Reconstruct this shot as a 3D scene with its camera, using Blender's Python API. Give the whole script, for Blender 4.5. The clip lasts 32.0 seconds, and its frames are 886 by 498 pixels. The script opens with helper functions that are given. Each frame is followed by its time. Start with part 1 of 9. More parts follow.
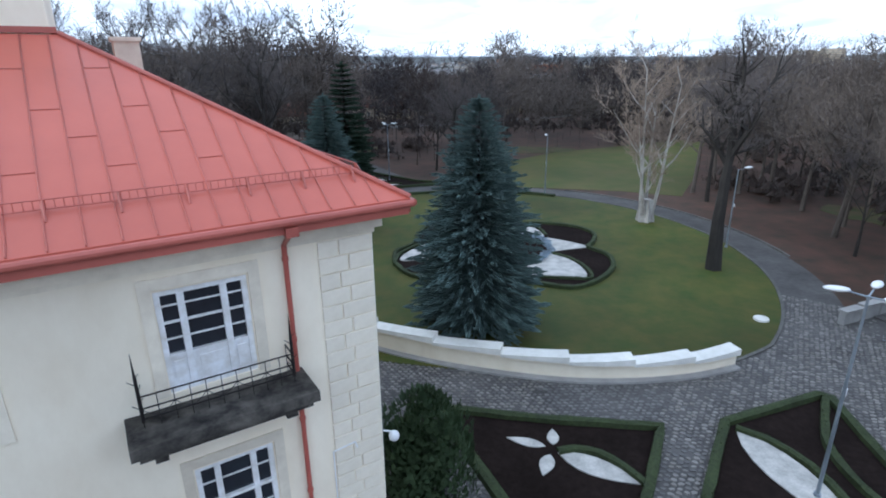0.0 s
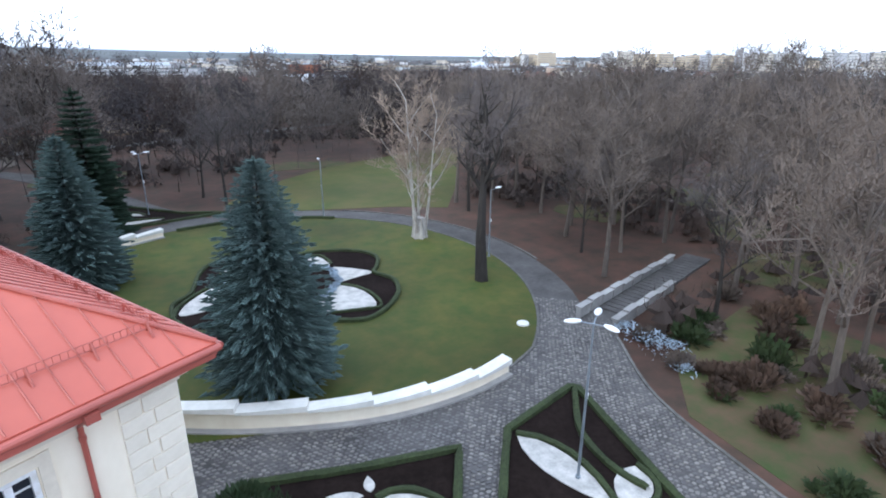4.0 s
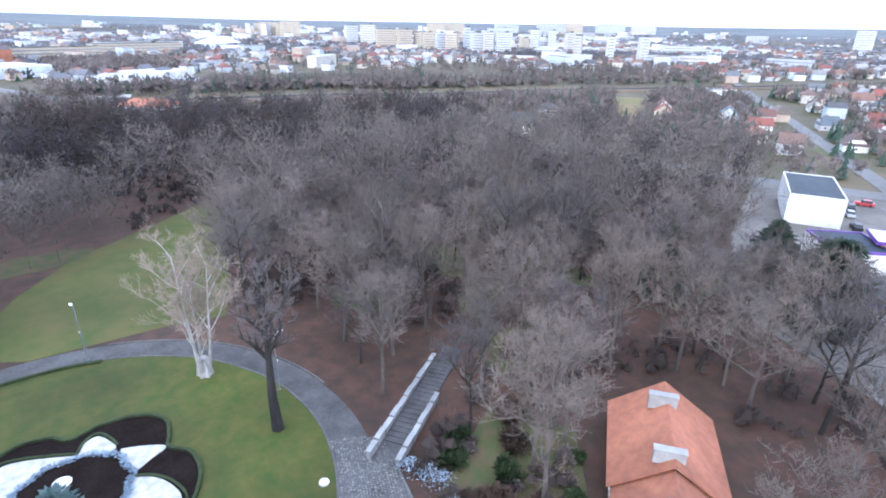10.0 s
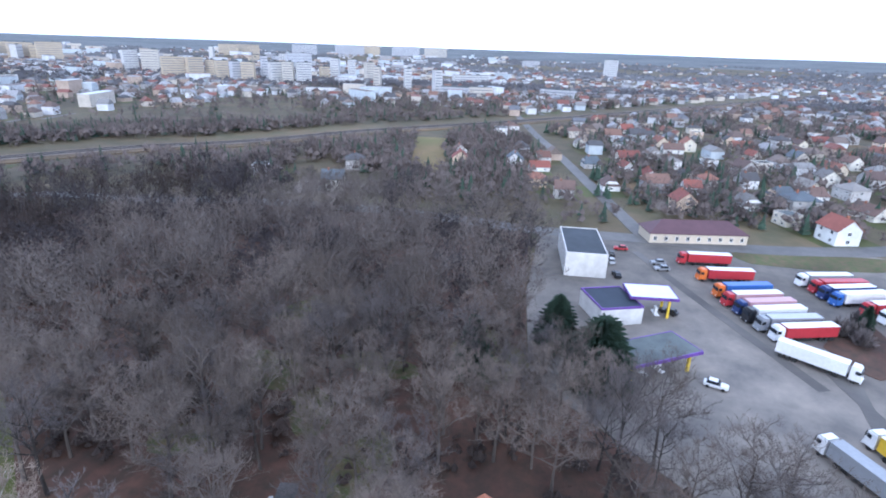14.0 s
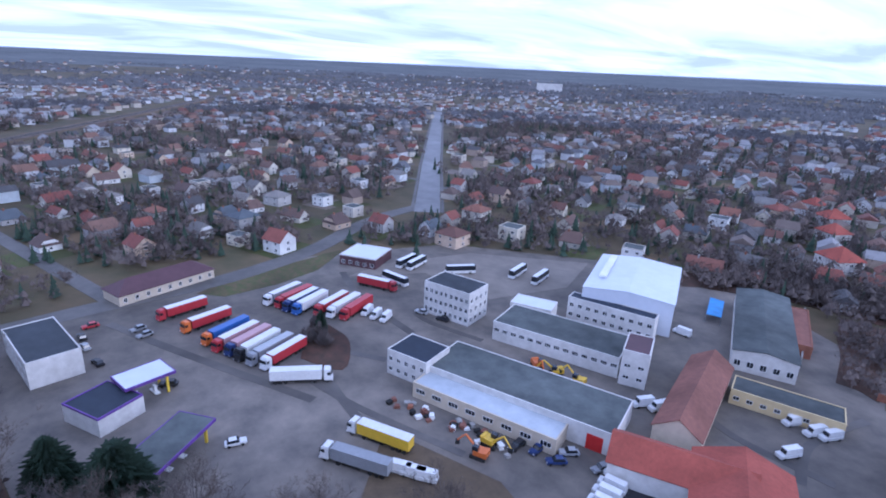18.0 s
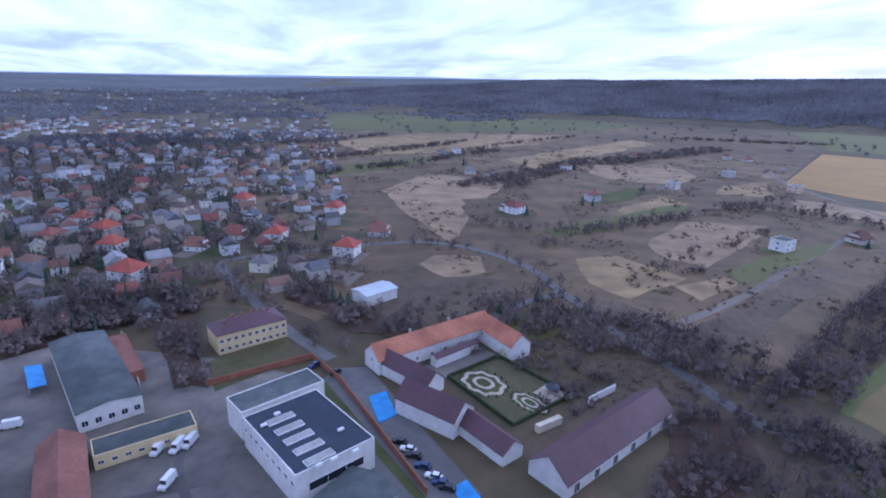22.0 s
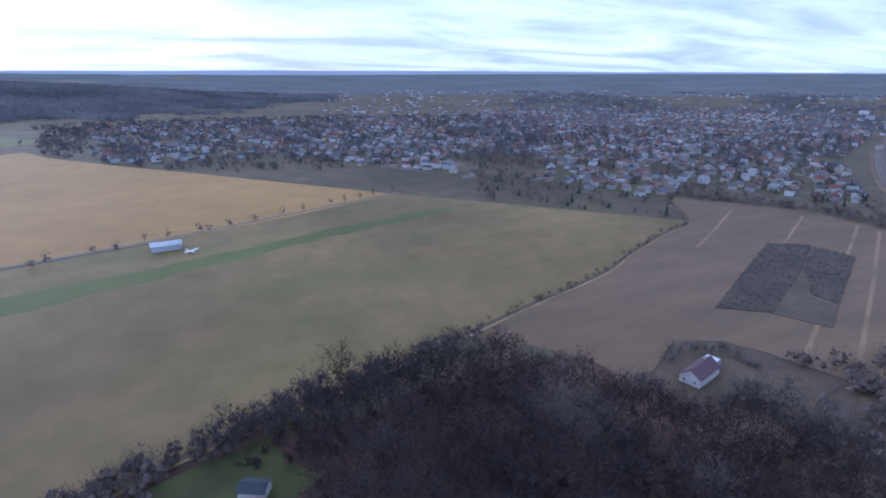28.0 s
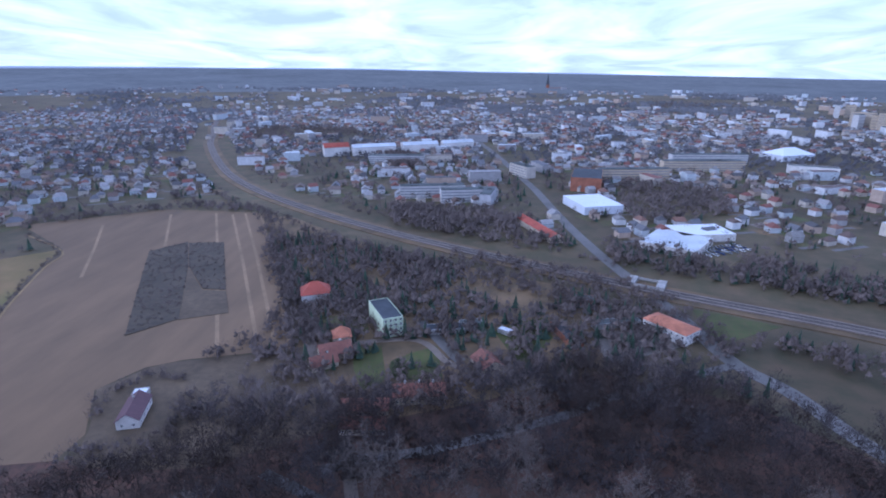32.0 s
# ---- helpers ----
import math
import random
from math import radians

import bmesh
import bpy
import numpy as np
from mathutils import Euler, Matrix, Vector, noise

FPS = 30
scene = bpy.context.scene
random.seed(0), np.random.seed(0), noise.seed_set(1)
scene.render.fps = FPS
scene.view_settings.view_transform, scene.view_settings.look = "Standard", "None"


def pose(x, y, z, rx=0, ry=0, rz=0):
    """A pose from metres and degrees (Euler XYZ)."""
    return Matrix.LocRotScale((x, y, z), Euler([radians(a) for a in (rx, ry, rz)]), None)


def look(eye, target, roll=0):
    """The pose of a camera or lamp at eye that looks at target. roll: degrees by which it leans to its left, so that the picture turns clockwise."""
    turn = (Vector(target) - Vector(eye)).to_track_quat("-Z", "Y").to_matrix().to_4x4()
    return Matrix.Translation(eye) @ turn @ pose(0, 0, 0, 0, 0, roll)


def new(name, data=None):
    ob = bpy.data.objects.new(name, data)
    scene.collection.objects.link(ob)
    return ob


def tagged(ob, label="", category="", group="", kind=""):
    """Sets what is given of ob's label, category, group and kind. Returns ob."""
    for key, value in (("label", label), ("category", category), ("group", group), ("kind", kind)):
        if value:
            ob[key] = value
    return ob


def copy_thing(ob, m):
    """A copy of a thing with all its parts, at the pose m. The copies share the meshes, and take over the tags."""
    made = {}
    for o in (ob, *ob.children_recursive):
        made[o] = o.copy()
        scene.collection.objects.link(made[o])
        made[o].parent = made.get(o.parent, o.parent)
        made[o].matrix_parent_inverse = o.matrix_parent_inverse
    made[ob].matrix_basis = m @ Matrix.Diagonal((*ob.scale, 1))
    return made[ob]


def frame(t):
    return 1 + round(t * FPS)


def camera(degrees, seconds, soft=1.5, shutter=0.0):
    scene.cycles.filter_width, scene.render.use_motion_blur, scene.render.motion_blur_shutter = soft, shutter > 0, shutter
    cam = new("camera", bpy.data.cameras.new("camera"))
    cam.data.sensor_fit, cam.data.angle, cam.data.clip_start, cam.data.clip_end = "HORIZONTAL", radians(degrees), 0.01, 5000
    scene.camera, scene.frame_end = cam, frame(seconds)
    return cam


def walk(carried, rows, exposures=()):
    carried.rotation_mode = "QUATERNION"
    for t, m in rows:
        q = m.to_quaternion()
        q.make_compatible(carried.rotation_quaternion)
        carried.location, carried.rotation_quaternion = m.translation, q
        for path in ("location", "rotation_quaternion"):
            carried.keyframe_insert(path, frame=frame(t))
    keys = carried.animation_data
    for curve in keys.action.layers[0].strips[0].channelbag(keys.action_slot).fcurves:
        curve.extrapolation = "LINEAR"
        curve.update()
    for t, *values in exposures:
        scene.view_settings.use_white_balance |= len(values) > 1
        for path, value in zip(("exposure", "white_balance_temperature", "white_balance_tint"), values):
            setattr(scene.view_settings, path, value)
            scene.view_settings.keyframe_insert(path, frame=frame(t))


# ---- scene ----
cam = camera(78.12, 32.0, soft=1.9)
# seconds, x, y, z, heading clockwise from +y, pitch, roll
PATH = [
    (0.0, 0.00, 0.00, 17.71, 0.65, -18.70, -0.64),
    (0.5, -0.07, -0.02, 18.18, 4.66, -18.78, -0.53),
    (1.0, -0.13, -0.04, 18.61, 8.68, -18.82, -0.33),
    (1.5, -0.19, -0.06, 19.07, 12.58, -18.91, -0.18),
    (2.0, -0.26, -0.08, 19.53, 16.38, -18.91, -0.05),
    (2.5, -0.34, -0.11, 20.00, 19.64, -18.93, 0.14),
    (3.0, -0.43, -0.14, 20.53, 21.33, -18.96, 0.13),
    (3.5, -0.53, -0.17, 21.08, 23.01, -18.99, 0.20),
    (5.5, -0.63, -0.23, 23.45, 29.62, -19.30, -0.09),
    (6.0, -0.70, -0.26, 25.30, 31.70, -19.17, 0.01),
    (6.5, -0.78, -0.33, 27.30, 33.93, -19.10, 0.38),
    (7.0, -0.88, -0.36, 29.35, 36.18, -18.94, 0.57),
    (7.5, -0.97, -0.36, 31.52, 38.48, -18.79, 0.71),
    (8.0, -1.01, -0.38, 33.73, 40.77, -18.72, 0.78),
    (8.5, -1.02, -0.40, 35.99, 43.03, -19.43, 0.84),
    (9.0, -1.02, -0.42, 38.21, 45.32, -22.49, 0.84),
    (9.5, -1.02, -0.42, 40.49, 47.47, -22.54, 0.87),
    (10.0, -1.01, -0.43, 42.77, 49.68, -22.46, 0.96),
    (10.5, -0.97, -0.44, 45.08, 51.83, -22.50, 1.01),
    (11.0, -0.90, -0.43, 47.54, 54.12, -22.52, 1.05),
    (11.5, -0.78, -0.40, 50.20, 56.67, -22.55, 1.12),
    (12.0, -0.63, -0.33, 52.64, 59.05, -22.59, 1.06),
    (12.5, -0.45, -0.24, 54.75, 61.44, -21.25, 1.21),
    (13.0, -0.25, -0.12, 56.25, 63.95, -20.43, 1.53),
    (13.5, -0.04, 0.01, 57.89, 66.49, -20.35, 1.81),
    (15.5, 0.97, 0.73, 65.93, 82.99, -20.04, 2.40),
    (16.0, 1.15, 0.87, 68.22, 89.51, -19.89, 2.62),
    (16.5, 1.28, 0.99, 70.51, 98.17, -19.63, 2.79),
    (17.0, 1.38, 1.07, 72.87, 106.75, -19.34, 2.89),
    (17.5, 1.45, 1.13, 75.25, 115.91, -18.98, 2.89),
    (18.0, 1.49, 1.14, 77.58, 124.48, -18.72, 2.82),
    (18.5, 1.51, 1.13, 79.91, 133.20, -18.42, 2.71),
    (19.0, 1.52, 1.12, 82.29, 141.84, -18.21, 2.54),
    (19.5, 1.51, 1.11, 84.41, 150.45, -17.96, 2.40),
    (20.0, 1.50, 1.11, 86.47, 159.03, -17.78, 2.21),
    (20.5, 1.49, 1.10, 88.43, 167.14, -17.63, 2.03),
    (21.0, 1.48, 1.08, 90.35, 175.81, -17.46, 1.88),
    (21.5, 1.50, 1.03, 92.30, 184.58, -17.34, 1.61),
    (22.0, 1.53, 0.96, 94.34, 193.26, -17.27, 1.41),
    (22.5, 1.58, 0.85, 96.49, 202.07, -17.23, 1.18),
    (23.0, 1.64, 0.71, 98.67, 211.43, -17.24, 0.93),
    (23.5, 1.72, 0.55, 100.74, 220.15, -17.26, 0.74),
    (24.0, 1.82, 0.38, 102.87, 228.93, -17.33, 0.65),
    (24.5, 1.94, 0.20, 104.97, 237.64, -17.38, 0.55),
    (25.0, 2.06, 0.02, 107.18, 246.19, -17.45, 0.39),
    (25.5, 2.18, -0.14, 109.25, 254.13, -17.53, 0.30),
    (26.0, 2.30, -0.30, 111.34, 262.50, -17.60, 0.18),
    (26.5, 2.43, -0.44, 113.45, 270.65, -17.69, 0.12),
    (28.5, 2.94, -0.85, 122.57, 302.48, -18.08, -0.07),
    (29.0, 3.06, -0.89, 124.84, 310.58, -18.18, -0.07),
    (29.5, 3.18, -0.92, 127.02, 318.33, -18.22, -0.06),
    (30.0, 3.32, -0.94, 129.10, 325.88, -18.34, 0.02),
    (30.5, 3.47, -0.97, 131.01, 332.99, -18.37, 0.05),
    (31.0, 3.64, -1.01, 132.75, 340.48, -18.37, 0.17),
    (31.5, 3.81, -1.05, 134.28, 348.12, -18.42, 0.23),
    (32.0, 3.98, -1.09, 135.62, 355.84, -18.64, 0.21),
]
walk(cam, [(t, pose(x, y, z, 90 + p, 0, -h) @ pose(0, 0, 0, 0, 0, r)) for t, x, y, z, h, p, r in PATH],
     exposures=[(0.0, 0.66, 5200, 3), (1.0, 0.88, 5250, 4), (3.0, 1.12, 5350, 5), (6.0, 1.28, 5300, 8), (7.5, 1.24, 5250, 9), (9.0, 1.42, 5200, 9), (10.0, 1.74, 5050, 10), (11.5, 1.70, 5000, 10), (13.0, 1.40, 4950, 9), (15.5, 0.75, 4800, 16), (18.0, 0.3, 4600, 22), (20.0, 0.15, 4550, 24), (22.0, 0.15, 4550, 23), (24.0, 0.13, 4600, 18), (26.5, 0.04, 4550, 19), (28.5, 0.1, 4550, 19), (32.0, 0.29, 4500, 21)])

# ---- sky and sun: a thin overcast winter afternoon ----
SUN_AZ, SUN_EL = radians(250), radians(18)
world = bpy.data.worlds.new("winter_sky")
scene.world = world
world.use_nodes = True
wn, wl = world.node_tree.nodes, world.node_tree.links
wn.clear()
sky = wn.new("ShaderNodeTexSky")
sky.sky_type, sky.sun_disc, sky.sun_elevation, sky.sun_rotation = "NISHITA", False, SUN_EL, SUN_AZ
sky.air_density, sky.dust_density, sky.ozone_density = 1.0, 2.0, 1.5
coord = wn.new("ShaderNodeTexCoord")
sep = wn.new("ShaderNodeSeparateXYZ")
wl.new(coord.outputs["Generated"], sep.inputs[0])
# project the direction on a cloud deck, so that the streaks flatten towards the horizon
den = wn.new("ShaderNodeMath"); den.operation = "ADD"; den.inputs[1].default_value = 0.10
absz = wn.new("ShaderNodeMath"); absz.operation = "ABSOLUTE"
wl.new(sep.outputs["Z"], absz.inputs[0]); wl.new(absz.outputs[0], den.inputs[0])
deck = wn.new("ShaderNodeVectorMath"); deck.operation = "DIVIDE"
comb = wn.new("ShaderNodeCombineXYZ")
for i in range(3):
    wl.new(den.outputs[0], comb.inputs[i])
wl.new(coord.outputs["Generated"], deck.inputs[0]); wl.new(comb.outputs[0], deck.inputs[1])
stretch = wn.new("ShaderNodeMapping")
stretch.inputs["Scale"].default_value = (0.55, 0.30, 0.0)
stretch.inputs["Rotation"].default_value = (0, 0, radians(35))
wl.new(deck.outputs[0], stretch.inputs[0])
cloud = wn.new("ShaderNodeTexNoise")
cloud.inputs["Scale"].default_value, cloud.inputs["Detail"].default_value, cloud.inputs["Roughness"].default_value = 1.5, 6, 0.55
cloud.inputs["Distortion"].default_value = 0.6
wl.new(stretch.outputs[0], cloud.inputs["Vector"])
ramp = wn.new("ShaderNodeValToRGB")
ramp.color_ramp.elements[0].position, ramp.color_ramp.elements[0].color = 0.37, (0.54, 0.56, 0.655, 1)
ramp.color_ramp.elements[1].position, ramp.color_ramp.elements[1].color = 0.63, (0.96, 0.95, 0.97, 1)
wl.new(cloud.outputs["Fac"], ramp.inputs[0])
bg_sky, bg_cloud, both, out = (wn.new("ShaderNodeBackground"), wn.new("ShaderNodeBackground"),
                               wn.new("ShaderNodeMixShader"), wn.new("ShaderNodeOutputWorld"))
bg_sky.inputs["Strength"].default_value = 0.10
bg_cloud.inputs["Strength"].default_value = 1.25
both.inputs[0].default_value = 0.88
wl.new(sky.outputs[0], bg_sky.inputs["Color"]); wl.new(ramp.outputs[0], bg_cloud.inputs["Color"])
wl.new(bg_sky.outputs[0], both.inputs[1]); wl.new(bg_cloud.outputs[0], both.inputs[2])
wl.new(both.outputs[0], out.inputs[0])
sun = new("sun", bpy.data.lights.new("sun", "SUN"))
sun.data.energy, sun.data.angle, sun.data.color = 0.9, radians(20), (1.0, 0.88, 0.72)
sun.matrix_world = look((0, 0, 300), (-300 * math.sin(SUN_AZ), -300 * math.cos(SUN_AZ), 300 - 300 * math.tan(SUN_EL)))


# ---- materials ----
def material(name, a, b=None, scale=3.0, rough=0.8, bump=0.15, metal=0.0, large=0.25, jitter=0.0, stretch=(1, 1, 1), specular=0.3, world_space=False):
    """Two colours mixed by a fine noise, darkened and lightened by a coarse one; jitter: a shift from object to object."""
    m = bpy.data.materials.new(name)
    m.use_nodes = True
    n, l = m.node_tree.nodes, m.node_tree.links
    p = n["Principled BSDF"]
    b = b or tuple(c * 0.75 for c in a)
    tc, mp = n.new("ShaderNodeTexCoord"), n.new("ShaderNodeMapping")
    mp.inputs["Scale"].default_value = stretch
    if world_space:
        geo = n.new("ShaderNodeNewGeometry")
        l.new(geo.outputs["Position"], mp.inputs[0])
    else:
        l.new(tc.outputs["Object"], mp.inputs[0])
    fine, coarse = n.new("ShaderNodeTexNoise"), n.new("ShaderNodeTexNoise")
    fine.inputs["Scale"].default_value, fine.inputs["Detail"].default_value, fine.inputs["Roughness"].default_value = scale, 6, 0.65
    coarse.inputs["Scale"].default_value, coarse.inputs["Detail"].default_value = scale * 0.13, 3
    l.new(mp.outputs[0], fine.inputs["Vector"]); l.new(mp.outputs[0], coarse.inputs["Vector"])
    spread = n.new("ShaderNodeMapRange")
    spread.inputs["From Min"].default_value, spread.inputs["From Max"].default_value = 0.32, 0.68
    l.new(fine.outputs["Fac"], spread.inputs["Value"])
    mix = n.new("ShaderNodeMix"); mix.data_type = "RGBA"
    mix.inputs[6].default_value, mix.inputs[7].default_value = (*a, 1), (*b, 1)
    l.new(spread.outputs[0], mix.inputs[0])
    tone = n.new("ShaderNodeMapRange")
    tone.inputs["From Min"].default_value, tone.inputs["From Max"].default_value = 0.3, 0.7
    tone.inputs["To Min"].default_value, tone.inputs["To Max"].default_value = 1 - large, 1 + large
    l.new(coarse.outputs["Fac"], tone.inputs["Value"])
    hsv = n.new("ShaderNodeHueSaturation")
    l.new(mix.outputs[2], hsv.inputs["Color"])
    value = tone.outputs[0]
    if jitter:
        info, shift, mul = n.new("ShaderNodeObjectInfo"), n.new("ShaderNodeMapRange"), n.new("ShaderNodeMath")
        shift.inputs["To Min"].default_value, shift.inputs["To Max"].default_value = 1 - jitter, 1 + jitter
        l.new(info.outputs["Random"], shift.inputs["Value"])
        mul.operation = "MULTIPLY"
        l.new(value, mul.inputs[0]); l.new(shift.outputs[0], mul.inputs[1])
        value = mul.outputs[0]
    l.new(value, hsv.inputs["Value"]); l.new(hsv.outputs[0], p.inputs["Base Color"])
    p.inputs["Roughness"].default_value, p.inputs["Metallic"].default_value = rough, metal
    p.inputs["Specular IOR Level"].default_value = specular
    if bump:
        bp = n.new("ShaderNodeBump")
        bp.inputs["Strength"].default_value, bp.inputs["Distance"].default_value = bump, 0.05
        l.new(fine.outputs["Fac"], bp.inputs["Height"]); l.new(bp.outputs[0], p.inputs["Normal"])
    return m


def choice_material(name, colours, rough=0.8, island=False, grain=2.0):
    """One of several paints, picked by the object's (or the island's) random number, with a little grain."""
    m = material(name, (0.5, 0.5, 0.5), scale=grain, rough=rough, large=0.12)
    n, l = m.node_tree.nodes, m.node_tree.links
    src = n.new("ShaderNodeNewGeometry").outputs["Random Per Island"] if island else n.new("ShaderNodeObjectInfo").outputs["Random"]
    r = n.new("ShaderNodeValToRGB")
    r.color_ramp.interpolation = "CONSTANT"
    el = r.color_ramp.elements
    while len(el) < len(colours):
        el.new(0.5)
    for i, c in enumerate(colours):
        el[i].position, el[i].color = i / len(colours), (*c, 1)
    l.new(src, r.inputs[0])
    hsv = next(x for x in n if x.type == "HUE_SAT")
    grey = next(x for x in n if x.type == "MIX")
    mul = n.new("ShaderNodeMix"); mul.data_type, mul.blend_type = "RGBA", "MULTIPLY"
    mul.inputs[0].default_value = 1
    grey.inputs[6].default_value, grey.inputs[7].default_value = (1, 1, 1, 1), (0.82, 0.82, 0.82, 1)
    l.new(r.outputs[0], mul.inputs[6]); l.new(grey.outputs[2], mul.inputs[7]); l.new(mul.outputs[2], hsv.inputs["Color"])
    return m


EARTH = material("winter_ground", (0.112, 0.080, 0.044), (0.056, 0.052, 0.024), scale=0.05, large=0.35, world_space=True)
FOREST_FLOOR = material("leaf_litter", (0.092, 0.046, 0.031), (0.044, 0.032, 0.021), scale=0.35, large=0.35, world_space=True)
LAWN = material("lawn_grass", (0.040, 0.062, 0.009), (0.084, 0.078, 0.015), scale=0.42, large=0.38, world_space=True)
MEADOW = material("meadow_grass", (0.060, 0.082, 0.014), (0.115, 0.098, 0.028), scale=0.16, large=0.38, world_space=True)
WILD_GREEN = material("rough_green_grass", (0.052, 0.074, 0.015), (0.080, 0.068, 0.026), scale=0.4, large=0.3, world_space=True)
DRY_PINK = material("bleached_grass", (0.340, 0.236, 0.130), (0.180, 0.130, 0.074), scale=0.06, large=0.2, world_space=True)
FIELD_WET = material("lush_grass", (0.078, 0.104, 0.022), (0.118, 0.116, 0.030), scale=0.05, large=0.2, world_space=True)
FURROW = material("wheel_track_soil", (0.255, 0.175, 0.098), (0.195, 0.134, 0.076), scale=0.2, large=0.25, world_space=True)
GRAVEL_GREY = material("pale_yard_gravel", (0.250, 0.218, 0.182), (0.165, 0.145, 0.124), scale=0.10, large=0.3, world_space=True)
YARD_DARK = material("wet_wheel_track", (0.120, 0.108, 0.096), (0.092, 0.084, 0.078), scale=0.25, large=0.35, rough=0.7, world_space=True)
GRAVEL_PALE = material("beige_gravel", (0.46, 0.40, 0.30), (0.36, 0.31, 0.24), scale=3, large=0.15, world_space=True)
NAVY_PAINT = material("navy_court_paint", (0.025, 0.065, 0.150), (0.020, 0.052, 0.120), scale=1.0, rough=0.6, world_space=True)
DRY_GRASS = material("dry_grass", (0.330, 0.228, 0.108), (0.150, 0.108, 0.050), scale=0.06, large=0.3, world_space=True)
FIELD_GREEN = material("winter_pasture", (0.138, 0.108, 0.036), (0.205, 0.138, 0.058), scale=0.045, large=0.25, world_space=True)
# broad greener and browner tracts across the pasture
fn, fl = FIELD_GREEN.node_tree.nodes, FIELD_GREEN.node_tree.links
tract, blend, geo = fn.new("ShaderNodeTexNoise"), fn.new("ShaderNodeMix"), fn.new("ShaderNodeNewGeometry")
lay = fn.new("ShaderNodeMapping")
lay.inputs["Rotation"].default_value, lay.inputs["Scale"].default_value = (0, 0, radians(20)), (1.0, 0.35, 1.0)
blend.data_type = "RGBA"
blend.inputs[7].default_value = (0.098, 0.108, 0.026, 1)
tract.inputs["Scale"].default_value, tract.inputs["Detail"].default_value = 0.016, 6
reach = fn.new("ShaderNodeMapRange")
reach.inputs["From Min"].default_value, reach.inputs["From Max"].default_value, reach.inputs["To Max"].default_value = 0.48, 0.70, 0.6
fl.new(geo.outputs["Position"], lay.inputs[0]); fl.new(lay.outputs[0], tract.inputs["Vector"]); fl.new(tract.outputs["Fac"], reach.inputs["Value"])
tint = next(x for x in fn if x.type == "HUE_SAT")
fl.new(reach.outputs[0], blend.inputs[0]); fl.new(tint.outputs[0], blend.inputs[6]); fl.new(blend.outputs[2], fn["Principled BSDF"].inputs["Base Color"])
FIELD_DARKGREEN = material("wet_pasture", (0.085, 0.098, 0.024), (0.125, 0.112, 0.034), scale=0.02, large=0.2, world_space=True)
FIELD_WHEAT = material("stubble_field", (0.350, 0.210, 0.062), (0.275, 0.170, 0.054), scale=0.03, large=0.15, world_space=True)
FIELD_BROWN = material("ploughed_field", (0.172, 0.114, 0.063), (0.123, 0.084, 0.048), scale=0.06, large=0.18, world_space=True, stretch=(1, 0.25, 1))
WEEDS = material("dark_weeds", (0.074, 0.056, 0.036), (0.118, 0.086, 0.052), scale=0.25, large=0.3, world_space=True)
FALLOW = material("fallow_land", (0.178, 0.118, 0.060), (0.070, 0.054, 0.029), scale=0.04, large=0.3, world_space=True)
ROUGH = material("rough_litter_grass", (0.110, 0.072, 0.040), (0.050, 0.072, 0.018), scale=0.45, large=0.3, world_space=True)
SCRUB_PATCH = material("dark_stubble", (0.048, 0.040, 0.030), (0.085, 0.066, 0.042), scale=0.3, large=0.25, world_space=True)
COBBLE_BED = material("cobble_joints", (0.105, 0.098, 0.094), (0.070, 0.066, 0.062), scale=2.2, large=0.3, world_space=True)
COBBLE = material("cobblestone", (0.165, 0.157, 0.15), (0.105, 0.10, 0.097), scale=6, rough=0.6, jitter=0.3)
COBBLES = choice_material("cobblestones_mixed", [(0.185, 0.172, 0.162), (0.118, 0.112, 0.108), (0.240, 0.225, 0.206), (0.145, 0.135, 0.128), (0.190, 0.175, 0.158)], rough=0.6, island=True, grain=6)
ASPHALT = material("worn_asphalt", (0.130, 0.128, 0.130), (0.100, 0.100, 0.104), scale=0.35, rough=0.75, large=0.25, world_space=True)
ROAD = material("road_asphalt", (0.142, 0.132, 0.122), (0.105, 0.099, 0.093), scale=0.3, rough=0.7, large=0.2, world_space=True)
YARD = material("yard_asphalt", (0.190, 0.165, 0.138), (0.095, 0.086, 0.078), scale=0.10, rough=0.8, large=0.38, world_space=True)
BLACKTOP = material("fresh_black_asphalt", (0.026, 0.027, 0.030), (0.040, 0.040, 0.044), scale=0.5, rough=0.6, world_space=True)
DIRT = material("bare_dirt", (0.190, 0.155, 0.125), (0.135, 0.110, 0.088), scale=0.12, large=0.25, world_space=True)
SOIL = material("black_soil", (0.011, 0.008, 0.007), (0.020, 0.014, 0.012), scale=3, bump=0.4, specular=0.05, rough=1.0, world_space=True)
WHITE_GRAVEL = material("white_gravel", (0.52, 0.50, 0.46), (0.40, 0.38, 0.35), scale=9, bump=0.4, world_space=True)
HEDGE = material("clipped_box_hedge", (0.022, 0.032, 0.012), (0.045, 0.058, 0.020), scale=5, bump=0.5, world_space=True)
PLASTER = material("cream_plaster", (0.880, 0.800, 0.650), (0.780, 0.690, 0.540), scale=0.7, large=0.12, stretch=(1, 1, 0.55), bump=0.05, world_space=True)
PLASTER_TRIM = material("weathered_cream_trim", (0.78, 0.71, 0.58), (0.62, 0.55, 0.44), scale=1.4, large=0.15, bump=0.08, world_space=True)
RUSTICATED = material("rusticated_block", (0.84, 0.77, 0.64), (0.76, 0.69, 0.56), scale=2.5, large=0.08, bump=0.1, jitter=0.04)
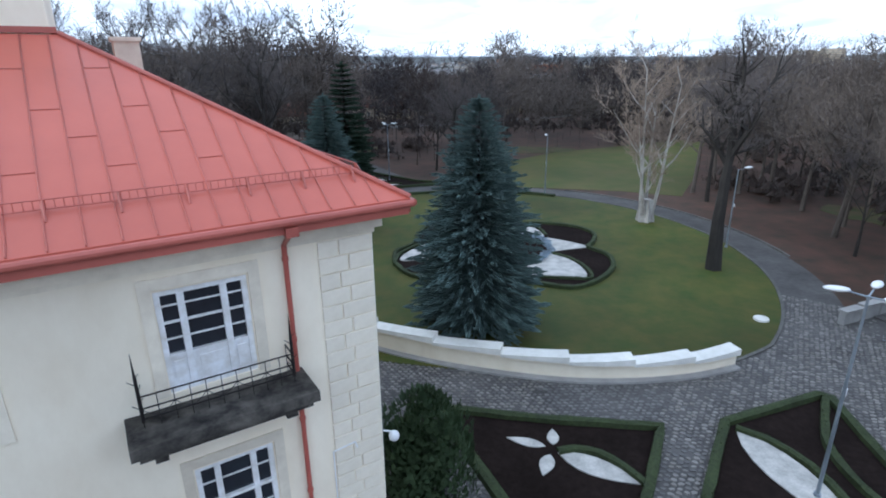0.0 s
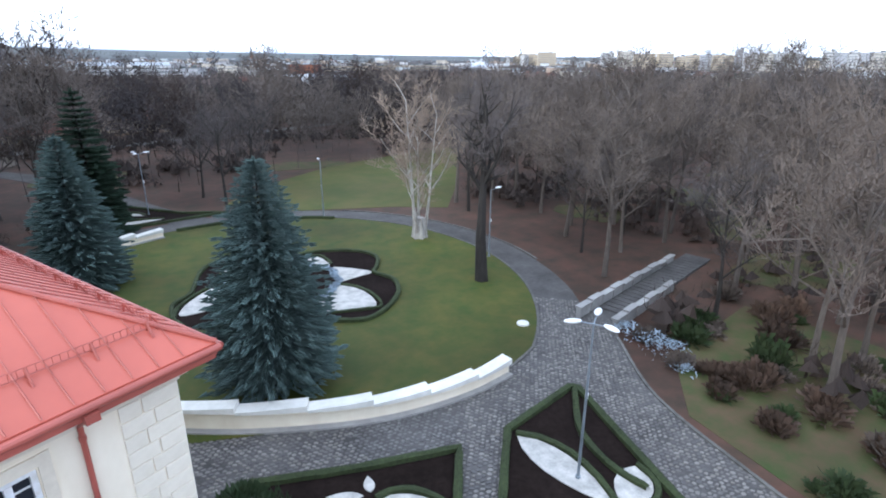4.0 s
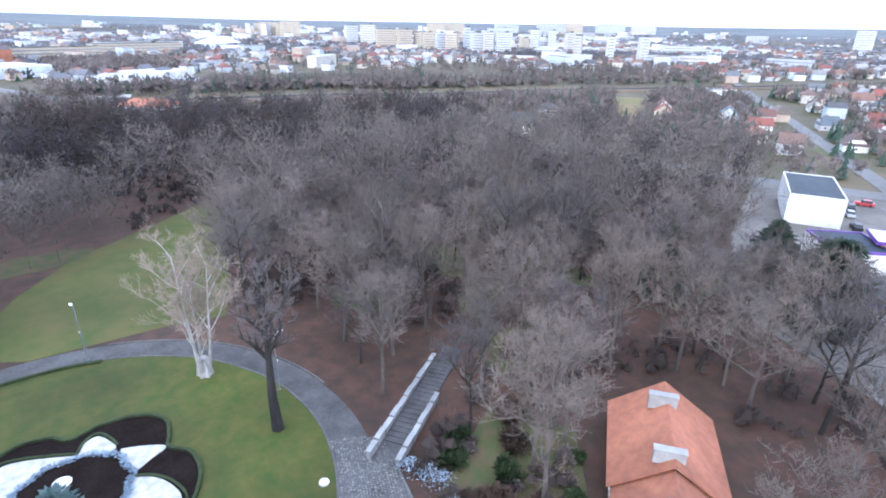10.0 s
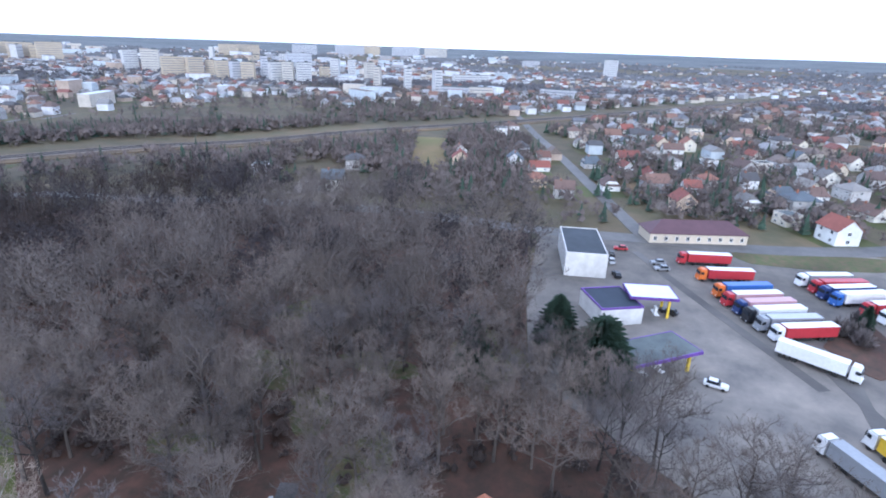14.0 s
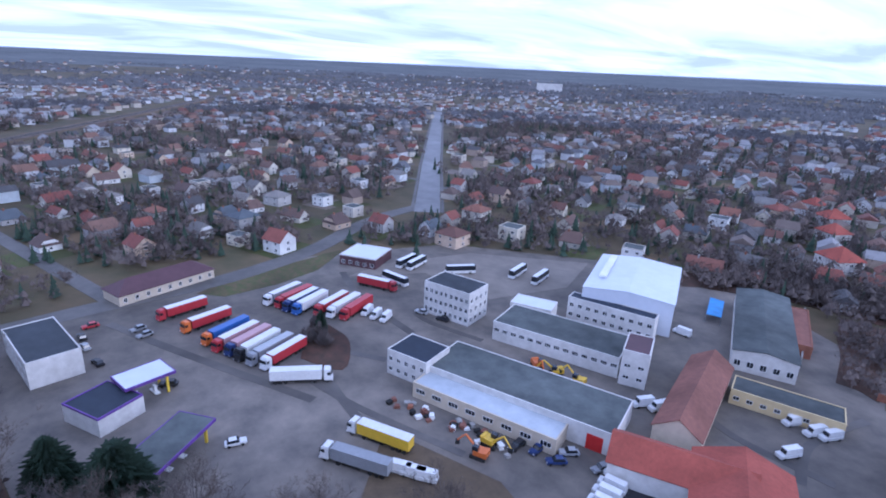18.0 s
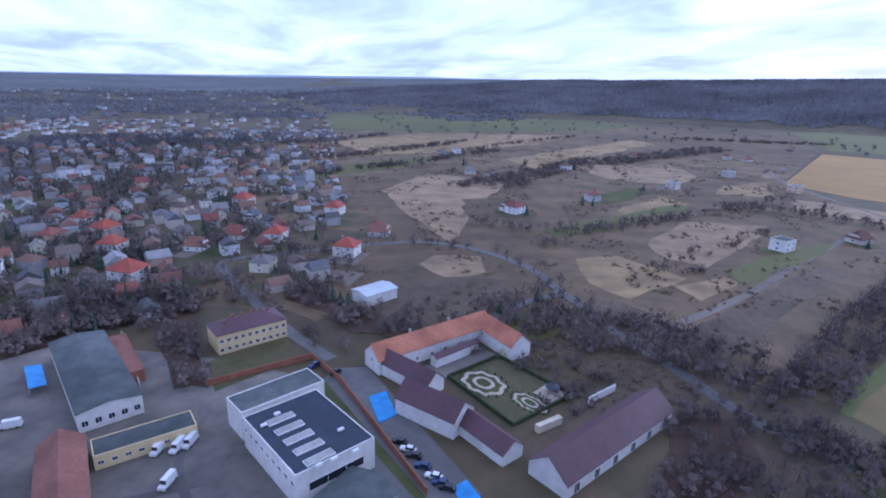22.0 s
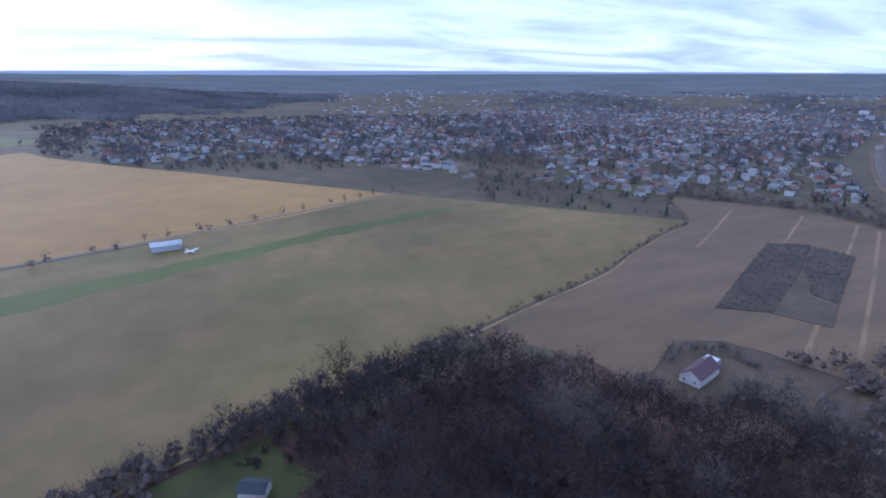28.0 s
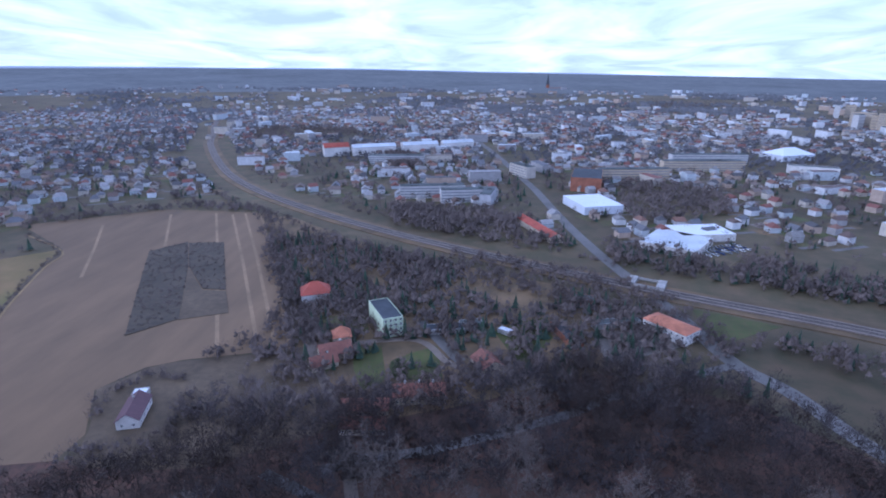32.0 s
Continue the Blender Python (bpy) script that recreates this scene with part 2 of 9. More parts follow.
RED_TIN = material("red_painted_tin", (0.520, 0.128, 0.086), (0.470, 0.112, 0.076), scale=0.6, rough=0.34, large=0.10, bump=0.02, specular=0.5, world_space=True)
RED_SEAM = material("red_painted_seam", (0.40, 0.105, 0.078), (0.34, 0.088, 0.066), scale=1.2, rough=0.45, bump=0.02, specular=0.5)
WHITE_PAINT = material("white_paint", (0.80, 0.80, 0.80), (0.72, 0.72, 0.70), scale=2, rough=0.5, large=0.08, bump=0.03)
PEELING = material("peeling_white_paint", (0.86, 0.87, 0.90), (0.62, 0.60, 0.57), scale=3, rough=0.6, large=0.12, bump=0.15)
WHITE_WALL = material("white_render", (0.70, 0.68, 0.65), (0.55, 0.53, 0.50), scale=0.5, large=0.12, bump=0.04, world_space=True)
CAPSTONE = material("white_capstone", (0.78, 0.76, 0.71), (0.66, 0.64, 0.58), scale=1.5, large=0.1, bump=0.06)
GLASS_DARK = material("window_glass", (0.025, 0.030, 0.040), (0.015, 0.018, 0.024), scale=1, rough=0.08, bump=0, specular=0.6)
IRON = material("black_iron", (0.020, 0.020, 0.022), (0.035, 0.030, 0.028), scale=8, rough=0.55, metal=0.6)
MOSSY_STONE = material("mossy_balcony_stone", (0.012, 0.011, 0.012), (0.120, 0.110, 0.095), scale=2.4, large=0.45, bump=0.4)
GREY_STEEL = material("galvanised_steel", (0.30, 0.34, 0.38), (0.24, 0.27, 0.31), scale=4, rough=0.4, metal=0.5)
LAMP_HEAD = material("white_lamp_housing", (0.78, 0.79, 0.80), (0.68, 0.69, 0.71), scale=3, rough=0.35, bump=0.02)
BARK = material("grey_brown_bark", (0.130, 0.108, 0.092), (0.070, 0.060, 0.052), scale=4, stretch=(1, 1, 0.25), jitter=0.25)
BARK_DARK = material("dark_wet_bark", (0.026, 0.023, 0.021), (0.046, 0.040, 0.035), scale=4, stretch=(1, 1, 0.25), jitter=0.15)
BARK_BIRCH = material("white_birch_bark", (0.560, 0.535, 0.490), (0.230, 0.205, 0.185), scale=2.2, stretch=(1, 1, 0.35), large=0.3)
TWIGS = material("winter_twigs", (0.158, 0.126, 0.104), (0.094, 0.077, 0.066), scale=0.5, large=0.2, jitter=0.35)
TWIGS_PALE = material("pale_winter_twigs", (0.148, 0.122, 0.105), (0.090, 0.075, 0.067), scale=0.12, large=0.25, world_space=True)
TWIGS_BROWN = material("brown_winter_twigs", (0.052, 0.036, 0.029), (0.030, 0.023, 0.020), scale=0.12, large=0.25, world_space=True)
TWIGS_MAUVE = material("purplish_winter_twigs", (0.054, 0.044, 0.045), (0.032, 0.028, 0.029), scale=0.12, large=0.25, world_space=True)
TWIGS_DARK = material("dark_winter_twigs", (0.125, 0.105, 0.098), (0.085, 0.075, 0.072), scale=0.5, jitter=0.2)
TWIGS_BIRCH = material("birch_twigs", (0.300, 0.235, 0.185), (0.220, 0.175, 0.140), scale=0.5, jitter=0.2)
TWIGS_FAR = material("far_winter_woods", (0.138, 0.108, 0.094), (0.080, 0.066, 0.060), scale=0.25, large=0.35, world_space=True)
SPRUCE_BLUE = material("blue_spruce_needles", (0.165, 0.225, 0.210), (0.075, 0.115, 0.108), scale=1.5, large=0.25, bump=0.1)
SPRUCE_DARK = material("dark_conifer_needles", (0.030, 0.055, 0.036), (0.045, 0.070, 0.045), scale=1.5, large=0.25, bump=0.1)
YEW = material("yew_needles", (0.036, 0.062, 0.028), (0.060, 0.090, 0.038), scale=2, large=0.3, bump=0.1)
BITUMEN = material("bitumen_roof", (0.060, 0.068, 0.078), (0.042, 0.048, 0.056), scale=0.25, large=0.3, rough=0.85, world_space=True)
BITUMEN_GREY = material("grey_felt_roof", (0.105, 0.116, 0.112), (0.060, 0.068, 0.068), scale=0.22, large=0.42, rough=0.85, world_space=True)
NAVY_ROOF = material("dark_blue_felt_roof", (0.036, 0.046, 0.066), (0.026, 0.034, 0.050), scale=0.3, large=0.2, rough=0.7, world_space=True)
PALE_TIN = material("pale_grey_sheet_roof", (0.50, 0.53, 0.56), (0.40, 0.43, 0.46), scale=0.3, large=0.18, rough=0.5, world_space=True)
HALL_TIN = material("white_trapezoidal_sheet", (0.66, 0.69, 0.75), (0.60, 0.63, 0.69), scale=0.3, large=0.06, rough=0.45, world_space=True)
TILE_RED = material("red_tile_roof", (0.34, 0.085, 0.056), (0.26, 0.068, 0.046), scale=1.2, large=0.18, rough=0.75, world_space=True)
TILE_ORANGE = material("old_orange_tile_roof", (0.42, 0.170, 0.095), (0.29, 0.120, 0.075), scale=1.0, large=0.28, rough=0.85, world_space=True)
TILE_OLD = material("weathered_brown_tile_roof", (0.235, 0.105, 0.075), (0.170, 0.080, 0.062), scale=0.8, large=0.2, rough=0.85, world_space=True)
MAROON_TIN = material("maroon_sheet_roof", (0.105, 0.055, 0.062), (0.085, 0.045, 0.052), scale=0.6, large=0.15, rough=0.55, world_space=True)
YELLOW_WALL = material("yellow_render", (0.62, 0.50, 0.27), (0.55, 0.43, 0.24), scale=0.6, large=0.12, world_space=True)
BEIGE_WALL = material("beige_render", (0.60, 0.52, 0.40), (0.50, 0.43, 0.33), scale=0.5, large=0.15, world_space=True)
BRICK = material("brick_wall", (0.30, 0.125, 0.075), (0.22, 0.095, 0.060), scale=2, large=0.2, world_space=True)
CONCRETE = material("concrete", (0.36, 0.35, 0.33), (0.27, 0.26, 0.25), scale=1.2, large=0.2, world_space=True)
PURPLE = material("purple_fascia", (0.14, 0.06, 0.28), (0.11, 0.05, 0.23), scale=2, rough=0.4, bump=0.02)
YELLOW_PAINT = material("yellow_paint", (0.70, 0.50, 0.04), (0.60, 0.42, 0.04), scale=3, rough=0.5, bump=0.03)
BLUE_PAINT = material("bright_blue_paint", (0.06, 0.26, 0.58), (0.05, 0.22, 0.50), scale=2, rough=0.45, bump=0.02)
RED_PAINT = material("red_paint", (0.52, 0.035, 0.030), (0.44, 0.030, 0.028), scale=2, rough=0.4, bump=0.02)
TYRE = material("tyre_rubber", (0.018, 0.018, 0.018), (0.028, 0.027, 0.026), scale=6)
HOUSE_WALLS = choice_material("house_render", [(0.76, 0.75, 0.72), (0.70, 0.64, 0.52), (0.58, 0.53, 0.46), (0.78, 0.77, 0.76), (0.64, 0.50, 0.37), (0.50, 0.48, 0.46), (0.74, 0.70, 0.61)])
HOUSE_ROOFS = choice_material("house_roof_tiles", [(0.24, 0.088, 0.066), (0.15, 0.080, 0.062), (0.120, 0.084, 0.074), (0.25, 0.118, 0.082), (0.085, 0.080, 0.080), (0.21, 0.076, 0.060), (0.17, 0.160, 0.150), (0.110, 0.125, 0.140), (0.16, 0.105, 0.085), (0.24, 0.22, 0.20)])
FAR_HOUSES = choice_material("far_house_render", [(0.62, 0.62, 0.63), (0.54, 0.49, 0.42), (0.36, 0.35, 0.35), (0.68, 0.69, 0.71), (0.44, 0.35, 0.28), (0.50, 0.54, 0.57)], island=True)
FAR_ROOFS = choice_material("far_house_roofs", [(0.19, 0.085, 0.068), (0.13, 0.095, 0.080), (0.090, 0.086, 0.088), (0.20, 0.118, 0.088), (0.30, 0.29, 0.29), (0.17, 0.135, 0.115), (0.14, 0.14, 0.15), (0.22, 0.21, 0.20)], island=True)
TOWER_WALL = choice_material("panel_block_render", [(0.52, 0.48, 0.42), (0.54, 0.53, 0.52), (0.50, 0.42, 0.31), (0.46, 0.46, 0.48)])
FAR_HILL = material("far_wooded_hill", (0.085, 0.088, 0.110), (0.060, 0.062, 0.080), scale=0.02, large=0.3, world_space=True)


# ---- builders ----
def link(name, bm, mat, parent=None, label="", smooth=False):
    me = bpy.data.meshes.new(name)
    bm.to_mesh(me)
    bm.free()
    for m in (mat if isinstance(mat, (list, tuple)) else [mat]):
        me.materials.append(m)
    if smooth:
        me.shade_smooth()
    ob = new(name, me)
    if parent:
        ob.parent = parent
    if label:
        ob["label"] = label
    return ob


part = link


def share(ob, m, parent=None):
    """Another object on the same mesh."""
    c = ob.copy()
    scene.collection.objects.link(c)
    c.parent = parent if parent else ob.parent
    c.matrix_basis = m
    return c


def empty(name, m, label, category, group="", kind=""):
    ob = new(name)
    ob.matrix_world = m
    return tagged(ob, label, category, group, kind)


def box(bm, cx, cy, cz, sx, sy, sz, rot=0.0, mat=0):
    """A box by its centre and size, turned by rot degrees about z."""
    r = bmesh.ops.create_cube(bm, size=1, matrix=pose(cx, cy, cz, 0, 0, rot) @ Matrix.Diagonal((sx, sy, sz, 1)))
    if mat:
        for f in {f for v in r["verts"] for f in v.link_faces}:
            f.material_index = mat
    return r["verts"]


def cone(bm, a, b, ra, rb, sides=8):
    a, b = Vector(a), Vector(b)
    d = b - a
    m = Matrix.Translation((a + b) / 2) @ d.to_track_quat("Z", "Y").to_matrix().to_4x4()
    return bmesh.ops.create_cone(bm, cap_ends=True, segments=sides, radius1=ra, radius2=rb, depth=d.length, matrix=m)["verts"]


def prism(bm, pts, z0, z1, mat=0):
    """A straight-sided body over a polygon, counter-clockwise or not."""
    area = sum(a[0] * b[1] - b[0] * a[1] for a, b in zip(pts, pts[1:] + pts[:1]))
    if area < 0:
        pts = pts[::-1]
    lo, hi = [bm.verts.new((x, y, z0)) for x, y in pts], [bm.verts.new((x, y, z1)) for x, y in pts]
    faces = [bm.faces.new(hi), bm.faces.new(lo[::-1])]
    n = len(pts)
    for i in range(n):
        faces.append(bm.faces.new((lo[i], lo[(i + 1) % n], hi[(i + 1) % n], hi[i])))
    for f in faces:
        f.material_index = mat
    return faces


def bent(pts, steps=6):
    """A smooth line through the points (Catmull-Rom)."""
    out = []
    p = [pts[0], *pts, pts[-1]]
    for i in range(1, len(p) - 2):
        a, b, c, d = (Vector(q) for q in p[i - 1:i + 3])
        for k in range(steps):
            t = k / steps
            out.append(tuple(0.5 * (2 * b + (c - a) * t + (2 * a - 5 * b + 4 * c - d) * t * t + (3 * b - a - 3 * c + d) * t ** 3)))
    return out + [tuple(pts[-1])]


def ribbon(pts, width):
    """The outline of a strip of that width along a line."""
    left, right = [], []
    for i, q in enumerate(pts):
        a, b = Vector(pts[max(i - 1, 0)]), Vector(pts[min(i + 1, len(pts) - 1)])
        d = (b - a).normalized()
        nrm = Vector((-d.y, d.x))
        w = width[i] if isinstance(width, (list, tuple)) else width
        left.append(tuple(Vector(q) + nrm * w / 2)); right.append(tuple(Vector(q) - nrm * w / 2))
    return left, right


def strip(name, pts, width, z0, z1, mat, label, category="road", kind="structure"):
    left, right = ribbon(pts, width)
    bm = bmesh.new()
    for i in range(len(left) - 1):
        vs = [bm.verts.new((*q, z)) for z in (z0, z1) for q in (left[i], right[i], right[i + 1], left[i + 1])]
        bm.faces.new((vs[4], vs[5], vs[6], vs[7]))
        bm.faces.new((vs[0], vs[4], vs[7], vs[3])); bm.faces.new((vs[1], vs[2], vs[6], vs[5]))
    bmesh.ops.remove_doubles(bm, verts=bm.verts, dist=0.001)
    bmesh.ops.recalc_face_normals(bm, faces=bm.faces)
    return tagged(link(name, bm, mat), label, category, kind=kind)


def area(name, pts, z0, z1, mat, label, category="ground", kind="structure"):
    bm = bmesh.new()
    prism(bm, [tuple(q) for q in pts], z0, z1)
    return tagged(link(name, bm, mat), label, category, kind=kind)


def inside(x, y, poly):
    hit = False
    for (ax, ay), (bx, by) in zip(poly, poly[1:] + poly[:1]):
        if (ay > y) != (by > y) and x < (bx - ax) * (y - ay) / (by - ay) + ax:
            hit = not hit
    return hit


def mesh_from(name, verts, faces, mats, parent=None, slots=None):
    me = bpy.data.meshes.new(name)
    me.from_pydata(verts, [], faces)
    for m in (mats if isinstance(mats, (list, tuple)) else [mats]):
        me.materials.append(m)
    if slots is not None:
        me.polygons.foreach_set("material_index", slots)
    ob = new(name, me)
    if parent:
        ob.parent = parent
    return ob


def gravel_shape(cx, cy, rx, ry, rot=0, n=24, power=1.0):
    c, s = math.cos(radians(rot)), math.sin(radians(rot))
    out = []
    for i in range(n):
        a = 2 * math.pi * i / n
        x, y = rx * math.cos(a), ry * math.copysign(abs(math.sin(a)) ** power, math.sin(a))
        out.append((cx + x * c - y * s, cy + x * s + y * c))
    return out


# ---- ground: one sheet to the horizon, with the wooded ridge ----
def plain_height(h):
    """How high the far plain and its hills climb at a heading."""
    return float(np.interp(h % 360, [0, 30, 75, 100, 130, 160, 190, 230, 270, 300, 330, 348, 360], [82, 52, 48, 56, 66, 78, 88, 94, 100, 112, 116, 104, 82]))


def ridge_height(x, y):
    r, h = math.hypot(x, y), math.degrees(math.atan2(x, y)) % 360
    crest = np.interp(h, [176, 190, 202, 220, 238, 250, 262, 275, 286], [0, 46, 82, 102, 124, 98, 58, 16, 0])
    up = np.interp(r, [1500, 1750, 2050, 2300, 3000, 3800], [0, 0.30, 0.75, 1.0, 0.85, 0.3])
    roll = 6 * noise.noise((x / 240, y / 240, 3.0)) * min(1, max(0, (r - 1500) / 400)) * (1 if crest > 0 else 0)
    return float(crest * up + roll * min(1, crest / 20)) + plain_height(h) * 0.9 * float(np.interp(r, [2100, 4900], [0, 1]))


rings = [0, 20, 60, 120, 200, 320, 480, 700, 900, 1150, 1350, 1500, 1600, 1700, 1800, 1900, 2000, 2100, 2200, 2300, 2500, 2800, 3200, 3800, 4300, 4900]
verts, faces, spokes = [(0, 0, 0)], [], 180
for r in rings[1:]:
    for k in range(spokes):
        x, y = r * math.sin(2 * math.pi * k / spokes), r * math.cos(2 * math.pi * k / spokes)
        verts.append((x, y, ridge_height(x, y)))
for k in range(spokes):
    faces.append((0, 1 + (k + 1) % spokes, 1 + k))
for i in range(len(rings) - 2):
    for k in range(spokes):
        a, b = 1 + i * spokes, 1 + (i + 1) * spokes
        faces.append((a + k, a + (k + 1) % spokes, b + (k + 1) % spokes, b + k))
ground = tagged(mesh_from("ground", verts, faces, EARTH), "dull brown and green winter ground reaching the horizon", "ground", kind="structure")

# plain hills along the horizon, their haze painted as pale blue with a glow
DISTANCE = material("painted_haze_blue", (0.26, 0.29, 0.35), (0.20, 0.225, 0.28), scale=0.004, large=0.1, bump=0, rough=1.0, specular=0, world_space=True)
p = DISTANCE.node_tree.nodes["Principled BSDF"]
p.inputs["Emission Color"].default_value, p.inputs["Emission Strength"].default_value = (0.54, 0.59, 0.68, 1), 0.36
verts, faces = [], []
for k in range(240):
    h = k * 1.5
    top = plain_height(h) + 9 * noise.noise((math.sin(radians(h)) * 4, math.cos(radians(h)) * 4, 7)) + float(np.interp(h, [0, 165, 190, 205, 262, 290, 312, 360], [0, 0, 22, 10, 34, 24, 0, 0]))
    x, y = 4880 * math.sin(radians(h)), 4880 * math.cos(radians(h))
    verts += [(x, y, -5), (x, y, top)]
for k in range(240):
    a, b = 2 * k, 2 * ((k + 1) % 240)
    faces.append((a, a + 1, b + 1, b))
tagged(mesh_from("backdrop", verts, faces, DISTANCE), "hills far off along the horizon, haze painted in pale glowing blue", "backdrop", kind="structure")
# the plain before them, out of reach of any detail, haze painted in grey
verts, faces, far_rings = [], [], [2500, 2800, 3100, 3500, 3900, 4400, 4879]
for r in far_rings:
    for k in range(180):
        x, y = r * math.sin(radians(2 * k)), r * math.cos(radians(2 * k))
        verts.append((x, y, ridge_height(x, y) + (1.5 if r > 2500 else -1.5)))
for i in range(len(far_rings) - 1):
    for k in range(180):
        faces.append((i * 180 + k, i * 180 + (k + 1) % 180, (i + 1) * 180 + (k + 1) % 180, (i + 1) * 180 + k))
PLAIN = material("far_plain_painted_haze", (0.185, 0.192, 0.190), (0.128, 0.134, 0.136), scale=0.020, large=0.12, bump=0, rough=1.0, specular=0, world_space=True)
tagged(mesh_from("backdrop", verts, faces, PLAIN), "plain of woods and fields near the horizon, haze painted blue-grey", "backdrop", kind="structure")

# ---- fields, yards and clearings ----

def ragged(poly, seed):
    """A field's outline with wavering edges."""
    rr = random.Random(seed)
    out = []
    for (ax, ay), (bx, by) in zip(poly, poly[1:] + poly[:1]):
        n = max(2, int(math.hypot(bx - ax, by - ay) / 14))
        w = 0.02 * math.hypot(ax, ay) * 0.35
        out += [(ax + (bx - ax) * k / n + rr.uniform(-w, w), ay + (by - ay) * k / n + rr.uniform(-w, w)) for k in range(n)]
    return out


FIELD_N = [(-152.1, -112.7), (-380.3, -226.9), (-433.5, -40.8), (-524.7, 185.5), (-318, 374), (-303, 337), (-274, 272), (-249, 226), (-209, 109), (-187, 38), (-168, -24)]
FIELD_PLOUGH = [(-206, 108), (-186, 130), (-166, 146), (-147, 150), (-146.3, 165), (-163, 194), (-152, 214), (-138, 222), (-89, 237), (-209.0, 493.5), (-302.3, 499.0), (-401.4, 434.5), (-316, 374), (-301, 337), (-272, 272), (-247, 226)]
PATCH_W = [(-181.1, 243.0), (-209.4, 298.3), (-248.0, 375.1), (-230.6, 400.4), (-201.5, 345.9), (-163.8, 264.5)]
PATCH_E = [(-228.4, 397.7), (-201.4, 401.4), (-156.2, 307.2), (-171.7, 307.9), (-201.3, 346.2)]
PATCH_WEEDS = [(-163.3, 263.7), (-200.0, 343.6), (-170.8, 305.8), (-155.2, 305.4), (-139.5, 274.7)]
WHEAT_A = [(-740.8, -677.5), (-801.3, -594.5), (-840.9, -482.8), (-667.7, -359.2), (-558.1, -284.3), (-509.8, -332.8), (-473.6, -387.2), (-462.9, -459.9)]
WHEAT_B = [(-848.9, -480.3), (-1058.9, -245.4), (-969.0, -194.0), (-863.1, -109.3), (-733.1, 5.9), (-524.2, 182.9), (-473.7, 68.8), (-438.2, -36.6), (-409.4, -170.0), (-461.7, -211.9), (-559.0, -278.2)]
YARD_POLY = [(66.3, -20.1), (92.0, 15.6), (130.6, 25.1), (181.9, 32.2), (192.5, 2.1), (196.5, -31.7), (208.1, -62.0), (195.0, -133.8), (142.7, -185.8), (102.3, -206.8), (36.4, -180.5), (-2.2, -157.1), (-23.1, -98.5), (28.2, -58.9)]
MEADOW_POLY = [(10, 81.5), (2.8, 89), (14, 104), (26, 115), (40, 121), (58, 130), (62, 126), (52, 108), (45, 92), (34, 73.5), (27, 77)]
PARK = [(-166, 43), (-186, 100), (-168, 146), (-126, 154), (-108, 205), (-92, 200), (-62, 172), (-45, 178), (0, 196), (60, 226), (120, 205), (170, 150), (182, 90), (182, 36), (130, 25), (92, 16), (66, -20), (57, -49), (0, -79), (-61, -89), (-112, -60), (-132, -100), (-145, -66), (-166, -16)]
area("park_floor", PARK, -0.5, 0.02, FOREST_FLOOR, "brown leaf litter under the bare park trees", "forest floor", "structure")
area("pasture", FIELD_N, -0.5, 0.06, FIELD_GREEN, "wide pale green and straw-coloured winter pasture", "field")
area("ploughed_field", FIELD_PLOUGH, -0.5, 0.06, FIELD_BROWN, "bare brown ploughed field", "field")
area("dark_patch", PATCH_W, -0.5, 0.35, SCRUB_PATCH, "dark stubble patch within the ploughed field", "field")
area("weed_patch", PATCH_WEEDS, -0.5, 0.30, WEEDS, "yellowish weeds between the dark stubble patches", "field")
area("dark_patch", PATCH_E, -0.5, 0.345, SCRUB_PATCH, "dark stubble patch within the ploughed field", "field")
area("stubble_field", WHEAT_A, -0.5, 0.068, FIELD_WHEAT, "ochre stubble field", "field")
area("stubble_field", WHEAT_B, -0.5, 0.064, FIELD_WHEAT, "ochre stubble field", "field")
area("yard", YARD_POLY, -0.5, 0.08, YARD, "worn asphalt and gravel of the depot yards", "yard")
area("meadow", MEADOW_POLY, -0.5, 0.05, MEADOW, "bright green meadow clearing among bare trees", "meadow")
area("fallow_land", [(70, -235), (-60, -198), (-125, -135), (-152, -118), (-384, -232), (-470, -468), (-758, -698), (-1000, -1010), (-754, -1172), (-300, -1250), (60, -900), (150, -620), (140, -420), (-40, -330), (10, -305)], -0.5, 0.03, FALLOW, "rough brown fallow land with weeds", "field")


DRY_PLOTS = [[(-139, -266), (-164, -266), (-182, -226), (-137, -207), (-126, -228)],
             [(-193, -285), (-257, -333), (-306, -314), (-267, -279), (-201, -239), (-191, -257)],
             [(-54, -472), (-113, -558), (-176, -493), (-138, -429), (-115, -429), (-103, -365), (-76, -306), (-64, -369)],
             [(-166, -218), (-203, -224), (-198, -212), (-169, -198)],
             [(95, -660), (0, -713), (-49, -723), (37, -542), (81, -536)],
             [(-22, -851), (-190, -994), (-459, -953), (-340, -809), (-148, -720), (-74, -702)],
             [(-229, -655), (-537, -875), (-548, -816), (-299, -622), (-240, -575)]]
DRY_PLOTS += [[(-294, -598), (-426, -593), (-394, -502), (-341, -464), (-291, -508)],
              [(-405, -396), (-435, -357), (-509, -254), (-449, -227), (-435, -257), (-378, -354)],
              [(-392, -460), (-455, -473), (-395, -401), (-353, -422)],
              [(-61, -283), (-87, -278), (-81, -251), (-60, -246), (-49, -269)],
              [(31, -257), (-9, -254), (-10, -219), (6, -207), (25, -228)],
              [(-224, -373), (-294, -418), (-295, -388), (-221, -352)],
              [(-134, -143), (-188, -174), (-276, -226), (-313, -229), (-160, -140), (-133, -128)]]
